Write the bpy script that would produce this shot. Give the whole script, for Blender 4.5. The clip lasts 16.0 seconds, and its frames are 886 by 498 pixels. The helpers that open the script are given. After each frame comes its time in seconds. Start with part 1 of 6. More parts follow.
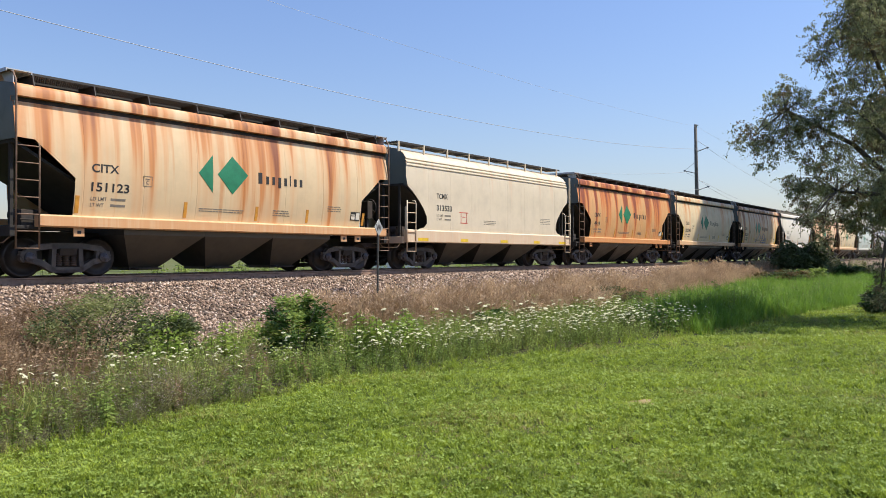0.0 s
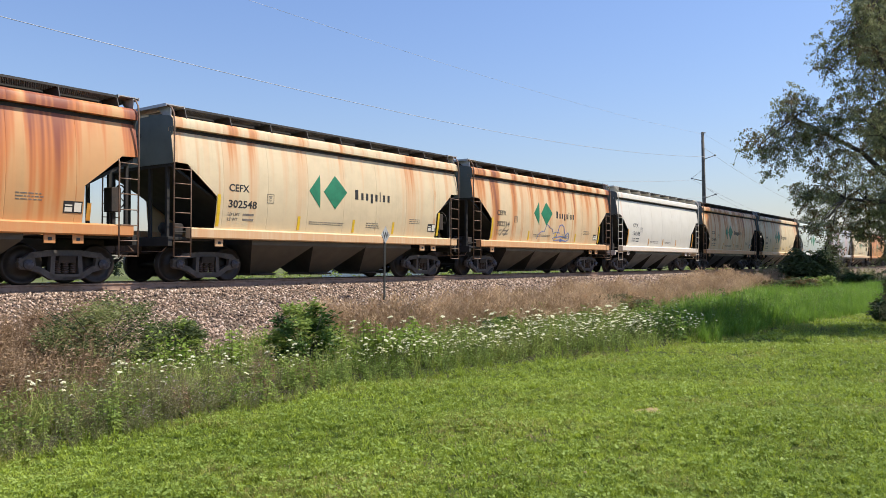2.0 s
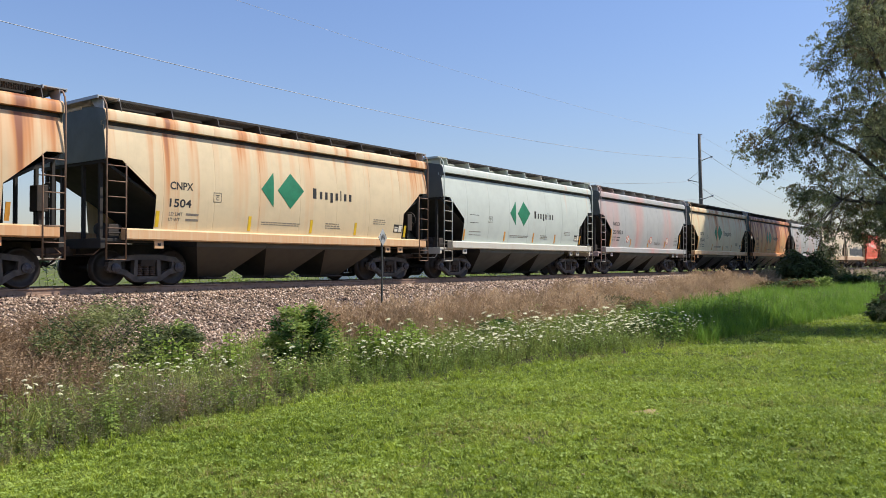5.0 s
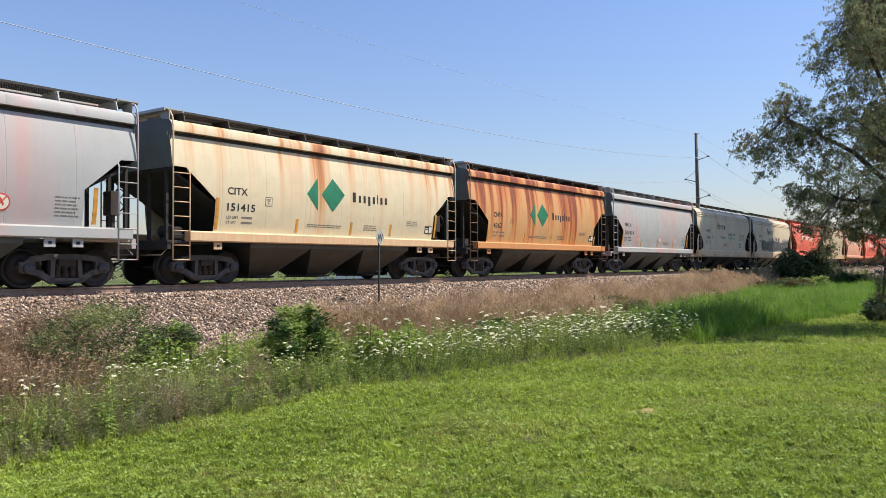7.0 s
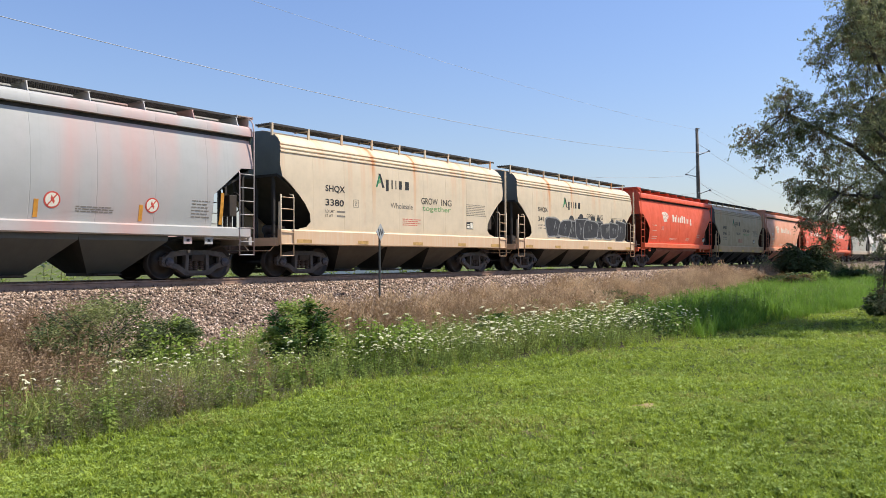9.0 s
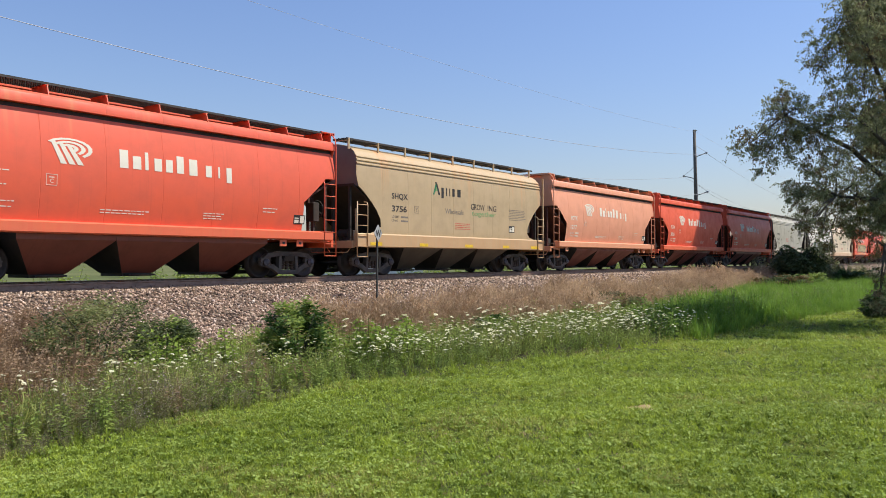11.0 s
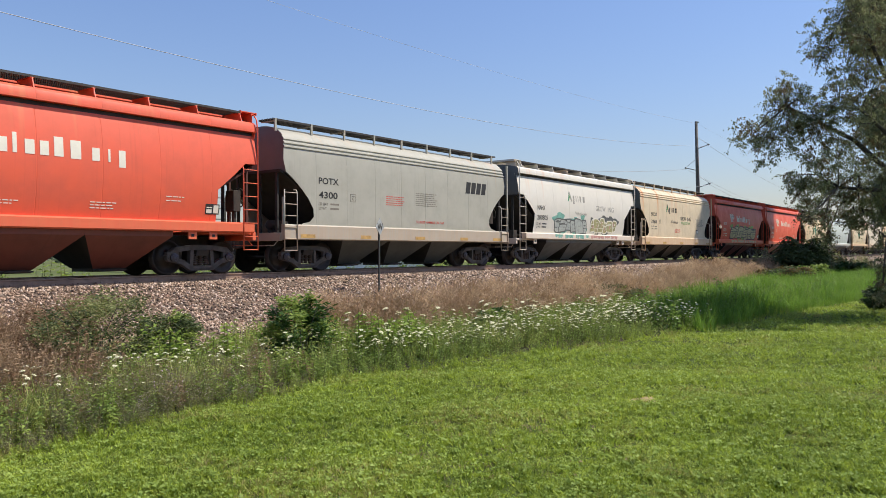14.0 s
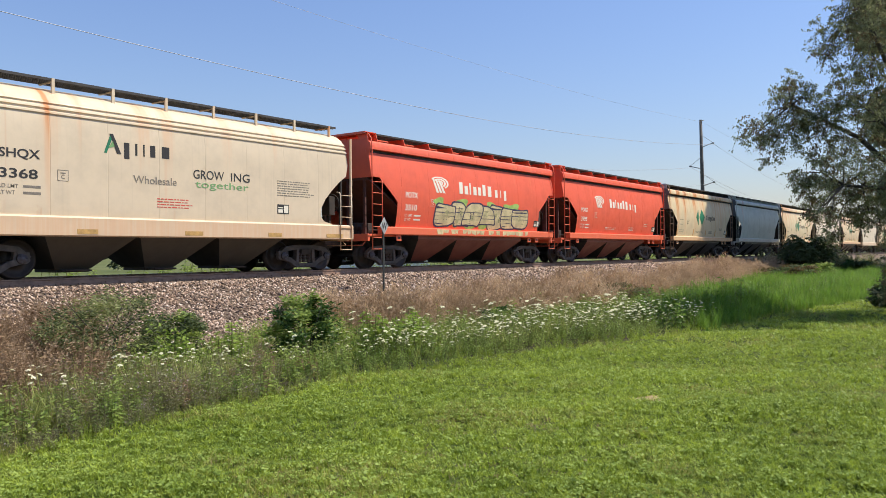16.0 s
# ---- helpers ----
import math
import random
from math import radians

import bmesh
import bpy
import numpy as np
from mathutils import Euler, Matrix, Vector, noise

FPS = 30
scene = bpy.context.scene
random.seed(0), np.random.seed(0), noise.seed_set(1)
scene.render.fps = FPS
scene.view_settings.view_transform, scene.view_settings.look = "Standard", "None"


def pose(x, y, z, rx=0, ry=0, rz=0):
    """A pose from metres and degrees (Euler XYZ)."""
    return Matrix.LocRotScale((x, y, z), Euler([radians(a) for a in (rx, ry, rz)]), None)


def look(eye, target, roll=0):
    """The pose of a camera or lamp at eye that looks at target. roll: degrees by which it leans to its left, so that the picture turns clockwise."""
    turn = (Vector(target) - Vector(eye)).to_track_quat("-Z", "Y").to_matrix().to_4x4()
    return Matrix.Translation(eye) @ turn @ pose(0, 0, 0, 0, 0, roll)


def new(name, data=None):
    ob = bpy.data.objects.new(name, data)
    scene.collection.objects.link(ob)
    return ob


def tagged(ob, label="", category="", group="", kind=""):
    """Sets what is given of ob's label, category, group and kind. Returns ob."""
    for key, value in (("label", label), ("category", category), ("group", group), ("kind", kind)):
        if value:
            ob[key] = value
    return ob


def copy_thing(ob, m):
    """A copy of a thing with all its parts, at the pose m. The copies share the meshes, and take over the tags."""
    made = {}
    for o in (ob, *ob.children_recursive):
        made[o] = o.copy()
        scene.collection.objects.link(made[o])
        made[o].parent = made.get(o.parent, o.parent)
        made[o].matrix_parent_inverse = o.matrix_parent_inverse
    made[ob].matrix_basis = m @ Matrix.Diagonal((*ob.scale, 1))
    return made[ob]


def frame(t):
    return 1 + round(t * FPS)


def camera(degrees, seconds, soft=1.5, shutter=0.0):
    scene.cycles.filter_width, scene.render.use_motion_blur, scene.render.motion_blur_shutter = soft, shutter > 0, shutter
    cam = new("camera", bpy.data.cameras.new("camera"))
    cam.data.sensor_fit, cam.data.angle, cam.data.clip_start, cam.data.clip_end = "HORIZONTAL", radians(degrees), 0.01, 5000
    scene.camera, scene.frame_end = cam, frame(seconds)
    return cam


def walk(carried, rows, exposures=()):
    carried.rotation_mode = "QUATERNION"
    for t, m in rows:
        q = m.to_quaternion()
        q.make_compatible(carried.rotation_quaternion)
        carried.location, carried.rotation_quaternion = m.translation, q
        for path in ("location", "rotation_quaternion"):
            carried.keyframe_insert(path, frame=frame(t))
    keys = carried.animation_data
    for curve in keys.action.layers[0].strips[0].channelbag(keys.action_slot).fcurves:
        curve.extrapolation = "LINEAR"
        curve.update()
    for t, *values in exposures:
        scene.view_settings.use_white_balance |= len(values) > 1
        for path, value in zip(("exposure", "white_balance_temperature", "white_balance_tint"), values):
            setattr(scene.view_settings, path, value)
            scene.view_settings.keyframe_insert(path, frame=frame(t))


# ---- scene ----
# Axes: the track runs along x (the train rolls towards -x), y points across it, z = 0 is the lawn.
cam = camera(58.5, 16.0, soft=0.6)
EYE = Vector((0.0, -19.0, 1.55))


def aim(turn, tilt, lean):
    a, b = radians(turn), radians(tilt)
    return look(EYE, EYE + Vector((math.cos(a) * math.cos(b), math.sin(a) * math.cos(b), math.sin(b))), -lean)


PATH = [
    (0.0, aim(36.286, 0.408, -0.014)), (0.5, aim(36.390, 0.541, -0.126)), (1.0, aim(36.490, 0.710, -0.153)),
    (1.5, aim(36.597, 0.871, -0.148)), (2.0, aim(36.774, 0.955, -0.073)), (2.5, aim(36.989, 1.018, 0.009)),
    (3.0, aim(36.998, 1.043, 0.140)), (3.5, aim(36.914, 1.029, 0.293)), (4.0, aim(36.760, 0.999, 0.197)),
    (6.5, aim(36.414, 1.221, 0.230)), (7.0, aim(36.379, 1.093, 0.206)), (7.5, aim(36.377, 0.928, 0.118)),
    (8.0, aim(36.320, 0.864, 0.078)), (8.5, aim(36.359, 0.808, 0.064)), (9.0, aim(36.417, 0.729, 0.185)),
    (11.5, aim(36.206, 0.844, 0.081)), (12.0, aim(36.202, 0.918, 0.127)), (12.5, aim(36.170, 0.941, 0.059)),
    (13.0, aim(36.137, 0.800, 0.070)), (13.5, aim(36.194, 0.531, 0.185)), (14.0, aim(36.383, 0.320, 0.366)),
    (14.5, aim(36.512, 0.121, 0.422)), (15.0, aim(36.598, 0.059, 0.474)), (15.5, aim(36.635, 0.151, 0.442)),
    (16.0, aim(36.693, 0.253, 0.475)),
]
# the picture darkens a little while the red cars pass
walk(cam, PATH, [(0.0, 0.27), (3.0, 0.27), (3.6, 0.21), (4.0, 0.10), (4.6, 0.13), (6.5, 0.25), (9.0, 0.27), (11.5, 0.11), (12.5, 0.07), (13.0, -0.03), (13.5, -0.01), (14.0, 0.12), (14.5, 0.15), (15.0, 0.23), (15.5, 0.23), (16.0, 0.20)])

# ---- light: clear summer sky, high sun on the viewer's side of the train, towards its far end ----
SUN_AZ, SUN_EL = radians(-48.0), radians(56.0)          # azimuth from +x, counter-clockwise
to_sun = Vector((math.cos(SUN_AZ) * math.cos(SUN_EL), math.sin(SUN_AZ) * math.cos(SUN_EL), math.sin(SUN_EL)))
sun = new("sun", bpy.data.lights.new("sun", "SUN"))
sun.data.energy, sun.data.angle, sun.data.color = 5.0, radians(0.53), (1.0, 0.935, 0.82)
sun.matrix_world = look(to_sun * 60, (0, 0, 0))

world = bpy.data.worlds.new("sky")
scene.world = world
world.use_nodes = True
sky = world.node_tree.nodes.new("ShaderNodeTexSky")
sky.sky_type, sky.sun_disc = "NISHITA", False
sky.sun_elevation, sky.sun_rotation = SUN_EL, radians(90) - SUN_AZ
sky.altitude, sky.air_density, sky.dust_density, sky.ozone_density = 200, 1.6, 0.8, 3.5
tint = world.node_tree.nodes.new("ShaderNodeMixRGB")
tint.blend_type = "MULTIPLY"
tint.inputs[0].default_value, tint.inputs[2].default_value = 1.0, (0.79, 0.83, 1.09, 1.0)
world.node_tree.links.new(sky.outputs[0], tint.inputs[1])
world.node_tree.links.new(tint.outputs[0], world.node_tree.nodes["Background"].inputs[0])
world.node_tree.nodes["Background"].inputs[1].default_value = 0.119

# ---- materials ----


def material(name, rough=0.6, metal=0.0):
    m = bpy.data.materials.new(name)
    m.use_nodes = True
    b = m.node_tree.nodes["Principled BSDF"]
    b.inputs["Roughness"].default_value, b.inputs["Metallic"].default_value = rough, metal
    return m, m.node_tree, b


def put(nt, kind, links=(), **values):
    """A node with some values set and some sockets linked: links are (socket, output)."""
    n = nt.nodes.new(kind)
    for k, v in values.items():
        if k in n.inputs:
            n.inputs[k].default_value = v
    for s, out in links:
        nt.links.new(out, n.inputs[s])
    return n


def op(nt, what, a, b=0.0, c=None, clamp=False):
    n = nt.nodes.new("ShaderNodeMath")
    n.operation, n.use_clamp = what, clamp
    for i, v in enumerate((a, b, c)):
        if v is None:
            continue
        if isinstance(v, (int, float)):
            n.inputs[i].default_value = v
        else:
            nt.links.new(v, n.inputs[i])
    return n.outputs[0]


def mix(nt, fac, a, b, blend="MIX"):
    n = nt.nodes.new("ShaderNodeMixRGB")
    n.blend_type = blend
    for i, v in enumerate((fac, a, b)):
        if isinstance(v, (int, float)):
            n.inputs[i].default_value = v
        elif isinstance(v, tuple):
            n.inputs[i].default_value = (*v, 1.0)
        else:
            nt.links.new(v, n.inputs[i])
    return n.outputs[0]


def step(nt, v, lo, hi, a=0.0, b=1.0):
    n = nt.nodes.new("ShaderNodeMapRange")
    n.interpolation_type = "SMOOTHSTEP"
    nt.links.new(v, n.inputs[0])
    for i, k in enumerate((lo, hi, a, b)):
        n.inputs[1 + i].default_value = k
    return n.outputs[0]


def noise_at(nt, vec, scale, detail=3.0, rough=0.55):
    return put(nt, "ShaderNodeTexNoise", [("Vector", vec)], Scale=scale, Detail=detail, Roughness=rough).outputs["Fac"]


def scaled(nt, vec, sx, sy, sz, off=None):
    n = nt.nodes.new("ShaderNodeMapping")
    nt.links.new(vec, n.inputs["Vector"])
    n.inputs["Scale"].default_value = (sx, sy, sz)
    if off is not None:
        nt.links.new(off, n.inputs["Location"])
    return n.outputs[0]


def bump(nt, b, height, strength=0.3, dist=0.01):
    n = put(nt, "ShaderNodeBump", [("Height", height)], Strength=strength, Distance=dist)
    nt.links.new(n.outputs[0], b.inputs["Normal"])


def paint(name, base, rust=0.0, rust_col=(0.60, 0.235, 0.07), dark_col=(0.20, 0.055, 0.028), grime=0.35, rough=0.5, tint=None, seed=0.0):
    """Weathered car paint: vertical streaks of rust or spill that start at the roof, grime, faded patches."""
    m, nt, b = material(name, rough)
    tc = put(nt, "ShaderNodeTexCoord").outputs["Object"]
    geo = put(nt, "ShaderNodeObjectInfo")
    off = nt.nodes.new("ShaderNodeCombineXYZ")
    nt.links.new(op(nt, "ADD", op(nt, "MULTIPLY", geo.outputs["Random"], 90.0), seed), off.inputs[0])
    wide = noise_at(nt, scaled(nt, tc, 1.7, 0.15, 0.035, off.outputs[0]), 1.0, 3.0, 0.6)
    soft = noise_at(nt, scaled(nt, tc, 0.55, 0.15, 0.12, off.outputs[0]), 1.0, 2.0, 0.5)
    fine = noise_at(nt, scaled(nt, tc, 3.2, 0.3, 0.10, off.outputs[0]), 1.0, 2.5, 0.5)
    thin = noise_at(nt, scaled(nt, tc, 14.0, 0.3, 0.30, off.outputs[0]), 1.0, 3.0, 0.6)
    blot = noise_at(nt, scaled(nt, tc, 1.0, 1.0, 1.0, off.outputs[0]), 1.3, 5.0, 0.62)
    z = put(nt, "ShaderNodeSeparateXYZ", [(0, tc)]).outputs[2]
    # faded and dirty patches
    col = mix(nt, step(nt, blot, 0.35, 0.75, 0.0, grime), base, tuple(0.62 * c + 0.02 for c in base))
    col = mix(nt, step(nt, thin, 0.55, 0.8, 0.0, grime * 0.6), col, tuple(0.55 * c for c in base))
    if tint:
        t = op(nt, "MULTIPLY", step(nt, soft, 0.44, 0.70), step(nt, fine, 0.2, 0.7, 0.55, 1.0))
        col = mix(nt, op(nt, "MULTIPLY", t, tint[1]), col, tint[0])
    if rust > 0:
        # streaks start under the roof and taper on their way down
        lo = 0.72 - 0.33 * rust
        depth = op(nt, "MULTIPLY", op(nt, "SUBTRACT", 4.3, z), 0.058)
        line = op(nt, "ADD", op(nt, "SUBTRACT", wide, depth), op(nt, "MULTIPLY", op(nt, "SUBTRACT", fine, 0.5), 0.10))
        pale = tuple(0.45 * c + 0.55 * k for c, k in zip(base, (0.68, 0.30, 0.11)))
        col = mix(nt, op(nt, "MULTIPLY", step(nt, line, lo - 0.14, lo + 0.01), 0.7), col, pale)
        col = mix(nt, op(nt, "MULTIPLY", step(nt, line, lo - 0.01, lo + 0.06), 0.88), col, rust_col)
        col = mix(nt, op(nt, "MULTIPLY", step(nt, line, lo + 0.04, lo + 0.14), 0.5 + 0.4 * rust), col, dark_col)
        # thin runs of their own length
        run = op(nt, "SUBTRACT", fine, op(nt, "MULTIPLY", op(nt, "SUBTRACT", 4.3, z), step(nt, thin, 0.3, 0.7, 0.02, 0.10)))
        col = mix(nt, op(nt, "MULTIPLY", step(nt, run, lo + 0.01, lo + 0.13), 0.55 * min(1.0, rust + 0.15) if rust < 0.9 else 0.0), col, rust_col)
        spots = op(nt, "MULTIPLY", step(nt, fine, 0.66, 0.74), step(nt, blot, 0.5, 0.62))
        col = mix(nt, op(nt, "MULTIPLY", spots, rust), col, rust_col)
        low = op(nt, "MULTIPLY", step(nt, z, 1.42, 1.36), step(nt, thin, 0.3, 0.6, 0.55, 1.0))
        col = mix(nt, op(nt, "MULTIPLY", low, min(1.0, 0.25 + rust)), col, tuple((1.0 - 0.45 * rust) * c + 0.45 * rust * k for c, k in zip(pale, rust_col)))
    nt.links.new(col, b.inputs["Base Color"])
    nt.links.new(step(nt, blot, 0.3, 0.8, rough - 0.08, rough + 0.2), b.inputs["Roughness"])
    bump(nt, b, noise_at(nt, tc, 2.2, 2.0), 0.12, 0.03)
    return m


def plain(name, col, rough=0.6, metal=0.0, vary=0.35, scale=3.0, bumpy=0.2, dist=0.004, second=None):
    m, nt, b = material(name, rough, metal)
    tc = put(nt, "ShaderNodeTexCoord").outputs["Object"]
    big = noise_at(nt, tc, scale, 5.0, 0.6)
    small = noise_at(nt, tc, scale * 13, 3.0, 0.6)
    c = mix(nt, step(nt, big, 0.3, 0.75, 0.0, 1.0), col, second or tuple(v * (1 - vary) for v in col))
    c = mix(nt, step(nt, small, 0.45, 0.75, 0.0, vary), c, tuple(v * 0.5 for v in col))
    nt.links.new(c, b.inputs["Base Color"])
    bump(nt, b, small, bumpy, dist)
    return m


def leafy(name, col, other, glow=0.45, rough=0.55, spread=1.0, fine=0.0, own=0.4, thatch=None):
    """Leaves and blades: colour varies from piece to piece, and light shines through them."""
    m, nt, b = material(name, rough)
    isl = put(nt, "ShaderNodeNewGeometry").outputs["Random Per Island"]
    tc = put(nt, "ShaderNodeTexCoord").outputs["Object"]
    patch = noise_at(nt, tc, 0.55, 3.0)
    f = op(nt, "ADD", op(nt, "MULTIPLY", isl, 0.55 * spread), step(nt, patch, 0.3, 0.7, 0.0, 0.45), clamp=True)
    if fine:
        f = op(nt, "ADD", op(nt, "MULTIPLY", f, own), step(nt, noise_at(nt, tc, fine, 4.0, 0.7), 0.40, 0.60, 0.0, 1.0 - own), clamp=True)
    c = mix(nt, f, col, other)
    if thatch:
        thick = op(nt, "ADD", step(nt, noise_at(nt, tc, 4.0, 5.0, 0.75), 0.50, 0.62, 0.0, 0.42), step(nt, noise_at(nt, tc, 1.1, 3.0, 0.6), 0.5, 0.7, 0.0, 0.15), clamp=True)
        c = mix(nt, thick, c, tuple(0.75 * v for v in col))
        worn = op(nt, "MULTIPLY", step(nt, noise_at(nt, tc, 0.7, 4.0, 0.7), 0.48, 0.68), step(nt, isl, 0.4, 0.7))
        c = mix(nt, op(nt, "MULTIPLY", worn, 0.8), c, thatch)
    nt.links.new(c, b.inputs["Base Color"])
    b.inputs["Specular IOR Level"].default_value = 0.25
    tr = put(nt, "ShaderNodeBsdfTranslucent")
    nt.links.new(c, tr.inputs[0])
    ms = put(nt, "ShaderNodeMixShader", [(1, b.outputs[0]), (2, tr.outputs[0])], Fac=glow)
    nt.links.new(ms.outputs[0], nt.nodes["Material Output"].inputs[0])
    return m


cream = paint("cream_paint", (0.732, 0.578, 0.354), 0.60)
cream_rusty = paint("cream_rusty_paint", (0.732, 0.543, 0.319), 0.80, seed=13.0)
cream_clean = paint("cream_clean_paint", (0.755, 0.625, 0.401), 0.58, seed=31.0)
rusted = paint("rusted_paint", (0.64, 0.36, 0.15), 1.0, (0.60, 0.19, 0.05), (0.24, 0.06, 0.03), seed=5.0)
white_paint = paint("white_paint", (0.73, 0.675, 0.58), 0.14, grime=0.18)
pale_paint = paint("pale_grey_paint", (0.57, 0.605, 0.535), 0.1, grime=0.3, seed=8.0)
grey_pink = paint("grey_paint_with_pink_dust", (0.437, 0.431, 0.407), 0.0, grime=0.25, tint=((0.62, 0.28, 0.23), 0.75), seed=3.0)
tan_paint = paint("tan_paint", (0.708, 0.572, 0.395), 0.36, grime=0.4, seed=17.0)
tan_deep = paint("deep_tan_paint", (0.53, 0.385, 0.215), 0.3, grime=0.4, seed=19.0)
ivory_paint = paint("ivory_paint", (0.71, 0.595, 0.43), 0.25, grime=0.35, seed=23.0)
red_paint = paint("red_paint", (0.814, 0.124, 0.057), 0.12, (0.50, 0.11, 0.05), (0.22, 0.04, 0.02), grime=0.35, seed=41.0)
salmon_paint = paint("salmon_paint", (0.82, 0.355, 0.21), 0.2, (0.66, 0.24, 0.08), (0.4, 0.12, 0.06), grime=0.3, seed=47.0)
stone_paint = paint("stone_grey_paint", (0.43, 0.405, 0.33), 0.12, grime=0.4, seed=53.0)

# dark coats for hoppers and car ends: shade put into the colour, with grime
shade_grime_tan = paint("shaded_grimy_hopper_paint", (0.098, 0.081, 0.06), 0.0, grime=0.6)
shade_grime_end = paint("shaded_grimy_end_paint", (0.135, 0.155, 0.145), 0.0, grime=0.5)
shade_grime_red = paint("shaded_grimy_red_hopper_paint", (0.23, 0.066, 0.042), 0.0, grime=0.6)
shade_grime_grey = paint("shaded_grimy_grey_hopper_paint", (0.10, 0.105, 0.095), 0.0, grime=0.5)
shade_grime_pale = paint("shaded_grimy_pale_paint", (0.14, 0.143, 0.138), 0.0, grime=0.6)
# near-black and dark red for recessed parts, their shade put into the colour
shade_dirt_black = plain("shaded_black_dirt", (0.036, 0.032, 0.028), 0.85, 0.0, 0.4, 3.0, 0.3, 0.005)
shade_red = plain("shaded_red_paint", (0.10, 0.035, 0.025), 0.85, 0.0, 0.4, 3.0, 0.3, 0.005)
rusty_ladder = plain("rusty_ladder_paint", (0.30, 0.19, 0.125), 0.7, 0.1, 0.5, 5.0, 0.3, 0.004)
black_iron = plain("grimy_black_iron", (0.032, 0.027, 0.023), 0.75, 0.0, 0.5, 4.0, 0.5, 0.006, (0.062, 0.042, 0.03))
truck_iron = plain("dusty_cast_iron", (0.085, 0.075, 0.068), 0.7, 0.1, 0.5, 4.0, 0.5, 0.006, (0.14, 0.115, 0.095))
rusty_steel = plain("rusty_steel", (0.10, 0.065, 0.045), 0.75, 0.1, 0.5, 5.0, 0.5, 0.005)
wheel_steel = plain("worn_wheel_steel", (0.05, 0.04, 0.034), 0.5, 0.5, 0.4, 6.0, 0.2, 0.003)
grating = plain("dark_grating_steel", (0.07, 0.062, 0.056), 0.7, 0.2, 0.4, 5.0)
rail_steel = plain("rail_side_rust", (0.38, 0.25, 0.18), 0.7, 0.0, 0.4, 6.0, 0.3, 0.004)
rail_top = plain("polished_rail_head", (0.30, 0.28, 0.26), 0.25, 0.9, 0.2, 6.0, 0.1, 0.002)
tie_wood = plain("creosoted_wood", (0.075, 0.055, 0.04), 0.85, 0.0, 0.5, 4.0, 0.7, 0.01)
pole_wood = plain("weathered_pole", (0.16, 0.145, 0.13), 0.8, 0.0, 0.4, 3.0, 0.4, 0.01)
cap_blue = plain("blue_grey_cap", (0.12, 0.115, 0.13), 0.6, 0.1, 0.3, 9.0)
yellow_tape = plain("yellow_reflective_tape", (0.85, 0.55, 0.03), 0.4, 0.0, 0.25, 6.0)
orange_tape = plain("orange_reflective_tape", (0.75, 0.34, 0.05), 0.45, 0.0, 0.35, 6.0)
faded_tape = plain("faded_reflective_tape", (0.62, 0.37, 0.12), 0.5, 0.0, 0.4, 6.0)
ink_black = plain("black_lettering", (0.035, 0.032, 0.03), 0.6, 0.0, 0.4, 7.0)
ink_grey = plain("faded_lettering", (0.25, 0.215, 0.17), 0.65, 0.0, 0.4, 9.0)
ink_faint = plain("worn_lettering", (0.42, 0.385, 0.33), 0.65, 0.0, 0.4, 9.0)
ink_soft = plain("dark_grey_lettering", (0.075, 0.07, 0.065), 0.65, 0.0, 0.4, 9.0)
ink_white = plain("white_lettering", (0.82, 0.76, 0.62), 0.55, 0.0, 0.08, 7.0)
ink_green = plain("green_lettering", (0.022, 0.22, 0.105), 0.5, 0.0, 0.25, 4.0)
ink_lime = plain("pale_green_lettering", (0.22, 0.42, 0.16), 0.55, 0.0, 0.3, 7.0)
ink_red = plain("red_lettering", (0.68, 0.09, 0.06), 0.55, 0.0, 0.3, 7.0)
spray_black = plain("black_spray", (0.05, 0.048, 0.05), 0.6, 0.0, 0.5, 6.0)
spray_silver = plain("silver_spray", (0.34, 0.33, 0.31), 0.5, 0.1, 0.4, 5.0)
spray_mist = plain("dark_grey_spray", (0.15, 0.15, 0.14), 0.6, 0.0, 0.5, 6.0)
spray_teal = plain("teal_spray", (0.24, 0.50, 0.40), 0.6, 0.0, 0.5, 4.0)
spray_pink = plain("pink_spray", (0.62, 0.33, 0.27), 0.6, 0.0, 0.4, 4.0)
spray_navy = plain("dark_violet_spray", (0.05, 0.04, 0.09), 0.6, 0.0, 0.4, 6.0)
shed_white = plain("white_sheet_siding", (0.74, 0.75, 0.75), 0.5, 0.0, 0.15, 1.0)
roof_grey = plain("grey_sheet_roof", (0.45, 0.46, 0.47), 0.5, 0.2, 0.2, 1.0)
spray_olive = plain("olive_spray", (0.46, 0.42, 0.20), 0.6, 0.0, 0.4, 4.0)
spray_sand = plain("sand_spray", (0.72, 0.60, 0.32), 0.6, 0.0, 0.4, 3.0)
spray_lime = plain("lime_spray", (0.40, 0.58, 0.14), 0.6, 0.0, 0.4, 4.0)
spray_haze = plain("grey_green_spray", (0.50, 0.52, 0.47), 0.6, 0.0, 0.3, 5.0)
spray_blue = plain("blue_spray", (0.12, 0.20, 0.45), 0.6, 0.0, 0.4, 6.0)
sign_face = plain("sign_face_grey", (0.42, 0.43, 0.42), 0.5, 0.1, 0.3, 8.0)
post_green = plain("dark_post", (0.05, 0.055, 0.05), 0.6, 0.2, 0.4, 7.0)
wire_metal = plain("wire_aluminium", (0.5, 0.51, 0.53), 0.6, 0.0, 0.2, 5.0)
glass_grey = plain("insulator_grey", (0.30, 0.31, 0.33), 0.3, 0.0, 0.2, 9.0)
bark = plain("bark", (0.10, 0.085, 0.07), 0.9, 0.0, 0.5, 3.0, 0.9, 0.03)
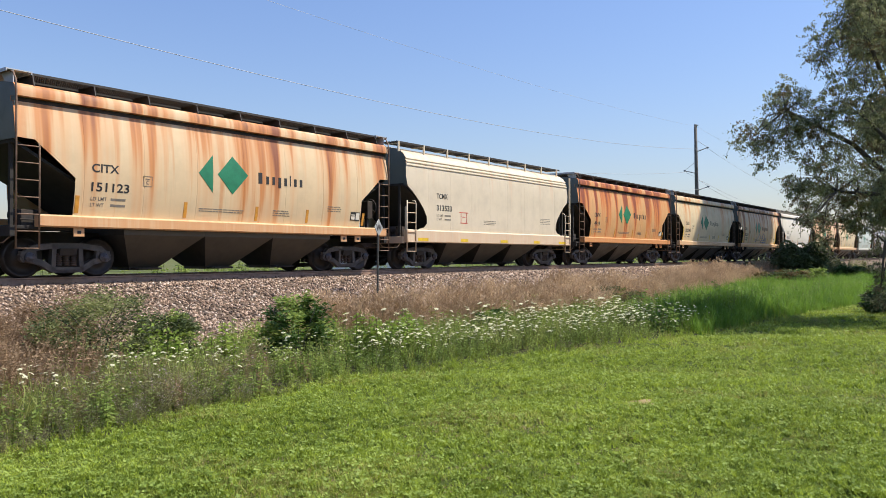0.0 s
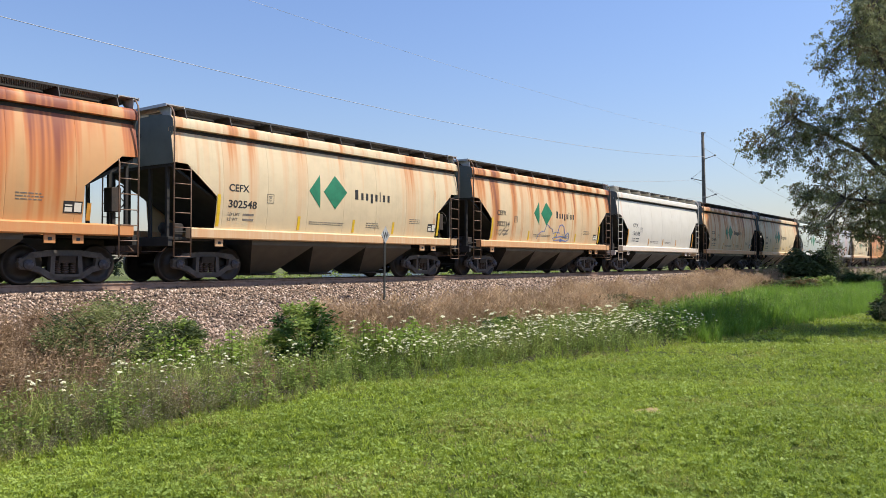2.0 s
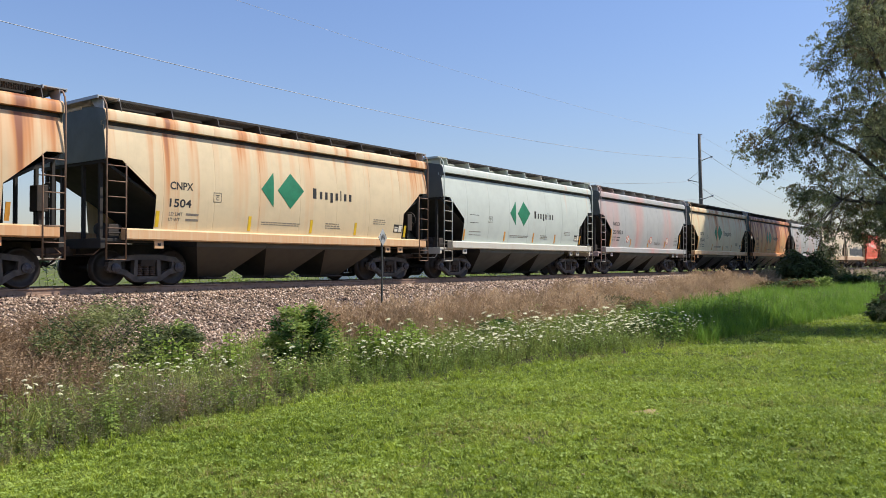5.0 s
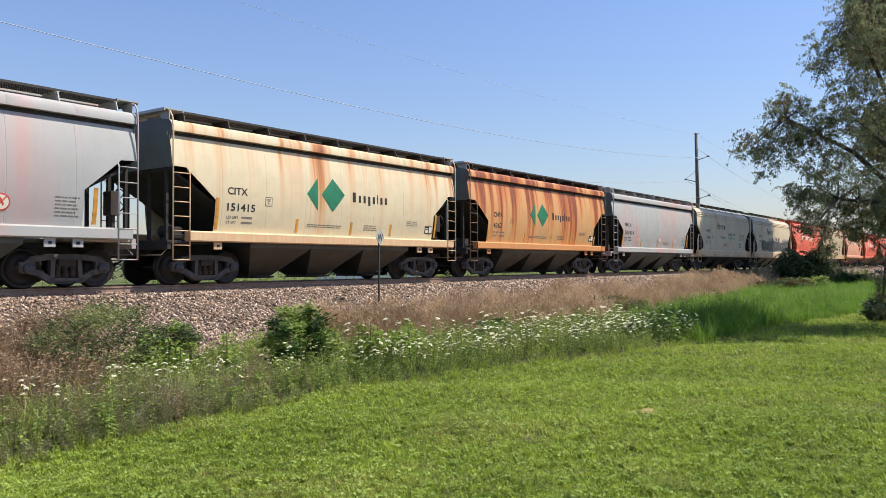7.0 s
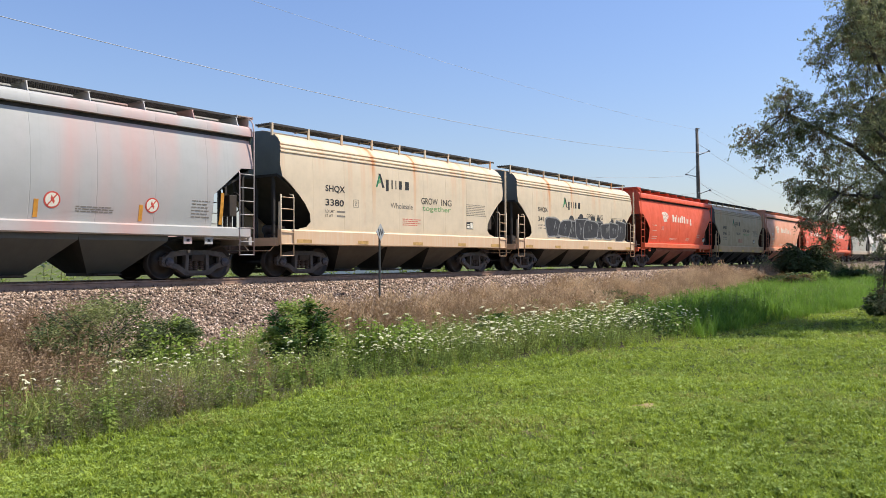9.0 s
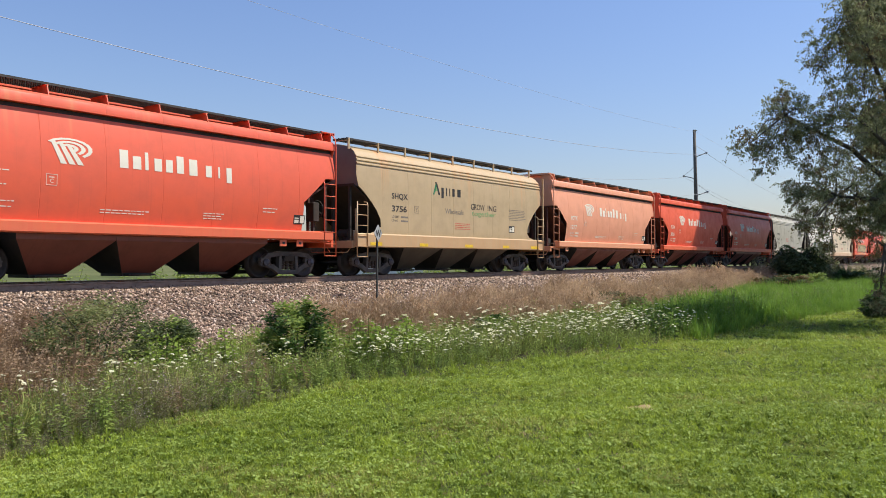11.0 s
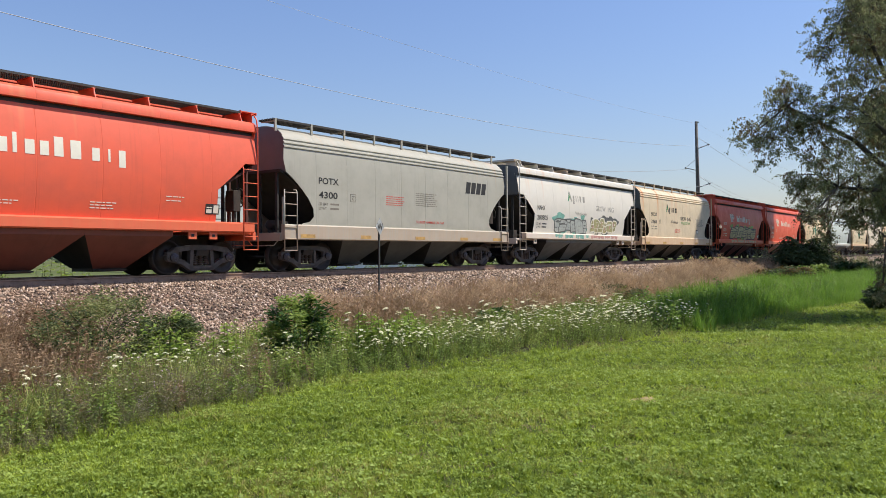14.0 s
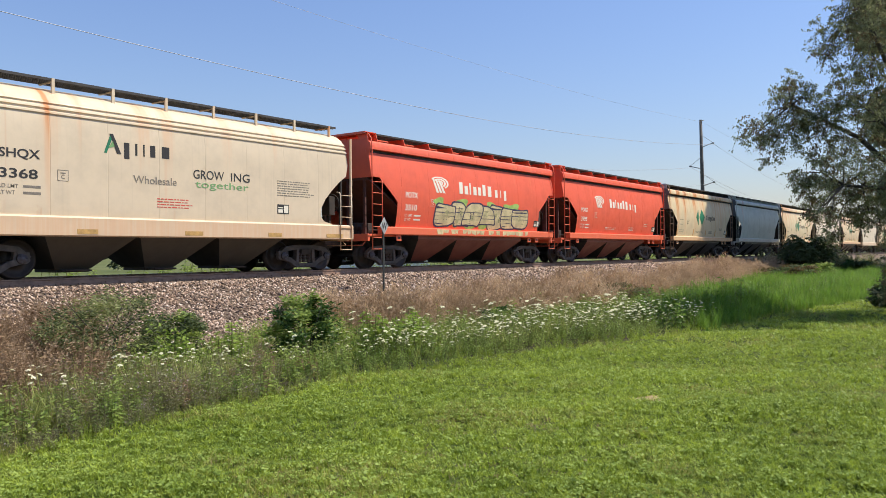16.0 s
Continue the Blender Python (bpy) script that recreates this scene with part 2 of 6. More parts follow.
stem_green = leafy("weed_stems", (0.136, 0.178, 0.051), (0.212, 0.196, 0.085), 0.25)
leaf_weed = leafy("weed_leaves", (0.149, 0.234, 0.043), (0.374, 0.451, 0.111), 0.45)
leaf_lime = leafy("young_leaves", (0.187, 0.289, 0.038), (0.306, 0.399, 0.076), 0.45)
leaf_bush = leafy("bush_leaves", (0.038, 0.089, 0.019), (0.093, 0.162, 0.034), 0.35)
leaf_tree = leafy("tree_leaves", (0.135, 0.16, 0.078), (0.41, 0.42, 0.215), 0.48)
leaf_far = leafy("far_leaves", (0.043, 0.064, 0.034), (0.072, 0.093, 0.051), 0.2)
blade_lawn = leafy("lawn_blades", (0.078, 0.135, 0.014), (0.56, 0.67, 0.085), 0.45, fine=15.0, own=0.45, thatch=(0.425, 0.34, 0.136))
blade_tall = leafy("tall_grass", (0.095, 0.20, 0.022), (0.30, 0.46, 0.065), 0.45, fine=1.4, own=0.5)
blade_dry = leafy("dry_grass", (0.27, 0.178, 0.10), (0.66, 0.48, 0.295), 0.42, fine=1.1, own=0.35)
blade_straw = leafy("straw_blades", (0.24, 0.17, 0.085), (0.50, 0.40, 0.22), 0.35)
blade_brown = leafy("brown_weeds", (0.20, 0.13, 0.075), (0.42, 0.29, 0.17), 0.3)
petal_white = leafy("white_umbels", (0.74, 0.72, 0.46), (0.83, 0.81, 0.58), 0.3)
petal_lilac = leafy("lilac_flowers", (0.374, 0.281, 0.323), (0.493, 0.399, 0.391), 0.3)


def ground_mat(name, a, b_, c, s1, s2, bumpy, dist, rough=0.9):
    m, nt, b = material(name, rough)
    tc = put(nt, "ShaderNodeTexCoord").outputs["Object"]
    n1, n2, n3 = noise_at(nt, tc, s1, 4.0), noise_at(nt, tc, s2, 5.0, 0.7), noise_at(nt, tc, s2 * 6, 3.0)
    col = mix(nt, step(nt, n1, 0.35, 0.65), a, b_)
    col = mix(nt, step(nt, n2, 0.5, 0.7, 0.0, 0.8), col, c)
    col = mix(nt, step(nt, n3, 0.5, 0.75, 0.0, 0.5), col, tuple(0.45 * v for v in c))
    nt.links.new(col, b.inputs["Base Color"])
    b.inputs["Specular IOR Level"].default_value = 0.15
    bump(nt, b, n2, bumpy, dist)
    return m


soil_lawn = ground_mat("lawn_sod", (0.064, 0.089, 0.017), (0.085, 0.115, 0.021), (0.102, 0.085, 0.034), 0.5, 9.0, 0.8, 0.05)
soil_verge = ground_mat("verge_soil", (0.06, 0.064, 0.025), (0.085, 0.068, 0.038), (0.043, 0.06, 0.019), 0.6, 7.0, 0.8, 0.06)
soil_gravel = ground_mat("ballast_gravel", (0.187, 0.136, 0.098), (0.145, 0.106, 0.076), (0.255, 0.2, 0.145), 0.8, 16.0, 1.0, 0.06)
soil_field = ground_mat("field_grass", (0.102, 0.123, 0.038), (0.145, 0.153, 0.055), (0.085, 0.102, 0.034), 0.05, 0.9, 0.5, 0.1)
soil_bare = ground_mat("bare_earth", (0.383, 0.289, 0.136), (0.306, 0.23, 0.102), (0.425, 0.348, 0.196), 3.0, 20.0, 0.7, 0.02)


def stone_material():
    m, nt, b = material("crushed_stone", 0.85)
    isl = put(nt, "ShaderNodeNewGeometry").outputs["Random Per Island"]
    r = nt.nodes.new("ShaderNodeValToRGB")
    nt.links.new(isl, r.inputs[0])
    e = r.color_ramp.elements
    e[0].position, e[0].color = 0.0, (0.045, 0.033, 0.028, 1)
    e[1].position, e[1].color = 1.0, (0.70, 0.58, 0.48, 1)
    for p, c in ((0.3, (0.185, 0.12, 0.082, 1)), (0.6, (0.33, 0.22, 0.148, 1)), (0.85, (0.52, 0.38, 0.27, 1))):
        e.new(p).color = c
    nt.links.new(r.outputs[0], b.inputs["Base Color"])
    return m


stone_mat = stone_material()

# ---- helpers for meshes ----
def box(bm, x0, x1, y0, y1, z0, z1):
    v = [bm.verts.new((x, y, z)) for x in (x0, x1) for y in (y0, y1) for z in (z0, z1)]
    for a in ((0, 1, 3, 2), (4, 6, 7, 5), (0, 4, 5, 1), (2, 3, 7, 6), (0, 2, 6, 4), (1, 5, 7, 3)):
        bm.faces.new([v[i] for i in a])
    return v


def prism(bm, poly, lo, hi, axis="y"):
    """A plate: a polygon drawn in two axes, thick along the third."""
    def at(p, d):
        return {"y": (p[0], d, p[1]), "x": (d, p[0], p[1]), "z": (p[0], p[1], d)}[axis]
    a = [bm.verts.new(at(p, lo)) for p in poly]
    b = [bm.verts.new(at(p, hi)) for p in poly]
    bm.faces.new(a)
    bm.faces.new(b[::-1])
    for i in range(len(poly)):
        j = (i + 1) % len(poly)
        bm.faces.new((a[i], b[i], b[j], a[j]))


def tube(bm, pts, rad, n=6, caps=True):
    """A round bar along points; rad is one radius or one for each point."""
    pts = [Vector(p) for p in pts]
    rads = rad if isinstance(rad, (list, tuple)) else [rad] * len(pts)
    rings, side = [], None
    for i, p in enumerate(pts):
        d = (pts[min(i + 1, len(pts) - 1)] - pts[max(i - 1, 0)]).normalized()
        if side is None:
            side = d.orthogonal().normalized()
        side = (side - d * side.dot(d)).normalized()
        up = d.cross(side)
        rings.append([bm.verts.new(p + (side * math.cos(k) + up * math.sin(k)) * rads[i]) for k in (2 * math.pi * j / n for j in range(n))])
    for a, b in zip(rings, rings[1:]):
        for j in range(n):
            f = bm.faces.new((a[j], a[(j + 1) % n], b[(j + 1) % n], b[j]))
            f.smooth = True
    if caps:
        bm.faces.new(rings[0][::-1])
        bm.faces.new(rings[-1])


def beam(bm, pts, w, y0, y1):
    """A flat bar of width w that follows points in the x-z plane, between y0 and y1."""
    for (ax, az), (bx, bz) in zip(pts, pts[1:]):
        d = Vector((bx - ax, bz - az)).normalized()
        nx, nz = -d.y * w / 2, d.x * w / 2
        ex, ez = d.x * w * 0.2, d.y * w * 0.2
        prism(bm, [(ax - ex + nx, az - ez + nz), (bx + ex + nx, bz + ez + nz), (bx + ex - nx, bz + ez - nz), (ax - ex - nx, az - ez - nz)], y0, y1)


def lathe(bm, prof, centre, n=28, axis="y", smooth=True):
    """Turns (radius, along) pairs round an axis through centre."""
    rings = []
    for r, d in prof:
        ring = []
        for k in range(n):
            a = 2 * math.pi * k / n
            c, s = r * math.cos(a), r * math.sin(a)
            p = {"y": (c, d, s), "x": (d, c, s), "z": (c, s, d)}[axis]
            ring.append(bm.verts.new(Vector(p) + Vector(centre)))
        rings.append(ring)
    made = []
    for a, b in zip(rings, rings[1:]):
        for k in range(n):
            f = bm.faces.new((a[k], a[(k + 1) % n], b[(k + 1) % n], b[k]))
            f.smooth = smooth
            made.append(f)
    return made


def bevelled(bm, width=0.01):
    bmesh.ops.bevel(bm, geom=list(bm.edges), offset=width, segments=1, affect="EDGES", clamp_overlap=True)


def to_mesh(name, bm, mats):
    bmesh.ops.recalc_face_normals(bm, faces=bm.faces)
    me = bpy.data.meshes.new(name)
    bm.to_mesh(me)
    bm.free()
    for m in mats if isinstance(mats, (list, tuple)) else [mats]:
        me.materials.append(m)
    return me


def part(name, bm, mats, parent, label="", at=None):
    """Links a bmesh (or a mesh made before) as one mesh object under a thing or a part."""
    me = bm if isinstance(bm, bpy.types.Mesh) else to_mesh(name, bm, mats)
    ob = new(name, me)
    ob.parent = parent
    if at is not None:
        ob.matrix_basis = at
    if label:
        tagged(ob, label)
    return ob


def arrays_mesh(name, verts, quads, mats, mat_index=None, smooth=False):
    me = bpy.data.meshes.new(name)
    verts, quads = np.asarray(verts, np.float32), np.asarray(quads, np.int32)
    k = quads.shape[1]
    me.vertices.add(len(verts))
    me.vertices.foreach_set("co", verts.ravel())
    me.loops.add(quads.size)
    me.loops.foreach_set("vertex_index", quads.ravel())
    me.polygons.add(len(quads))
    me.polygons.foreach_set("loop_start", np.arange(0, quads.size, k, dtype=np.int32))
    for m in mats:
        me.materials.append(m)
    if mat_index is not None:
        me.polygons.foreach_set("material_index", np.asarray(mat_index, np.int32))
    if smooth:
        me.polygons.foreach_set("use_smooth", np.ones(len(quads), bool))
    me.update(calc_edges=True)
    return me


# ---- ground: one sheet out to the horizon ----
RAIL = 1.03                    # top of the rails


def lawn_edge(x):
    return np.interp(x, [-30, 0, 5, 8, 10, 12, 14, 17, 21, 28, 36, 60, 140], [-12.5, -12.6, -12.55, -12.35, -12.7, -13.3, -13.9, -14.1, -14.35, -15.2, -15.8, -16.6, -17.5])


def height(x, y):
    x, y = np.asarray(x, float), np.asarray(y, float)
    base = np.interp(y, [-60, -14, -12.5, -9.5, -6.5, -5.4, -2.1, -1.5, 1.5, 2.1, 5.4, 9, 40, 3000],
                     [0.0, 0.0, -0.02, -0.16, -0.12, 0.0, 0.78, 0.82, 0.82, 0.78, 0.0, -0.3, -0.4, -0.6])
    near = np.clip((40 - np.abs(x - 20)) / 20, 0, 1) * np.clip((-1.5 - y) / 2, 0, 1)
    wave = 0.035 * np.sin(x * 0.9 + 1.3 * np.sin(y * 0.7)) * np.cos(y * 0.8 + 0.4) + 0.02 * np.sin(x * 2.3 + y * 1.7)
    return base + near * wave


def build_ground():
    xs = np.concatenate([[-3000, -800, -200, -80, -40], np.arange(-20, 62, 0.5), np.arange(62, 150, 4.0), [170, 220, 400, 900, 3000]])
    ys = np.concatenate([[-3000, -600, -150, -60, -35], np.arange(-25, 9, 0.3), [10, 14, 20, 40, 100, 300, 900, 3000]])
    gx, gy = np.meshgrid(xs, ys, indexing="ij")
    v = np.stack([gx, gy, height(gx, gy)], -1).reshape(-1, 3)
    nx, ny = len(xs), len(ys)
    i, j = np.meshgrid(np.arange(nx - 1), np.arange(ny - 1), indexing="ij")
    a = (i * ny + j).ravel()
    q = np.stack([a, a + ny, a + ny + 1, a + 1], 1)
    cx, cy = (xs[i] + xs[i + 1]).ravel() / 2, (ys[j] + ys[j + 1]).ravel() / 2
    kind = np.where(cy < lawn_edge(cx), 0, np.where(np.abs(cy) < 5.6, 2, np.where(cy > 0, 3, 1)))
    kind = np.where(((cx - 9.4) / 2.6) ** 2 + ((cy + 6.7) / 2.1) ** 2 < 1, 2, kind)
    kind = np.where((cy < -60), 3, kind)
    me = arrays_mesh("ground", v, q, [soil_lawn, soil_verge, soil_gravel, soil_field], kind, True)
    tagged(new("ground", me), "mown lawn, weedy verge and gravel railway bank", "ground", kind="structure")


build_ground()


def build_bare_patch():
    bm = bmesh.new()
    c = bm.verts.new((7.75, -15.8, float(height(7.75, -15.8)) + 0.015))
    ring = []
    for k in range(18):
        a = 2 * math.pi * k / 18
        r = 0.22 + 0.08 * math.sin(3 * a + 1) + 0.05 * math.sin(7 * a)
        x, y = 7.75 + 1.25 * r * math.cos(a), -15.8 + r * math.sin(a) * 0.8
        ring.append(bm.verts.new((x, y, float(height(x, y)) + 0.006)))
    for k in range(18):
        bm.faces.new((c, ring[k], ring[(k + 1) % 18]))
    tagged(new("bare_patch", to_mesh("bare_patch", bm, soil_bare)), "small patch of bare earth in the lawn", "bare patch", kind="structure")


build_bare_patch()


# ---- track ----
def build_track():
    track = tagged(new("railway_track"), "rusty steel rails on dark wooden ties in gravel", "railway track", kind="structure")
    prof = [(-0.075, 0), (0.075, 0), (0.075, 0.012), (0.012, 0.03), (0.012, 0.125), (0.036, 0.14), (0.036, 0.172), (0.028, 0.178), (-0.028, 0.178), (-0.036, 0.172), (-0.036, 0.14), (-0.012, 0.125), (-0.012, 0.03), (-0.075, 0.012)]
    for y in (-0.755, 0.755):
        bm = bmesh.new()
        prism(bm, [(y + a, RAIL - 0.178 + b) for a, b in prof], -400, 900, "x")
        bm.faces.ensure_lookup_table()
        for f in bm.faces:
            f.normal_update()
            if all(v.co.z > RAIL - 0.01 for v in f.verts):
                f.material_index = 1
        part("rail", bm, [rail_steel, rail_top], track)
    bm = bmesh.new()
    box(bm, -0.115, 0.115, -1.3, 1.3, RAIL - 0.36, RAIL - 0.178)
    bevelled(bm, 0.012)
    tie = to_mesh("tie", bm, tie_wood)
    bm = bmesh.new()
    box(bm, -0.09, 0.09, -0.18, 0.18, RAIL - 0.18, RAIL - 0.155)
    for sx in (-0.06, 0.06):
        for sy in (-0.11, 0.11):
            box(bm, sx - 0.015, sx + 0.015, sy - 0.02, sy + 0.02, RAIL - 0.16, RAIL - 0.12)
    plate = to_mesh("tie_plate", bm, rail_steel)
    for k in range(110):
        x = 2.0 + 0.53 * k
        t = part("tie", tie, None, track, at=pose(x, random.uniform(-0.05, 0.05), random.uniform(-0.015, 0.01), 0, 0, random.uniform(-1.5, 1.5)))
        part("tie_plate", plate, None, t, at=pose(0, -0.755, 0))


build_track()

# ---- hopper cars: two patterns, each built once and copied ----
HL = 6.15                      # half the length of a body
PITCH = 13.29                  # from car to car
WHEEL = 0.457


def flat_inset(z):
    return float(np.interp(z, [1.3, 2.26, 2.93, 3.03, 3.05], [1.33, 1.33, 0.52, 0.42, 0.0]))


def round_inset(z):
    return float(np.interp(z, [1.30, 1.44, 1.5, 1.65, 1.9, 2.2, 2.45, 2.75, 2.95, 3.3, 3.9, 4.3], [0.7, 0.8, 1.1, 1.27, 1.25, 1.05, 0.8, 0.45, 0.15, 0.06, 0.12, 0.2]))


def bow(z):
    """The sides of the first pattern curve outwards between sill and roof rail."""
    return 0.075 * (1 - 2 * ((z - 2.6) / 1.25) ** 2) if 1.3 < z < 3.843 else 0.0


FLAT_PROFILE = [(1.565, 1.38), (1.565, 1.5), (1.565, 1.62), (1.565, 1.76), (1.565, 1.9), (1.565, 2.08), (1.565, 2.26), (1.565, 2.43), (1.565, 2.6), (1.565, 2.77), (1.565, 2.93), (1.565, 3.03), (1.565, 3.05), (1.565, 3.22), (1.565, 3.4), (1.565, 3.55), (1.565, 3.7), (1.565, 3.82), (1.565, 3.84), (1.39, 3.845),
                (1.39, 3.945), (1.61, 3.95), (1.61, 4.06), (1.575, 4.17), (1.50, 4.23), (1.0, 4.32), (0.5, 4.36)]
ROUND_PROFILE = [(1.55, 1.38), (1.555, 1.44), (1.56, 1.5), (1.565, 1.65), (1.565, 1.9), (1.565, 2.2), (1.565, 2.45), (1.565, 2.75), (1.565, 2.95), (1.56, 3.3), (1.53, 3.62), (1.525, 3.66), (1.555, 3.68),
                 (1.55, 3.72), (1.51, 3.74), (1.505, 3.78), (1.535, 3.80), (1.525, 3.84), (1.485, 3.86), (1.475, 3.90), (1.50, 3.92), (1.485, 3.96), (1.44, 3.99), (1.36, 4.10), (1.2, 4.22), (0.9, 4.33), (0.5, 4.38)]


def body_mesh(name, profile, inset, panels, mat, bulge):
    """The shell of a car: both sides with their end notches, sheet seams, roof and end sheets."""
    cols = []
    w = 2 * HL / panels
    for p in range(panels):
        for u in (0.0, 0.012 / w, 0.15, 0.35, 0.5, 0.65, 0.85, 1 - 0.012 / w):
            cols.append((-HL + (p + u) * w, -0.005 if u == 0.0 else bulge * math.sin(math.pi * u)))
    cols.append((HL, 0.0))
    bm = bmesh.new()
    for s in (-1, 1):
        rows = []
        for y, z in profile:
            i = inset(z)
            y += bow(z) if inset is flat_inset else 0.0
            k = 1.0 if z < 4.15 else 0.3
            rows.append([bm.verts.new((min(max(x, -HL + i), HL - i), s * (y + k * d), z)) for x, d in cols])
        for r, (a, b) in enumerate(zip(rows, rows[1:])):
            for c in range(len(cols) - 1):
                q = [a[c], a[c + 1], b[c + 1], b[c]]
                if (q[0].co - q[1].co).length < 1e-5 and (q[2].co - q[3].co).length < 1e-5:
                    continue
                f = bm.faces.new(q)
                f.smooth = True
    # roof middle and the two end sheets
    yt, zt = profile[-1]
    i = inset(zt)
    for sx in (-1, 1):
        edge = [(y + (bow(z) if inset is flat_inset else 0.0), z) for y, z in profile if z > 3.02 - 0.1 * (inset is round_inset)]
        edge = [(y, z) for y, z in edge if not (3.8 < z < 3.948 and inset is flat_inset)]
        pts = [(-y, z) for y, z in edge] + [(y, z) for y, z in reversed(edge)]
        eb = bmesh.new()
        xe = HL - (0.012 if inset is flat_inset else 0.15)
        prism(eb, [(y * 0.99, z) for y, z in pts], sx * (xe - 0.02), sx * xe, "x")
        shared["end_sheet", profile is FLAT_PROFILE, sx] = to_mesh("end_sheet", eb, mat)
    box(bm, -HL + i, HL - i, -yt - 0.01, yt + 0.01, zt - 0.05, zt + 0.004)
    bmesh.ops.remove_doubles(bm, verts=bm.verts, dist=0.0005)
    bmesh.ops.dissolve_degenerate(bm, edges=bm.edges, dist=0.0001)
    me = to_mesh(name, bm, mat)
    me.set_sharp_from_angle(angle=radians(22))
    return me


def ladder(car, x0, x1, s, z0, z1, rungs, top, mat):
    """Two stiles and rungs at a corner; the outer stile runs up and bends over the roof if top is given."""
    y = s * 1.66
    bm = bmesh.new()
    up = [(x0, y, z0), (x0, y, z1)]
    if top:
        up = [(x0, y, z0), (x0, y, 4.05), (x0, s * 1.62, 4.30), (x0, s * 1.52, 4.44), (x0, s * 1.35, 4.50), (x0, s * 0.95, 4.50)]
    tube(bm, up, 0.022, 6)
    tube(bm, [(x1, y, z0), (x1, y, z1 - 0.08), (x1, s * 1.62, z1), (x1, s * 1.5, z1 + 0.02)], 0.020, 6)
    lad = part("ladder", bm, mat, car)
    key = ("rung", round(x1 - x0, 3), mat.name)
    if key not in shared:
        b2 = bmesh.new()
        tube(b2, [(x0, 0, 0), (x1, 0, 0)], 0.014, 5)
        bmesh.ops.translate(b2, verts=b2.verts, vec=(-x0, 0, 0))
        shared[key] = to_mesh("rung", b2, mat)
    for k in range(rungs):
        part("rung", shared[key], None, lad, at=pose(x0, y, z0 + 0.015 + (z1 - z0 - 0.1) * k / (rungs - 1)))
    return lad


shared = {}


def truck_meshes():
    for s in (-1, 1):
        bm = bmesh.new()
        y0, y1 = s * 0.93, s * 1.09
        beam(bm, [(-1.03, 0.47), (-0.80, 0.66), (-0.34, 0.72), (0.34, 0.72), (0.80, 0.66), (1.03, 0.47)], 0.13, y0, y1)
        beam(bm, [(-0.95, 0.42), (-0.62, 0.34), (-0.34, 0.17), (0.34, 0.17), (0.62, 0.34), (0.95, 0.42)], 0.13, y0, y1)
        beam(bm, [(-0.34, 0.17), (-0.31, 0.70)], 0.10, y0, y1)
        beam(bm, [(0.34, 0.17), (0.31, 0.70)], 0.10, y0, y1)
        for sx in (-1, 1):
            prism(bm, [(sx * 0.72, 0.60), (sx * 1.06, 0.60), (sx * 1.08, 0.40), (sx * 1.0, 0.34), (sx * 0.78, 0.34), (sx * 0.70, 0.42)], s * 0.95, s * 1.07)
        prism(bm, [(-0.30, 0.16), (0.30, 0.16), (0.24, 0.10), (-0.24, 0.10)], y0, y1)
        shared["side_frame", s] = to_mesh("side_frame", bm, truck_iron)
    bm = bmesh.new()
    prof = []
    for k in range(6):
        prof += [(0.045, 0.25 + 0.05 * k), (0.08, 0.265 + 0.05 * k), (0.08, 0.285 + 0.05 * k), (0.045, 0.30 + 0.05 * k)]
    lathe(bm, prof, (0, 0, 0), 10, "z")
    shared["spring"] = to_mesh("spring", bm, rusty_steel)
    bm = bmesh.new()
    prism(bm, [(-1.15, 0.66), (1.15, 0.66), (1.1, 0.50), (0.5, 0.40), (-0.5, 0.40), (-1.1, 0.50)], -0.2, 0.2, "x")
    box(bm, -0.14, 0.14, -0.7, 0.7, 0.66, 0.76)
    shared["truck"] = to_mesh("truck", bm, black_iron)
    bm = bmesh.new()
    for s in (-1, 1):
        a = s * 0.72
        lathe(bm, [(0.07, a - s * 0.03), (0.16, a), (0.37, a - s * 0.03), (0.40, a - s * 0.05), (0.485, a - s * 0.05), (0.485, a - s * 0.02), (0.455, a - s * 0.005), (0.457, a + s * 0.085),
                   (0.40, a + s * 0.085), (0.37, a + s * 0.03), (0.16, a + s * 0.055), (0.15, a + s * 0.09), (0.07, a + s * 0.09)], (0, 0, 0), 30)
        lathe(bm, [(0.07, a), (0.08, s * 0.98), (0.115, s * 0.98), (0.115, s * 1.12)], (0, 0, 0), 16)
        cap = lathe(bm, [(0.115, s * 1.12), (0.105, s * 1.15), (0.06, s * 1.16), (0.06, s * 1.175), (0.001, s * 1.175)], (0, 0, 0), 16)
        for k in range(3):
            b = 2 * math.pi * k / 3
            cap += lathe(bm, [(0.001, s * 1.178), (0.018, s * 1.178), (0.018, s * 1.15)], (0.085 * math.cos(b), 0, 0.085 * math.sin(b)), 6)
        for f in cap:
            f.material_index = 1
    lathe(bm, [(0.075, -0.8), (0.075, 0.8)], (0, 0, 0), 12)
    shared["wheelset"] = to_mesh("wheelset", bm, [wheel_steel, cap_blue])


truck_meshes()


def add_truck(car, x):
    t = part("truck", shared["truck"], None, car, at=pose(x, 0, 0))
    for s in (-1, 1):
        part("side_frame", shared["side_frame", s], None, t)
        for k in (-1, 0, 1):
            part("spring", shared["spring"], None, t, at=pose(0.18 * k, s * 1.0, 0))
    for sx in (-1, 1):
        part("wheelset", shared["wheelset"], None, t, at=pose(sx * 0.88, 0, WHEEL))


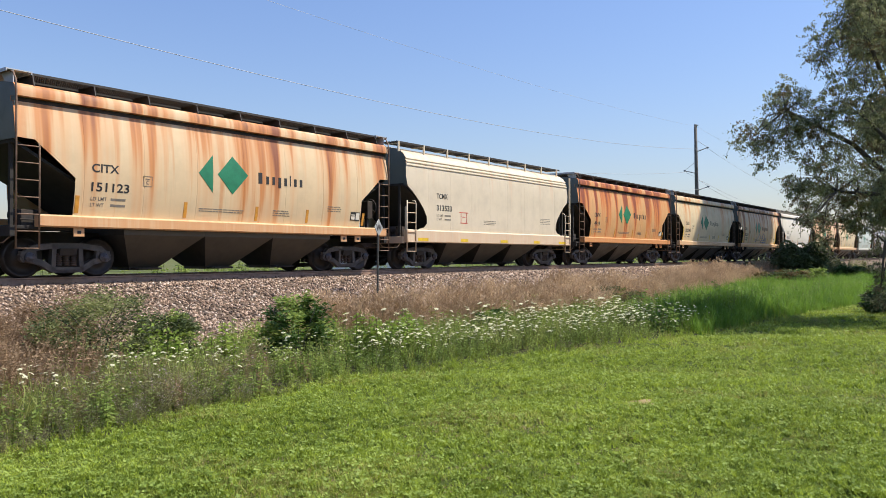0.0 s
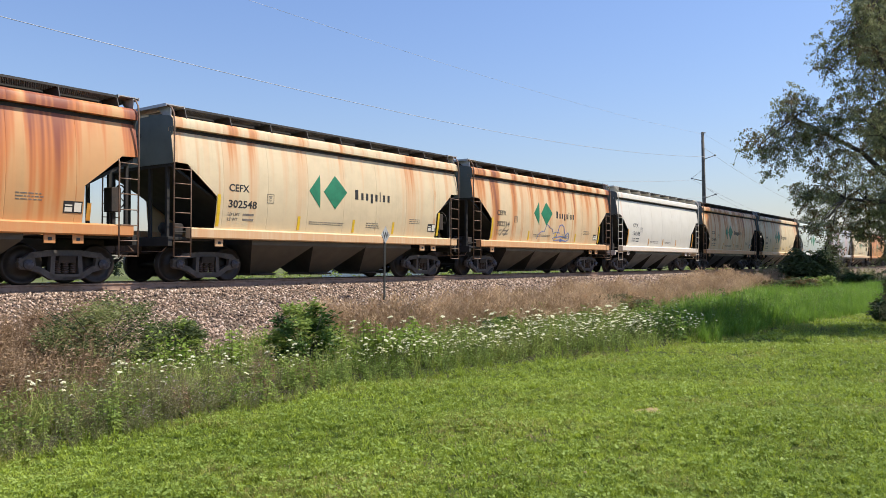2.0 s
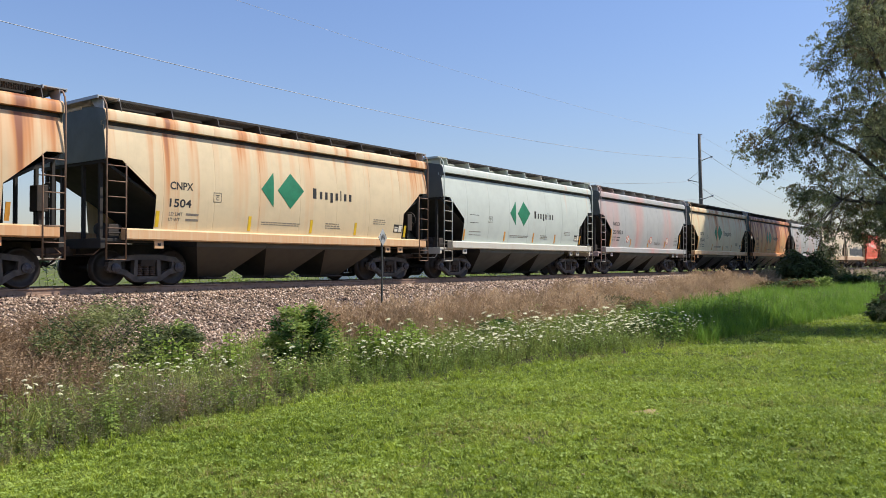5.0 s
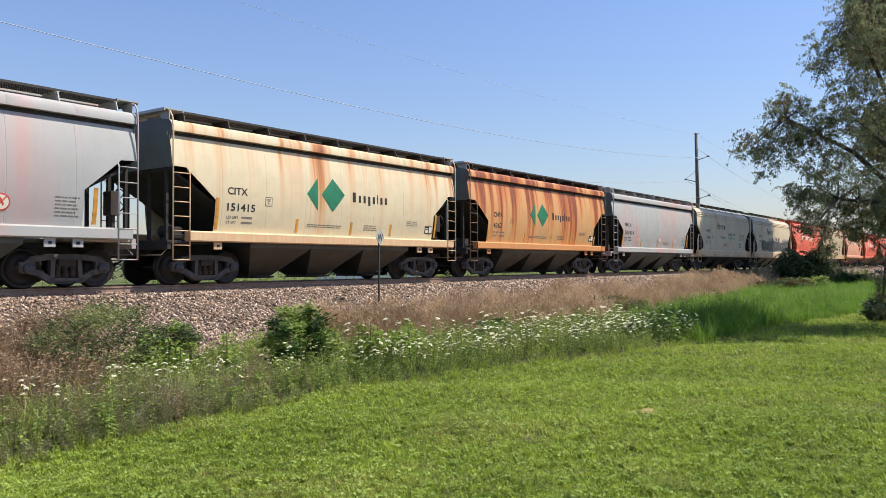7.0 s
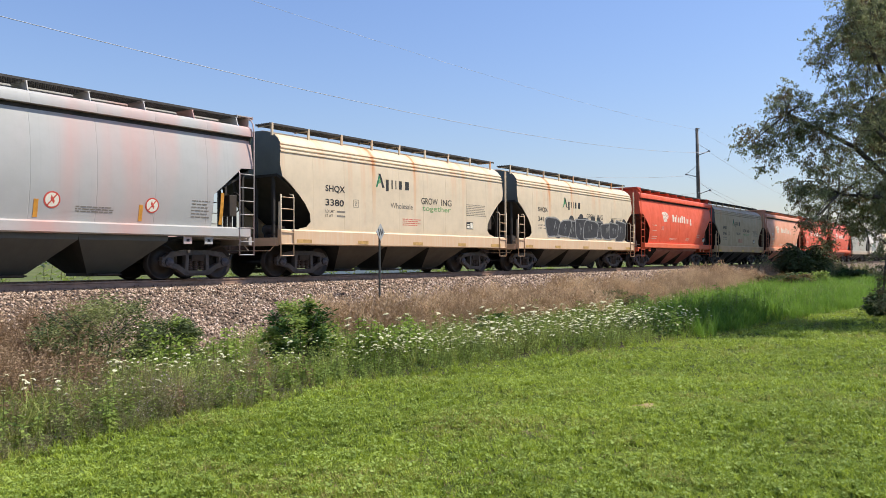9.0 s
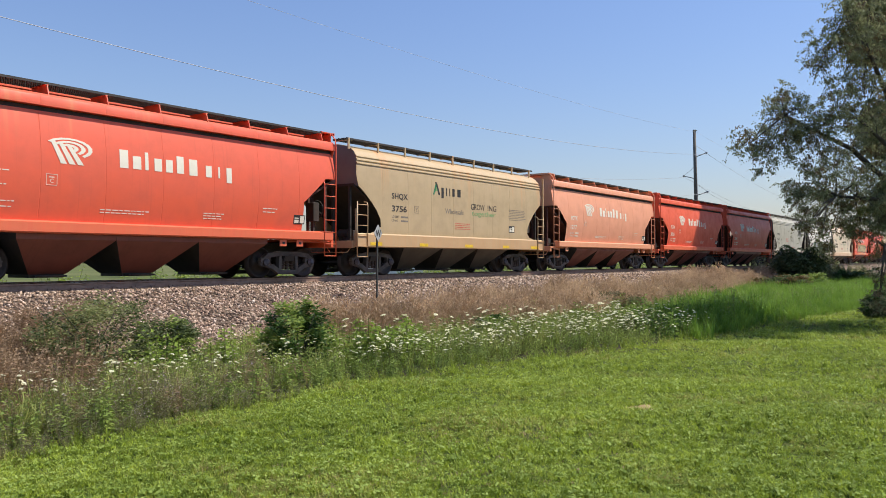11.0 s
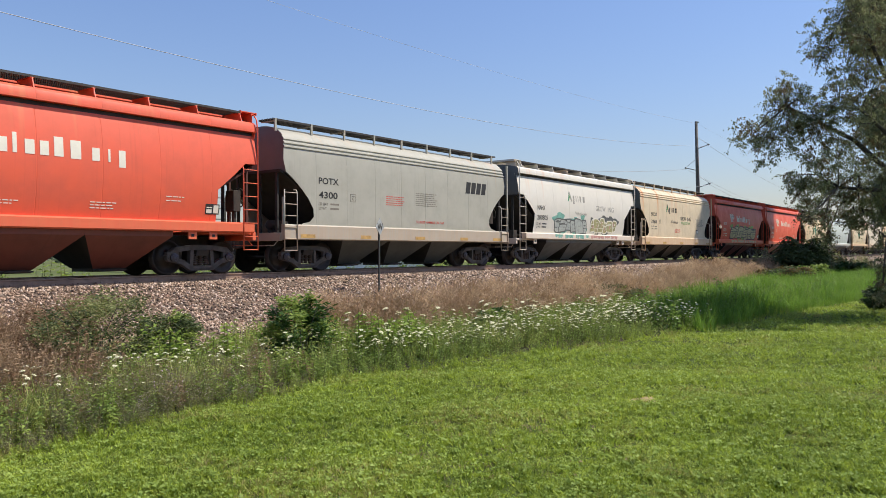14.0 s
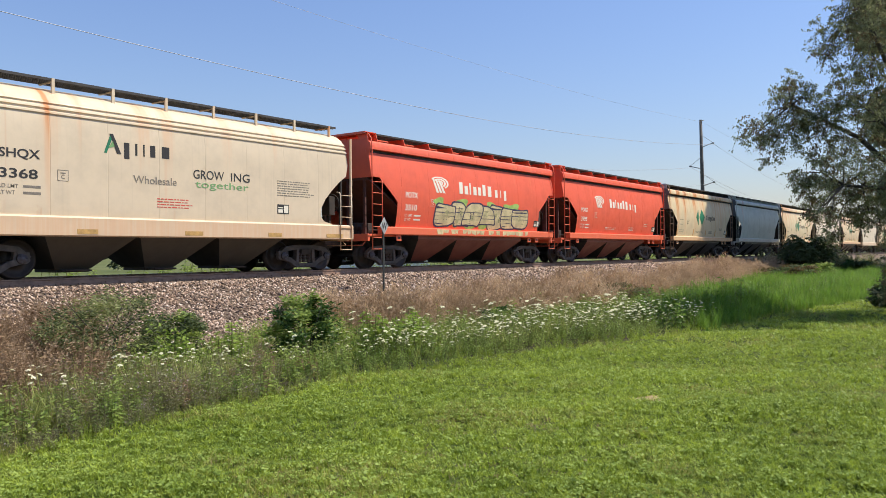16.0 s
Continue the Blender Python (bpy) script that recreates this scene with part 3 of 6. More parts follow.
def add_underframe(car, mat, bays):
    for sx in (-1, 1):
        add_truck(car, sx * (HL - 1.45))
        # sloping end sheet of the hold
        bm = bmesh.new()
        prism(bm, [(sx * (HL - 0.03), 3.03), (sx * (HL - 1.33), 2.29), (sx * (HL - 3.1), 1.16), (sx * (HL - 3.1), 1.08), (sx * (HL - 1.33), 2.21), (sx * (HL - 0.03), 2.95)], -1.465, 1.465)
        part("slope_sheet", bm, mat, car)
        bm = bmesh.new()
        box(bm, sx * (HL - 1.5), sx * (HL + 0.02), -1.45, 1.45, 1.08, 1.16)
        box(bm, sx * (HL - 0.06), sx * (HL + 0.06), -1.5, 1.5, 0.92, 1.16)
        bevelled(bm, 0.008)
        part("end_platform", bm, mat, car)
        for y in (-1.25, -0.5, 0.5, 1.25):
            bm = bmesh.new()
            box(bm, sx * (HL - 0.12), sx * (HL - 0.04), y - 0.045, y + 0.045, 1.14, 3.02)
            bevelled(bm, 0.006)
            part("end_post", bm, mat, car)
        bm = bmesh.new()
        box(bm, sx * (HL - 0.1), sx * (HL + 0.33), -0.12, 0.12, 0.74, 0.98)
        prism(bm, [(sx * (HL + 0.33), -0.14), (sx * (HL + 0.56), -0.16), (sx * (HL + 0.60), -0.04), (sx * (HL + 0.50), 0.02), (sx * (HL + 0.58), 0.12), (sx * (HL + 0.45), 0.2), (sx * (HL + 0.33), 0.14)], 0.70, 1.0, "z")
        bevelled(bm, 0.012)
        part("coupler", bm, rusty_steel, car)
        bm = bmesh.new()
        tube(bm, [(sx * (HL + 0.05), 0.35, 0.9), (sx * (HL + 0.2), 0.38, 0.62), (sx * (HL + 0.42), 0.32, 0.5), (sx * (HL + 0.56), 0.2, 0.58)], 0.028, 6)
        part("air_hose", bm, black_iron, car)
        bm = bmesh.new()
        tube(bm, [(sx * (HL - 0.05), -1.3, 0.92), (sx * (HL + 0.10), -1.3, 0.78), (sx * (HL + 0.10), -0.4, 0.78)], 0.014, 5)
        part("uncoupling_lever", bm, mat, car)
    bm = bmesh.new()
    box(bm, -HL + 0.1, HL - 0.1, -0.32, 0.32, 0.74, 1.06)
    part("centre_sill", bm, black_iron, car)
    # three hoppers with their gates
    for x in bays:
        for_bay = ("bay", mat.name)
        if for_bay not in shared:
            bm = bmesh.new()
            top, bot = (1.175, 1.49, 1.16), (0.44, 0.52, 0.20)
            ring = []
            for hx, hy, z in (top, (1.17, 1.48, 1.0), bot):
                ring.append([bm.verts.new(p) for p in ((-hx, -hy, z), (hx, -hy, z), (hx, hy, z), (-hx, hy, z))])
            for a, b in zip(ring, ring[1:]):
                for k in range(4):
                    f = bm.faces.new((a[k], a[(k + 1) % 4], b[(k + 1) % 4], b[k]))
                    # end faces take the black slot: shade between the bays put in as colour
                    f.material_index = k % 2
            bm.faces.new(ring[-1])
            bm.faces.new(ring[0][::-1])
            shared[for_bay] = to_mesh("hopper", bm, [mat, shade_dirt_black])
            bm = bmesh.new()
            box(bm, -0.42, 0.42, -0.50, 0.50, 0.12, 0.21)
            box(bm, -0.38, 0.38, -0.72, -0.50, 0.14, 0.18)
            tube(bm, [(-0.3, -0.74, 0.16), (0.3, -0.74, 0.16)], 0.03, 6)
            bevelled(bm, 0.006)
            shared["gate"] = to_mesh("gate", bm, black_iron)
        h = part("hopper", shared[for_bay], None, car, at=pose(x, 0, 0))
        part("gate", shared["gate"], None, h)
    for x, y in ((-2.15, -0.9), (2.3, -0.85)):
        bm = bmesh.new()
        lathe(bm, [(0.001, -0.30), (0.1, -0.30), (0.12, -0.27), (0.12, 0.27), (0.1, 0.30), (0.001, 0.30)], (x * 1.02, y, 0.9), 14, "x")
        part("air_tank", bm, black_iron, car)
    bm = bmesh.new()
    lathe(bm, [(0.001, -0.32), (0.12, -0.32), (0.15, -0.28), (0.15, 0.28), (0.12, 0.32), (0.001, 0.32)], (-HL + 0.75, -0.45, 1.42), 14, "x")
    box(bm, -HL + 0.5, -HL + 1.0, -0.55, -0.35, 1.16, 1.3)
    part("brake_cylinder", bm, black_iron, car)
    bm = bmesh.new()
    box(bm, -HL + 0.35, -HL + 0.62, -1.15, -0.85, 1.16, 1.52)
    tube(bm, [(-HL + 0.3, -1.2, 1.3), (-HL + 0.9, -1.2, 1.3), (-HL + 1.2, -1.1, 1.2)], 0.02, 6)
    bevelled(bm, 0.01)
    part("control_valve", bm, black_iron, car)
    bm = bmesh.new()
    c = Vector((HL - 0.0, -0.75, 2.15))
    tube(bm, [c + Vector((0.06, 0.28 * math.cos(a), 0.28 * math.sin(a))) for a in (2 * math.pi * k / 20 for k in range(21))], 0.018, 6)
    for k in range(5):
        a = 2 * math.pi * k / 5
        tube(bm, [c + Vector((0.05, 0, 0)), c + Vector((0.06, 0.28 * math.cos(a), 0.28 * math.sin(a)))], 0.014, 5)
    part("brake_wheel", bm, black_iron, car)
    bm = bmesh.new()
    box(bm, HL - 0.28, HL - 0.02, -0.95, -0.6, 1.75, 2.35)
    box(bm, HL - 0.2, HL - 0.1, -0.85, -0.75, 1.16, 1.75)
    bevelled(bm, 0.012)
    part("brake_housing", bm, black_iron, car)


def jack_plates(car, mat):
    if ("jack", mat.name) not in shared:
        bm = bmesh.new()
        box(bm, -0.13, 0.13, -0.02, 0.02, -0.10, 0.10)
        bevelled(bm, 0.008)
        shared["jack", mat.name] = to_mesh("jack_plate", bm, mat)
        bm = bmesh.new()
        box(bm, -0.045, 0.045, -0.026, 0.0, -0.035, 0.035)
        shared["jack_hole"] = to_mesh("slot", bm, ink_black)
    for x in (-HL + 1.45, HL - 1.45, HL - 2.1):
        j = part("jack_plate", shared["jack", mat.name], None, car, at=pose(x, -1.56, 1.03))
        part("slot", shared["jack_hole"], None, j)


def shaded_hopper(mat):
    """Hopper coat under a car of the given paint: road dirt, with the shade below put into the colour."""
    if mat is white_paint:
        return shade_grime_pale
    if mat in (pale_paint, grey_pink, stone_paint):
        return shade_grime_grey
    return shade_grime_red if mat in (red_paint, salmon_paint) else shade_grime_tan


def coat(name, mat):
    """What covers a part of a car of the given paint: shade put into dark colours, with road dirt, below and at the
    ends, rust on ladders of the old cream cars.
    """
    old = mat in (cream, cream_rusty, cream_clean, rusted)
    if name == "end_sheet" and mat in (red_paint, salmon_paint):
        return mat
    # ends turned from the sun: their shade is put into the colour
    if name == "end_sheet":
        return shade_grime_pale if mat in (white_paint, pale_paint, stone_paint) else shade_grime_end
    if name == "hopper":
        return shaded_hopper(mat)
    # recessed end parts: their shade is put into a dark colour
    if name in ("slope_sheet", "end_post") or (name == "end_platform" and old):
        return shade_red if mat in (red_paint, salmon_paint) else shade_dirt_black
    # shade under the roof walk is put into the hatch colour
    if name == "roof_hatch" and old:
        return shade_dirt_black
    if name == "end_walk" and old:
        return wire_metal
    if name == "bracket" and old or name == "walk_post" and mat is rusted:
        return grating
    if name in ("ladder", "rung", "uncoupling_lever") and old and mat is not cream_clean:
        return rusty_ladder
    return mat


def build_flat_car(mat):
    car = new("hopper_car")
    part("body", body_mesh("body", FLAT_PROFILE, flat_inset, 8, mat, 0.003), None, car)
    for sx in (-1, 1):
        part("end_sheet", shared["end_sheet", True, sx], None, car)
    for s in (-1, 1):
        bm = bmesh.new()
        prism(bm, [(s * 1.44, 1.40), (s * 1.58, 1.41), (s * 1.66, 1.37), (s * 1.66, 1.16), (s * 1.62, 1.13), (s * 1.44, 1.13)], -HL + 0.5, HL - 0.12, "x")
        part("side_sill", bm, mat, car)
        # dark strip added in the recess to stand for shade under the roof rail
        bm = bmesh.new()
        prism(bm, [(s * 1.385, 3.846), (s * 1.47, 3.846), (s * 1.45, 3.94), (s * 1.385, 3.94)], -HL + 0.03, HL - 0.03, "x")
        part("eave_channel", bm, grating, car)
    add_underframe(car, mat, (-2.35, 0.0, 2.35))
    jack_plates(car, mat)
    for s in (-1, 1):
        for sx in (-1, 1):
            x0, x1 = sx * HL, sx * (HL - 0.50)
            ladder(car, x0, x1, s, 0.64, 2.96, 7, True, mat)
        # roof walk and its brackets
        bm = bmesh.new()
        y0, y1 = s * 0.80, s * 1.44
        for k in range(7):
            y = y0 + (y1 - y0) * k / 6
            box(bm, -HL + 0.44, HL - 0.44, y - 0.010, y + 0.010, 4.455, 4.51)
        for k in range(228):
            x = -HL + 0.46 + k * 0.05
            box(bm, x - 0.006, x + 0.006, min(y0, y1), max(y0, y1), 4.462, 4.502)
        part("roof_walk", bm, grating, car)
        if ("bracket", s, mat.name) not in shared:
            bm = bmesh.new()
            prism(bm, [(s * 1.54, 4.18), (s * 1.45, 4.46), (s * 0.78, 4.46), (s * 0.78, 4.30)], -0.012, 0.012, "x")
            box(bm, -0.045, 0.045, min(s * 0.78, s * 1.45), max(s * 0.78, s * 1.45), 4.445, 4.46)
            shared["bracket", s, mat.name] = to_mesh("bracket", bm, mat)
        for k in range(9):
            part("bracket", shared["bracket", s, mat.name], None, car, at=pose(-HL + 0.45 + k * (2 * HL - 0.9) / 8, 0, 0))
    for sx in (-1, 1):
        bm = bmesh.new()
        x0, x1 = sorted((sx * (HL - 0.42), sx * (HL + 0.12)))
        box(bm, x0, x1, -1.46, 1.46, 4.505, 4.53)
        for x in (x0, x1):
            box(bm, x - 0.012, x + 0.012, -1.47, 1.47, 4.46, 4.535)
        for s in (-1, 1):
            prism(bm, [(s * 1.47, 4.20), (s * 1.45, 4.50), (s * 0.9, 4.50), (s * 1.1, 4.30)], sx * (HL - 0.03) - 0.01, sx * (HL - 0.03) + 0.01, "x")
        part("end_walk", bm, mat, car)
    bm = bmesh.new()
    prism(bm, [(-0.77, 4.28), (0.77, 4.28), (0.74, 4.47), (0.66, 4.50), (-0.66, 4.50), (-0.74, 4.47)], -HL + 0.5, HL - 0.5, "x")
    part("roof_hatch", bm, mat, car)
    return car


def build_round_car(mat):
    car = new("hopper_car")
    part("body", body_mesh("body", ROUND_PROFILE, round_inset, 9, mat, 0.003), None, car)
    for sx in (-1, 1):
        part("end_sheet", shared["end_sheet", False, sx], None, car)
    for s in (-1, 1):
        bm = bmesh.new()
        prism(bm, [(s * 1.50, 1.40), (s * 1.60, 1.41), (s * 1.64, 1.37), (s * 1.64, 0.98), (s * 1.60, 0.95), (s * 1.50, 0.95)], -HL + 0.02, HL + 0.1, "x")
        part("side_sill", bm, mat, car)
    add_underframe(car, mat, (-2.35, 0.0, 2.35))
    for s in (-1, 1):
        for sx in (-1, 1):
            ladder(car, sx * HL, sx * (HL - 0.50), s, 0.62, 2.42, 6, False, mat)
            bm = bmesh.new()
            box(bm, sx * (HL - 0.02), sx * (HL + 0.04), s * 1.62 - 0.03, s * 1.62 + 0.03, 1.4, 4.15 if sx > 0 else 2.2)
            part("corner_post", bm, mat, car)
        bm = bmesh.new()
        y0, y1 = s * 0.62, s * 1.22
        for k in range(6):
            y = y0 + (y1 - y0) * k / 5
            box(bm, -HL - 0.05, HL - 0.25, y - 0.012, y + 0.012, 4.48, 4.54)
        for k in range(238):
            x = -HL + k * 0.05
            box(bm, x - 0.006, x + 0.006, min(y0, y1), max(y0, y1), 4.49, 4.53)
        part("roof_walk", bm, grating, car)
        if ("post", s, mat.name) not in shared:
            bm = bmesh.new()
            box(bm, -0.035, 0.035, s * 1.20, s * 1.25, 4.17, 4.54)
            box(bm, -0.02, 0.02, min(s * 0.62, s * 1.22), max(s * 0.62, s * 1.22), 4.45, 4.48)
            shared["post", s, mat.name] = to_mesh("walk_post", bm, mat)
        for k in range(9):
            part("walk_post", shared["post", s, mat.name], None, car, at=pose(-HL + 0.05 + k * (2 * HL - 0.6) / 8, 0, 0))
    bm = bmesh.new()
    prism(bm, [(-0.52, 4.33), (0.52, 4.33), (0.50, 4.42), (0.3, 4.46), (-0.3, 4.46), (-0.50, 4.42)], -HL + 0.5, HL - 0.5, "x")
    part("roof_hatch", bm, mat, car)
    return car


PAINTED = ("body", "end_sheet", "end_walk", "side_sill", "slope_sheet", "end_platform", "end_post", "uncoupling_lever", "hopper", "ladder", "rung", "bracket", "roof_hatch", "jack_plate", "corner_post", "walk_post")


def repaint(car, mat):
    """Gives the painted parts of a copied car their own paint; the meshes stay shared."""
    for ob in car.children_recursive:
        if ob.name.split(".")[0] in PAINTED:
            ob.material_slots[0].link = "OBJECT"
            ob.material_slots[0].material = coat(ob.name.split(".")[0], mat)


# ---- markings: x from the left end of the body, z above the rail ----
SIDE = -1.5695


def word_mesh(text, high, bold=False, wide=1.0):
    key = ("word", text, high, bold, wide)
    if key not in shared:
        cu = bpy.data.curves.new("word", "FONT")
        cu.body, cu.size, cu.extrude, cu.offset = text, high / 0.70, 0.001, 0.026 * high if bold else 0.004 * high
        cu.resolution_u = 3
        ob = bpy.data.objects.new("word", cu)
        me = bpy.data.meshes.new_from_object(ob)
        bpy.data.objects.remove(ob)
        co = np.empty(len(me.vertices) * 3, np.float32)
        me.vertices.foreach_get("co", co)
        co = co.reshape(-1, 3)
        co[:, 0] *= wide
        me.vertices.foreach_set("co", co.ravel())
        shared[key] = (me, float(co[:, 0].min()), float(co[:, 0].max()))
    return shared[key]


def word(car, text, x0, z0, x1, high, mat, bold=False):
    """Lettering from x0 to x1 with its base line at z0."""
    me, lo, hi = word_mesh(text, high, bold)
    me, lo, hi = word_mesh(text, high, bold, round((x1 - x0) / (hi - lo), 3))
    out, lean = (bow(z0), math.degrees(math.atan2(bow(z0 + high) - bow(z0), high))) if car in BOWED else (0.0, 0.0)
    ob = part("lettering", me, None, car, at=pose(x0 - lo - HL, SIDE - 0.002 - out, z0, 90 + lean, 0, 0))
    if not me.materials:
        me.materials.append(mat)
    ob.material_slots[0].link = "OBJECT"
    ob.material_slots[0].material = mat
    return ob


def plates(car, name, polys, mat, depth=0.004, label="", joined=False):
    """Flat painted shapes on the near side, from polygons in (x from the left end, z); one object each unless joined."""
    for group in [polys] if joined else [[p] for p in polys]:
        bm = bmesh.new()
        for p in group:
            prism(bm, [(x - HL, z) for x, z in p], SIDE - depth, SIDE + 0.016)
        if car in BOWED:
            zs = [v.co.z for v in bm.verts]
            for k in range(1, int((max(zs) - min(zs)) / 0.14)):
                bmesh.ops.bisect_plane(bm, geom=list(bm.verts) + list(bm.edges) + list(bm.faces), plane_co=(0, 0, min(zs) + 0.14 * k), plane_no=(0, 0, 1))
            for v in bm.verts:
                v.co.y -= bow(v.co.z) + 0.001
        made = part(name, bm, mat, car, label)
    return made


def stroke(car, name, pts, wide, mat, depth, close=False):
    """A painted line of even width through points, as one ribbon."""
    n = len(pts)
    bm, rows = bmesh.new(), []
    for k, (x, z) in enumerate(pts):
        (ax, az), (bx, bz) = (pts[k - 1], pts[(k + 1) % n]) if close else (pts[max(k - 1, 0)], pts[min(k + 1, n - 1)])
        d = Vector((bx - ax, bz - az)).normalized() * wide / 2
        out = bow(z) + 0.001 if car in BOWED else 0.0
        rows.append([bm.verts.new((x + e * -d.y - HL, y - out, z + e * d.x)) for e, y in ((1, SIDE - depth), (-1, SIDE - depth), (-1, SIDE + 0.016), (1, SIDE + 0.016))])
    for k in range(n if close else n - 1):
        a, b = rows[k], rows[(k + 1) % n]
        for e in range(4):
            bm.faces.new((a[e], b[e], b[(e + 1) % 4], a[(e + 1) % 4]))
    return part(name, bm, mat, car)


def bars(car, x0, x1, z0, z1, rows, mat, seed=1):
    """Lines of small print, as plain bars."""
    r = random.Random(seed + int(100 * x0))
    polys = []
    h = (z1 - z0) / rows
    hh = min(0.22 * h, 0.012)
    for k in range(rows):
        x, end = x0, x0 + (x1 - x0) * r.uniform(0.8, 1.0)
        while x < end - 0.03:
            w = min(r.uniform(0.04, 0.16), end - x)
            zc = z0 + (k + 0.5) * h
            polys.append([(x, zc - hh), (x + w, zc - hh), (x + w, zc + hh), (x, zc + hh)])
            x += w + 0.03
    return tagged(plates(car, "small_print", polys, mat, 0.002, "", True), kind="stuff")


def block(x0, x1, z0, z1):
    return [(x0, z0), (x1, z0), (x1, z1), (x0, z1)]


def block_word(car, widths, x0, z0, x1, high, mat, tall=(), low=(), fill=0.72):
    """A brand name as a row of plain blocks, one for each letter."""
    total = sum(widths) + 0.24 * (len(widths) - 1)
    u = (x1 - x0) / total
    x = x0
    for k, w in enumerate(widths):
        top = z0 + (high if k in tall else high * 0.72)
        bot = z0 - (high * 0.25 if k in low else 0)
        a, c = x + 0.14 * w * u, x + (w * fill if w >= 0.6 else w * 0.7 * fill) * u
        plates(car, "brand_block", [block(a, c, bot, top)], mat, 0.003)
        x += (w + 0.24) * u


def diamonds(car):
    plates(car, "emblem", [[(4.66, 2.66), (5.11, 2.17), (5.11, 3.16)], [(5.26, 2.67), (5.76, 2.16), (6.28, 2.71), (5.76, 3.19)]], ink_green, 0.005, "green half diamond beside a green diamond")
    block_word(car, [1.1, 0.8, 0.8, 0.8, 0.8, 0.45, 0.8, 0.8], 6.62, 2.52, 8.38, 0.31, ink_black, (0, 5), (3,))
    bars(car, 4.72, 6.34, 1.64, 1.76, 2, ink_grey)
    bars(car, 7.25, 7.95, 1.62, 1.82, 3, ink_grey, seed=4)
    bars(car, 9.44, 10.1, 1.84, 2.04, 3, ink_grey, seed=5)
    placard(car, 10.5, 1.62)


def placard(car, x, z):
    plates(car, "placard", [block(x, x + 0.44, z, z + 0.27)], ink_black, 0.003)
    plates(car, "placard_panel", [block(x + 0.03, x + 0.20, z + 0.03, z + 0.13), block(x + 0.25, x + 0.41, z + 0.03, z + 0.24), block(x + 0.03, x + 0.2, z + 0.16, z + 0.19)], ink_white, 0.006)


def marks(car, code, number, mat=None, x=1.72, z=2.0, w=1.0):
    mat = mat or ink_black
    if code:
        word(car, code, x, z + 0.44, x + 0.17 * w * len(code), 0.19, mat, True)
        word(car, number, x, z, x + 0.160 * w * len(number), 0.20, mat, True)
    else:
        bars(car, x, x + 0.7, z, z + 0.6, 2, mat, seed=9)
    faint = ink_grey if mat is ink_black else mat
    if code:
        for text, wide, low in (("LD LMT", 0.40, 0.22), ("LT WT", 0.33, 0.36)):
            word(car, text, x, z - low, x + wide, 0.085, faint)
            plates(car, "weight_mark", [block(x + 0.5, x + 0.88, z - low + 0.015, z - low + 0.07)], faint, 0.002)
    else:
        bars(car, x, x + 0.85, z - 0.38, z - 0.14, 2, faint, seed=7)


def data_box(car, x, mat):
    z = 2.2
    stroke(car, "data_box", [(x, z), (x + 0.24, z), (x + 0.24, z + 0.24), (x, z + 0.24)], 0.012, mat, 0.003, True)
    plates(car, "data_mark", [block(x + 0.06, x + 0.18, z + 0.165, z + 0.185)], mat, 0.003)
    word(car, "C", x + 0.08, z + 0.05, x + 0.16, 0.09, mat)


def stripes(car, mat, xs, long_ends=True):
    for k, x in enumerate(xs):
        tall = 0.85 if long_ends and k in (0, len(xs) - 1) else 0.40
        plates(car, "reflector", [block(x - 0.05, x + 0.05, 1.47, 1.47 + tall)], mat, 0.004)


def sill_tape(car, mat):
    for x, w in ((0.65, 0.6), (3.3, 0.5), (6.15, 0.55), (8.9, 0.5), (11.2, 0.7)):
        bm = bmesh.new()
        box(bm, x - HL, x + w - HL, -1.646, -1.63, 1.01, 1.12)
        part("reflector", bm, mat, car)


def ribbon_marks(car, x=3.3, code="", number=""):
    """A white ribbon emblem and a brand word as plain blocks."""
    polys = []
    for k in range(3):
        r1, r0 = 0.56 - 0.17 * k, 0.46 - 0.17 * k
        arc = [math.radians(a) for a in range(-50, 151, 20)]
        cx, cz = x + 0.42, 3.06
        polys.append([(cx + r1 * math.cos(a), cz + 0.42 * r1 * math.sin(a)) for a in arc] + [(cx + r0 * math.cos(a), cz + 0.42 * r0 * math.sin(a)) for a in reversed(arc)])
        polys.append([(x + 0.0 + 0.17 * k, 3.20 - 0.02 * k), (x + 0.10 + 0.17 * k, 3.20 - 0.02 * k), (x + 0.36 + 0.20 * k, 2.70), (x + 0.22 + 0.20 * k, 2.70)])
    plates(car, "emblem", polys, ink_white, 0.004, "white ribbon emblem")
    block_word(car, [0.8, 0.8, 0.5, 0.75, 0.7, 0.75], 4.92, 2.74, 6.75, 0.44, ink_white, (0, 2, 5), (), 0.98)
    block_word(car, [1.0, 0.75, 0.35, 0.7], 6.85, 2.72, 8.35, 0.42, ink_white, (0,), (3,))
    marks(car, code, number, ink_white, 1.75)
    bars(car, 4.5, 5.9, 1.62, 1.75, 2, ink_white, seed=3)
    bars(car, 7.4, 8.1, 1.6, 1.8, 3, ink_white, seed=5)
    bars(car, 9.4, 10.0, 1.85, 2.05, 2, ink_white, seed=6)
    data_box(car, 3.2, ink_white)
    placard(car, 10.6, 1.6)


def peak(car, x, z, mat):
    """A peaked emblem: one dark slanted stroke beside a green wedge."""
    plates(car, "emblem", [[(x + 0.17, z + 0.46), (x + 0.25, z + 0.46), (x + 0.46, z), (x + 0.35, z)]], mat, 0.003)
    plates(car, "emblem", [[(x + 0.02, z), (x + 0.09, z), (x + 0.22, z + 0.33), (x + 0.18, z + 0.42)]], ink_green, 0.003)
    plates(car, "emblem", [[(x + 0.14, z + 0.12), (x + 0.24, z + 0.30), (x + 0.30, z + 0.17)]], ink_lime, 0.003)


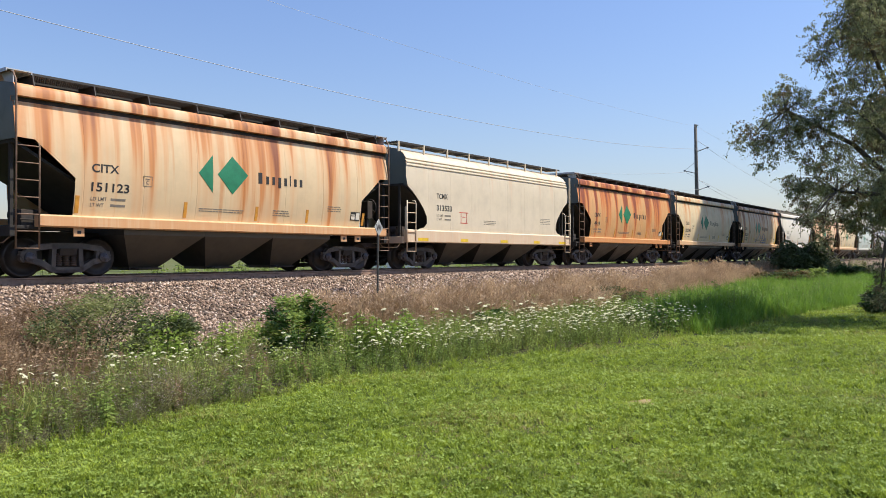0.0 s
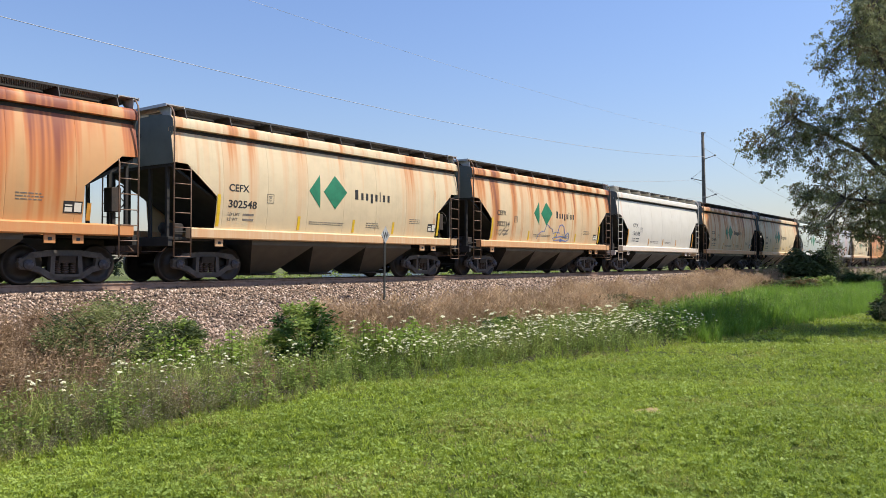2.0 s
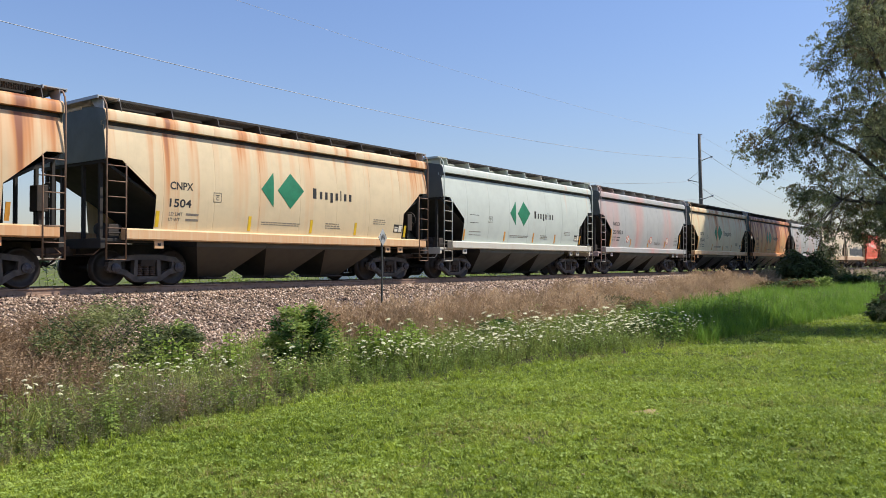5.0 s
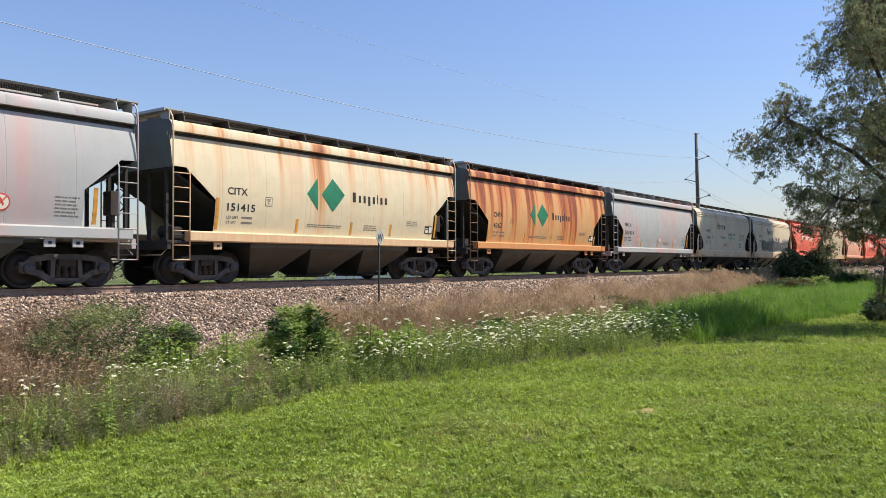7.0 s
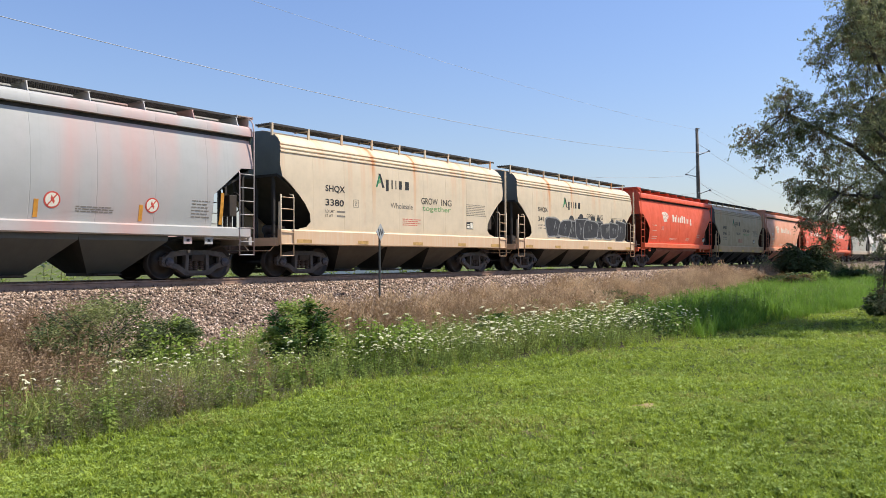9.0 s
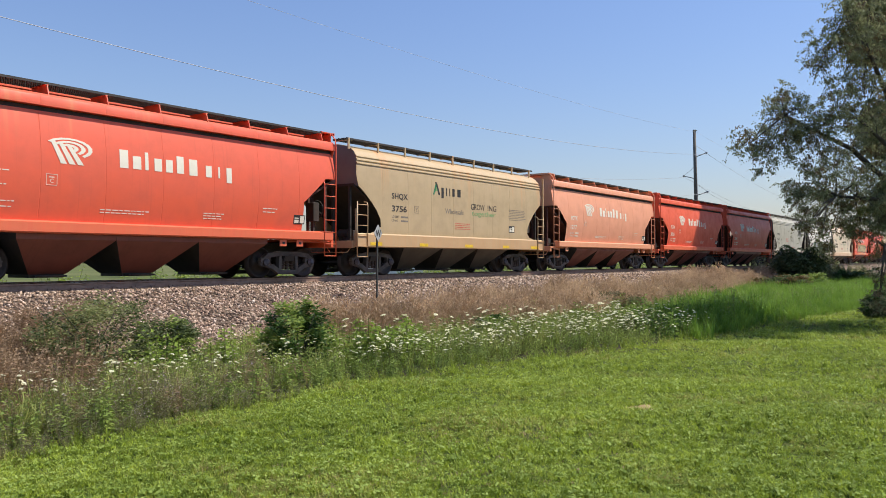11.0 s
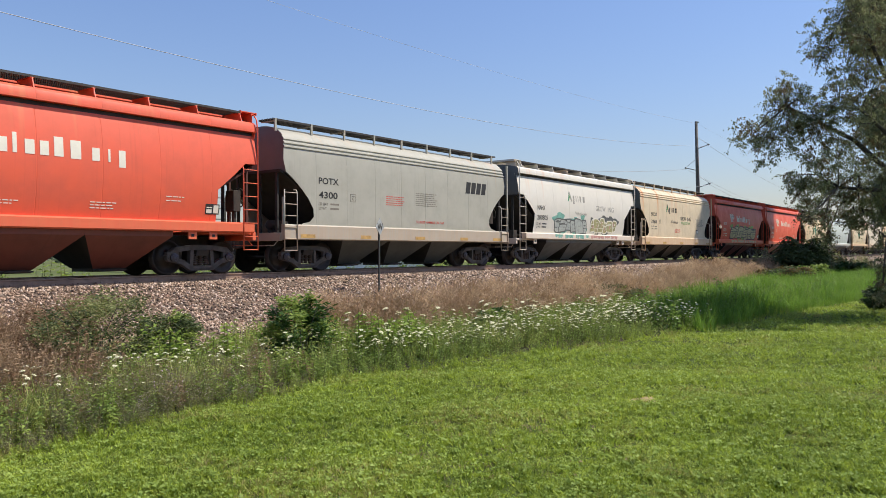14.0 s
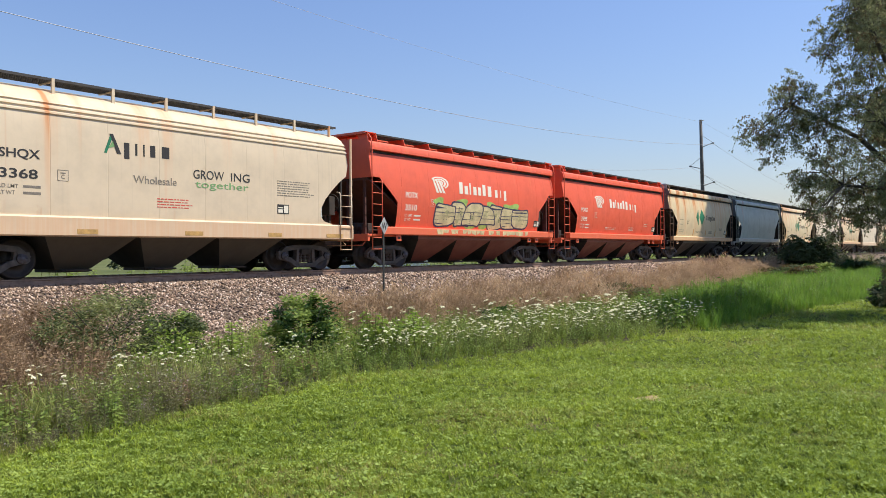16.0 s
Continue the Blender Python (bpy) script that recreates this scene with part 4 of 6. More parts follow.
def grow_marks(car, code, number, brand=True, tape=None, dx=0.0):
    if brand:
        peak(car, 4.18 + dx, 2.93, ink_black)
        block_word(car, [0.8, 0.5, 0.35, 0.8, 1.2], 4.68 + dx, 2.93, 6.05 + dx, 0.40, ink_black, (), (0,))
    word(car, "Wholesale", 4.95 + dx, 2.27, 6.16 + dx, 0.19, ink_grey)
    word(car, "GROW", 6.66 + dx, 2.50, 7.63 + dx, 0.23, ink_black)
    word(car, "ING", 7.86 + dx, 2.50, 8.50 + dx, 0.23, ink_black)
    word(car, "together", 6.72 + dx, 2.27, 8.46 + dx, 0.19, ink_lime)
    bars(car, 5.6 + dx, 6.65 + dx, 1.68, 1.95, 4, ink_red, seed=2)
    bars(car, 9.5 + dx, 10.95 + dx, 2.18, 2.66, 7, ink_grey, seed=8)
    placard(car, 9.5 + dx, 1.68)
    marks(car, code, number, None, 1.84 + dx, 2.2, 1.28)
    data_box(car, 3.1 + dx, ink_grey)
    sill_tape(car, tape or faded_tape)


def no_signs(car):
    """Round white signs with a red rim and cross."""
    for x in (3.41, 6.65, 9.15):
        ring = [(x + 0.19 * math.cos(a), 1.87 + 0.19 * math.sin(a)) for a in (2 * math.pi * k / 20 for k in range(20))]
        face = [(x + 0.155 * math.cos(a), 1.87 + 0.155 * math.sin(a)) for a in (2 * math.pi * k / 20 for k in range(20))]
        plates(car, "sign_rim", [ring], ink_red, 0.002)
        plates(car, "sign_face", [face], ink_white, 0.004)
        plates(car, "sign_cross", [[(x - 0.12, 1.75), (x - 0.09, 1.74), (x + 0.12, 1.99), (x + 0.09, 2.0)], [(x - 0.04, 1.9), (x - 0.02, 1.98), (x + 0.06, 1.84), (x + 0.04, 1.78)]], ink_red, 0.006)
    bars(car, 7.2, 8.3, 1.62, 1.78, 3, ink_grey)
    bars(car, 10.3, 10.9, 1.6, 2.1, 6, ink_grey)


def spray(car, x0, x1, z0, z1, letters, fill, edge, halo=None, seed=0, foot=None, flecks=None):
    """Graffiti: fat interlocked curved strokes with an outline and a loose halo of colour, no lettering."""
    r = random.Random(seed)
    w, h = (x1 - x0) / letters, z1 - z0

    def blob(cx, cz, rx, rz, n=20):
        ph = r.uniform(0, 6)
        return [(cx + rx * (1 + 0.2 * math.sin(3 * a + ph)) * math.cos(a), cz + rz * (1 + 0.2 * math.cos(2 * a + ph)) * math.sin(a)) for a in (2 * math.pi * i / n for i in range(n))]

    if halo:
        for k in range(14):
            plates(car, "spray_halo", [blob(x0 + (x1 - x0) * (k + r.random()) / 14, r.choice((z0 + 0.2, z1 - 0.05)) + r.uniform(-0.08, 0.12), r.uniform(0.2, 0.42), r.uniform(0.12, 0.24))], halo, r.uniform(0.002, 0.0035))
    def cushion(cx, cz, rx, rz, slant, n=26):
        out = []
        for i in range(n):
            a = 2 * math.pi * i / n
            c, q = math.cos(a), math.sin(a)
            px, pz = rx * math.copysign(abs(c) ** 0.42, c), rz * math.copysign(abs(q) ** 0.42, q) * (1 + 0.12 * math.sin(3 * a + slant * 9))
            out.append((cx + px + slant * pz, max(z0 - 0.04, cz + pz)))
        return out
    depth = 0.004
    order = list(range(letters))
    r.shuffle(order)
    for k in order:
        cx, cz = x0 + (k + 0.5) * w + r.uniform(-0.1, 0.1) * w, (z0 + z1) / 2 + r.uniform(-0.05, 0.05)
        rx, rz, slant = w * r.uniform(0.55, 0.9), h * r.uniform(0.40, 0.56), r.uniform(-0.5, 0.5)
        plates(car, "spray_outline", [cushion(cx, cz, rx, rz, slant)], edge, depth)
        plates(car, "spray_fill", [cushion(cx, cz, rx - 0.055, rz - 0.055, slant)], fill, depth + 0.0003)
        lines = []
        for _ in range(3):
            ax, az, b = cx + r.uniform(-0.35, 0.35) * rx, cz + r.uniform(-0.55, 0.1) * rz, r.uniform(-0.12, 0.12)
            lines.append([(ax, az), (ax + 0.03, az), (ax + b + 0.05, az + 0.6 * rz), (ax + b, az + 0.62 * rz)])
        plates(car, "spray_line", lines, edge, depth + 0.0006)
        if flecks:
            plates(car, "spray_fleck", [blob(cx + r.uniform(-0.4, 0.4) * rx, cz + r.uniform(-0.5, 0.5) * rz, 0.16 * rx, 0.3 * rz, 10) for _ in range(2)], flecks, depth + 0.0005)
        depth += 0.0009
    if foot:
        # the paint runs on over the side sill
        bm = bmesh.new()
        x = x0 - HL - 0.1
        while x < x1 - HL:
            w = r.uniform(0.15, 0.45)
            prism(bm, [(x, 1.366), (x + w, 1.366), (x + w * r.uniform(0.7, 1), 1.17 + r.uniform(0, 0.1)), (x + w * 0.1, 1.17 + r.uniform(0, 0.08))], -1.664, -1.652)
            x += w + (0.0 if r.random() < 0.75 else r.uniform(0.1, 0.3))
        part("spray_foot", bm, foot, car)


flat_proto = build_flat_car(cream_rusty)
round_proto = build_round_car(ivory_paint)
CARS = {}


def place_car(index, pattern, mat, label):
    """A car of the train, as a copy of a pattern (the first of each pattern is the pattern itself)."""
    proto = flat_proto if pattern == "flat" else round_proto
    if pattern not in used:
        used.add(pattern)
        car = proto
    else:
        car = copy_thing(proto, pose(0, 0, RAIL))
    pending.append((car, mat))
    if pattern == "flat":
        BOWED.add(car)
    car.matrix_basis = pose(index * PITCH + HL, 0, RAIL)
    CARS[index] = car
    tagged(car, label, "hopper car", "train of hopper cars")
    return car


used, pending, BOWED = set(), [], set()
CREAM = "cream covered hopper car with rust streaks and a green diamond emblem"
FLEET = [
    (-1, "flat", cream, CREAM), (0, "flat", cream_rusty, "cream covered hopper car streaked with orange rust, green diamond emblem"),
    (1, "round", ivory_paint, "ivory rounded covered hopper car with yellow sill tape"),
    (2, "flat", rusted, "heavily rusted orange hopper car with a green diamond emblem"),
    (3, "flat", cream, "cream hopper car with rust streaks and yellow reflector strips"),
    (4, "flat", cream_rusty, "rust-streaked cream hopper car with blue outline graffiti"),
    (5, "flat", white_paint, "clean white covered hopper car with orange reflector strips"),
    (6, "flat", cream_rusty, CREAM), (7, "flat", cream, "pale cream hopper car with a green diamond emblem"),
    (8, "flat", pale_paint, "pale grey hopper car with a green diamond emblem"),
    (9, "flat", grey_pink, "grey hopper car with pink dust stains and round signs"),
    (10, "flat", cream_clean, "pale cream hopper car with light rust and a green emblem"),
    (11, "flat", rusted, "orange-brown rusted hopper car with a green diamond emblem"),
    (12, "flat", grey_pink, "grey hopper car with pink dust stains and round signs"),
    (13, "round", tan_paint, "tan rounded hopper car with black and green lettering"),
    (14, "round", tan_paint, "tan rounded hopper car with large black graffiti"),
    (15, "flat", red_paint, "red covered hopper car with a white brand word"),
    (16, "round", tan_deep, "deep tan rounded hopper car with yellow sill tape"),
    (17, "flat", salmon_paint, "faded salmon hopper car with a white ribbon emblem"),
    (18, "flat", red_paint, "bright red hopper car with a white ribbon emblem"),
    (19, "flat", red_paint, "bright red hopper car with a white ribbon emblem"),
    (20, "round", stone_paint, "stone-grey rounded hopper car with yellow sill tape"),
    (21, "flat", white_paint, "white hopper car with green and olive graffiti"),
    (22, "round", tan_paint, "tan rounded hopper car with black and green lettering"),
    (23, "flat", red_paint, "red hopper car with sand and lime graffiti"),
    (24, "flat", red_paint, "bright red hopper car with a white ribbon emblem"),
    (25, "flat", cream, "cream hopper car with orange rust along its roof"),
    (26, "flat", pale_paint, "pale grey covered hopper car"),
    (27, "flat", cream_clean, "pale cream hopper car with a green diamond emblem"),
    (28, "round", ivory_paint, "ivory rounded covered hopper car"), (29, "flat", cream, CREAM),
    (30, "round", ivory_paint, "ivory rounded covered hopper car"), (31, "flat", cream_clean, CREAM), (32, "flat", cream, CREAM),
]
for row in FLEET:
    place_car(*row)
for one, colour in pending:
    repaint(one, colour)

C = CARS
for k, code, number in ((0, "CITX", "151123"), (2, "CNPX", "4919"), (3, "CEFX", "302548"), (4, "CEFX", "302214"), (6, "CITX", "151481"), (7, "CNPX", "1504"), (8, "", ""),
                        (10, "CITX", "151415"), (11, "CNPX", "4362"), (25, "", ""), (27, "", ""), (29, "", ""), (31, "", ""), (32, "", ""), (-1, "", "")):
    diamonds(C[k])
    marks(C[k], code, number)
    data_box(C[k], 3.05, ink_grey)
    stripes(C[k], yellow_tape if k in (3, 4, 7) else orange_tape, (1.4, 4.3, 6.65, 8.6, 11.1), k in (3, 4, 10))
marks(C[5], "CITX", "151583", ink_soft, 1.95)
data_box(C[5], 2.98, ink_grey)
stripes(C[5], orange_tape, (1.37, 4.25, 6.36, 8.45, 11.27))
bars(C[5], 4.5, 5.9, 1.6, 1.75, 2, ink_grey)
bars(C[5], 6.7, 7.7, 1.6, 1.75, 2, ink_grey)
for k, number in ((9, "201823"), (12, "201814")):
    marks(C[k], "NKLX", number, ink_soft, 1.5, 2.1, 1.25)
    stripes(C[k], orange_tape, (1.3, 3.85, 6.3, 8.85, 11.25))
    no_signs(C[k])
marks(C[1], "TCMX", "313533", None, 1.85, 2.15)
bars(C[1], 5.0, 5.9, 1.7, 1.9, 3, ink_grey)
bars(C[1], 9.6, 10.6, 1.85, 2.15, 4, ink_grey)
sill_tape(C[1], yellow_tape)
plates(C[1], "spray_line", [block(3.3, 3.9, 2.12, 2.15), block(3.35, 3.85, 1.72, 1.75), block(3.4, 3.43, 1.75, 2.12), block(3.78, 3.81, 1.75, 2.12), block(3.5, 3.7, 1.95, 1.98)], ink_red, 0.003)
for k, number in ((13, "3380"), (16, "3756"), (22, "3368")):
    grow_marks(C[k], "SHQX", number, True, yellow_tape if k == 16 else None, {13: 0.06, 16: 0.0, 22: -0.2}[k])
grow_marks(C[14], "SHQX", "3416")
spray(C[14], 2.9, 11.2, 1.45, 2.45, 9, spray_black, spray_silver, spray_black, 4)
marks(C[21], "NAHX", "200805", ink_soft, 1.56)
peak(C[21], 4.45, 2.95, ink_faint)
block_word(C[21], [0.8, 0.5, 0.35, 0.8, 1.2], 4.96, 2.95, 6.35, 0.40, ink_faint, (), (0,))
word(C[21], "Wholesale", 5.2, 2.3, 6.4, 0.18, ink_faint)
word(C[21], "GROW", 7.45, 2.60, 8.58, 0.26, ink_faint)
word(C[21], "ING", 8.85, 2.60, 9.58, 0.26, ink_faint)
spray(C[21], 3.25, 6.5, 1.45, 2.15, 6, spray_haze, spray_mist, spray_teal, 11, spray_teal)
spray(C[21], 6.95, 9.85, 1.45, 2.2, 6, spray_olive, ink_white, spray_mist, 12, spray_pink, spray_pink)
for k, code, number in ((15, "", ""), (17, "POTX", "1277"), (18, "POTX", "3926"), (19, "POTX", "2595"), (23, "POTX", "3510"), (24, "POTX", "3995")):
    ribbon_marks(C[k], 3.3, code, number)
spray(C[23], 3.6, 9.9, 1.45, 2.4, 7, spray_sand, spray_navy, spray_lime, 21, spray_sand, spray_olive)
marks(C[20], "POTX", "4300", None, 1.48, 2.25, 1.28)
plates(C[20], "emblem", [[(x, 2.84), (x + 0.28, 2.84), (x + 0.37, 3.28), (x + 0.09, 3.28)] for x in (9.37, 9.73, 10.09, 10.45)], ink_black, 0.004, "four slanted black blocks")
bars(C[20], 4.64, 5.68, 2.15, 2.5, 5, ink_red)
bars(C[20], 6.27, 7.6, 2.2, 2.7, 7, ink_grey)
word(C[20], "DO NOT HAMMER ON CAR", 6.27, 1.6, 7.95, 0.09, ink_red)
data_box(C[20], 2.9, ink_grey)
sill_tape(C[20], faded_tape)
stroke(C[4], "spray_line", [(5.0 + 0.16 * i, 1.55 + 0.35 * abs(math.sin(0.42 * i)) ** 0.5 + (0.35 if 4 < i < 9 else 0.0)) for i in range(14)], 0.03, spray_blue, 0.005)
plates(C[4], "spray_line", [[(x + 0.0, z), (x + 0.04, z), (x + 0.34, z + 0.3), (x + 0.3, z + 0.3)] for x, z in ((2.0, 1.62), (2.3, 1.6), (2.15, 1.75))], ink_black, 0.005)

# a blue outline of a dome over a lens, without a fill
dome = [(6.45, 1.60), (6.75, 1.70), (6.88, 1.95), (6.98, 2.18), (7.2, 2.25), (7.4, 2.16), (7.5, 1.92), (7.62, 1.76), (7.85, 1.9), (7.97, 1.78), (7.95, 1.58), (7.75, 1.5), (7.2, 1.55), (6.6, 1.52)]
stroke(C[4], "spray_line", dome, 0.045, spray_blue, 0.005, True)
stroke(C[4], "spray_line", [(6.7, 1.64), (7.2, 1.72), (7.8, 1.66)], 0.035, spray_blue, 0.006)
plates(C[4], "spray_line", [[(7.12, 1.47), (7.32, 1.47), (7.34, 1.56), (7.22, 1.62), (7.1, 1.56)]], spray_blue, 0.008)

# small marks on the shaded end sheets
for k, code, number in ((5, "CITX", "151583"), (4, "CEFX", "302214"), (3, "CEFX", "302548"), (11, "CNPX", "4362"), (18, "POTX", "3926"), (19, "POTX", "2595"), (13, "SHQX", "3380"), (22, "SHQX", "3368"), (1, "TCMX", "313533")):
    ink = ink_white if k in (18, 19) else ink_black
    for text, z, wide in ((code, 4.0, 0.50), (number, 3.78, 0.12 * len(number))):
        me, lo, hi = word_mesh(text, 0.12)
        me, lo, hi = word_mesh(text, 0.12, False, round(wide / (hi - lo), 3))
        if not me.materials:
            me.materials.append(ink)
        ob = part("lettering", me, None, C[k], at=pose(-HL + (0.005 if k not in (1, 13, 22) else 0.142), 0.55, z, 90, 0, -90))
        ob.material_slots[0].link = "OBJECT"
        ob.material_slots[0].material = ink
# ---- plants, built from small quads and spread by rule ----
ROLL = random.Random(77)


class Plant:
    """Gathers quads of several materials for one plant pattern."""

    def __init__(self):
        self.v, self.q, self.m = [], [], []

    def quad(self, a, b, c, d, m):
        n = len(self.v)
        self.v += [tuple(a), tuple(b), tuple(c), tuple(d)]
        self.q.append((n, n + 1, n + 2, n + 3))
        self.m.append(m)

    def leaf(self, p, way, long, wide, m, droop=0.2):
        p, way = Vector(p), Vector(way).normalized()
        side = way.cross(Vector((0, 0, 1)))
        side = side.normalized() * wide / 2 if side.length > 0.01 else Vector((wide / 2, 0, 0))
        roll = ROLL.uniform(-1.1, 1.1)
        side = side * math.cos(roll) + way.cross(side) * math.sin(roll)
        mid = p + way * long * 0.45
        tip = p + way * long - Vector((0, 0, droop * long))
        self.quad(p, mid + side, tip, mid - side, m)

    def stem(self, p0, p1, r, m):
        p0, p1 = Vector(p0), Vector(p1)
        if r < 0.0045:
            for u in (Vector((r, 0, 0)), Vector((0, r, 0))):
                self.quad(p0 - u, p0 + u, p1 + u * 0.6, p1 - u * 0.6, m)
            return
        for k in range(3):
            a, b = 2.094 * k, 2.094 * (k + 1)
            u, w = Vector((math.cos(a) * r, math.sin(a) * r, 0)), Vector((math.cos(b) * r, math.sin(b) * r, 0))
            self.quad(p0 + u, p0 + w, p1 + w * 0.6, p1 + u * 0.6, m)

    def blade(self, p, bend, high, wide, m, turn):
        """A grass blade: two quads that arch over."""
        p = Vector(p)
        s = Vector((math.cos(turn), math.sin(turn), 0)) * wide / 2
        b = Vector((-math.sin(turn), math.cos(turn), 0)) * bend
        p1, p2 = p + b * 0.3 + Vector((0, 0, high * 0.6)), p + b + Vector((0, 0, high))
        self.quad(p - s, p + s, p1 + s * 0.8, p1 - s * 0.8, m)
        self.quad(p1 - s * 0.8, p1 + s * 0.8, p2 + s * 0.1, p2 - s * 0.1, m)

    def arrays(self):
        return np.array(self.v, np.float32), np.array(self.q, np.int32), np.array(self.m, np.int32)


def spread(name, plants, xyz, sizes, mats, label, category, lean=6.0, seed=0):
    """Many copies of plant patterns, turned and scaled, joined into one object."""
    r = np.random.default_rng(seed)
    V, Q, M, n = [], [], [], 0
    pick = r.integers(0, len(plants), len(xyz))
    for k, pl in enumerate(plants):
        v, q, m = pl.arrays()
        idx = np.where(pick == k)[0]
        if not len(idx):
            continue
        a = r.uniform(0, 2 * np.pi, len(idx))
        c, s = np.cos(a)[:, None], np.sin(a)[:, None]
        z = sizes[idx][:, None]
        w = z * r.uniform(0.85, 1.2, (len(idx), 1))
        lx, ly = np.tan(np.radians(r.normal(0, lean, (2, len(idx), 1))))
        X = (v[None, :, 0] * c - v[None, :, 1] * s) * w + lx * v[None, :, 2] * z + xyz[idx][:, 0:1]
        Y = (v[None, :, 0] * s + v[None, :, 1] * c) * w + ly * v[None, :, 2] * z + xyz[idx][:, 1:2]
        Z = v[None, :, 2] * z + xyz[idx][:, 2:3]
        V.append(np.stack([X, Y, Z], -1).reshape(-1, 3))
        Q.append((q[None] + (np.arange(len(idx)) * len(v))[:, None, None] + n).reshape(-1, 4))
        M.append(np.tile(m, len(idx)))
        n += len(idx) * len(v)
    me = arrays_mesh(name, np.concatenate(V), np.concatenate(Q), mats, np.concatenate(M))
    return tagged(new(name, me), label, category, kind="stuff")


def on_ground(x, y, sink=0.01):
    return np.stack([x, y, height(x, y) - sink], 1)


R = random.Random(3)


def turf_plants():
    out = []
    for k in range(7):
        p = Plant()
        for _ in range(7):
            x, y = R.uniform(-0.035, 0.035), R.uniform(-0.035, 0.035)
            a = R.uniform(0, 6.28)
            h, w = R.uniform(0.022, 0.055), R.uniform(0.004, 0.0065)
            s = Vector((math.cos(a), math.sin(a), 0)) * w
            b = Vector((math.sin(a), -math.cos(a), 0)) * R.uniform(0.01, 0.05)
            p.quad((x - s.x, y - s.y, 0), (x + s.x, y + s.y, 0), (x + b.x + s.x * 0.2, y + b.y, h), (x + b.x - s.x * 0.2, y + b.y, h), 0)
        if k % 3 == 0:
            for _ in range(4):
                a = R.uniform(0, 6.28)
                p.leaf((R.uniform(-0.03, 0.03), R.uniform(-0.03, 0.03), R.uniform(0.02, 0.04)), (math.cos(a), math.sin(a), 0.3), 0.020, 0.014, 1, 0.1)
        out.append(p)
    return out


def zone(n, x0, x1, y0, y1, seed, test=None, near=1.0):
    r = np.random.default_rng(seed)
    x = x0 + (x1 - x0) * r.random(n) ** near
    y = y0 + (y1 - y0) * r.random(n)
    if test is not None:
        k = test(x, y, r.random(len(x)))
        x, y = x[k], y[k]
    return x, y, r


def worn_turf(x, y):
    """How worn the mown grass is: ragged spots in one tired stretch of it."""
    spots = np.sin(5.1 * x + 2.2 * np.sin(4.3 * y)) * np.sin(6.7 * y + 1.9 * np.sin(3.9 * x)) + 0.5 * np.sin(13 * x + 2 * np.sin(11 * y))
    return np.clip(np.exp(-((x - 4.7) / 1.5) ** 2 - ((y + 15.4) / 0.9) ** 2) * np.clip(0.45 + 1.2 * spots, 0, 1.3), 0, 1)


def build_lawn():
    r = np.random.default_rng(11)
    n = 270000
    d = 3.6 * (62 / 3.6) ** (r.random(n) ** 1.05)
    a = np.radians(r.uniform(-4, 78, n))
    x, y = d * np.cos(a), -19 + d * np.sin(a)
    # thinner towards the edges of the dense stretch
    fade = np.clip((d - 3.4) / 1.2, 0, 1) * np.clip(np.minimum(np.degrees(a) + 4, 78 - np.degrees(a)) / 9, 0, 1)
    keep = (np.random.default_rng(12).random(n) < fade ** 1.5) & (y < lawn_edge(x) + 0.25 + 0.2 * r.normal(size=n)) & ~(((x - 7.75) / 0.21) ** 2 + ((y + 15.8) / 0.14) ** 2 < 1)
    x, y, d = x[keep], y[keep], d[keep]
    # the lawn goes on round and behind the viewer
    m = 70000
    bx, by = r.uniform(-7, 12, m), r.uniform(-27, -12.4, m)
    bd, ba = np.hypot(bx, by + 19), np.degrees(np.arctan2(by + 19, bx))
    k = (by < lawn_edge(bx) + 0.2) & ((bd < 4.4) | (ba < 2.5) | (ba > 71.5)) & (bd > 0.4)
    x, y, d = np.concatenate([x, bx[k]]), np.concatenate([y, by[k]]), np.concatenate([d, np.maximum(bd[k], 6.0)])
    clump = 0.5 + 0.5 * np.sin(x * 3.1 + 2 * np.sin(y * 2.3)) * np.sin(y * 3.7 + 1.5 * np.sin(x * 1.9))
    fine = 0.5 + 0.5 * np.sin(x * 17 + 3 * np.sin(y * 11)) * np.sin(y * 19 + 2.5 * np.sin(x * 13))
    worn = worn_turf(x, y)
    keep = r.random(len(x)) < (0.35 + 0.65 * fine) * (1 - 0.72 * worn)
    x, y, d, clump, fine = x[keep], y[keep], d[keep], clump[keep], fine[keep]
    cell = r.random((512, 512))
    tuft = cell[np.floor(x / 0.085).astype(int) % 512, np.floor(y / 0.085).astype(int) % 512]
    size = (0.3 + 0.25 * clump + 0.35 * fine + 0.75 * tuft) * (0.85 + d * 0.035)
    spread("lawn_grass", turf_plants(), on_ground(x, y), size, [blade_lawn, leaf_lawn], "short mown green lawn with clover", "grass", 8, 1)


leaf_lawn = leafy("clover_leaves", (0.162, 0.246, 0.034), (0.459, 0.561, 0.128), 0.4, fine=6.0, own=0.7)
build_lawn()
x, y, r = zone(5200, 2.6, 7.4, -17.2, -13.4, 71)
k = r.random(len(x)) < 0.75 * worn_turf(x, y) + 0.02
spread("dead_grass", turf_plants(), on_ground(x[k], y[k]), 0.5 + 0.5 * r.random(int(k.sum())), [blade_straw, blade_straw], "dead straw-coloured blades in the worn lawn", "grass", 14, 31)


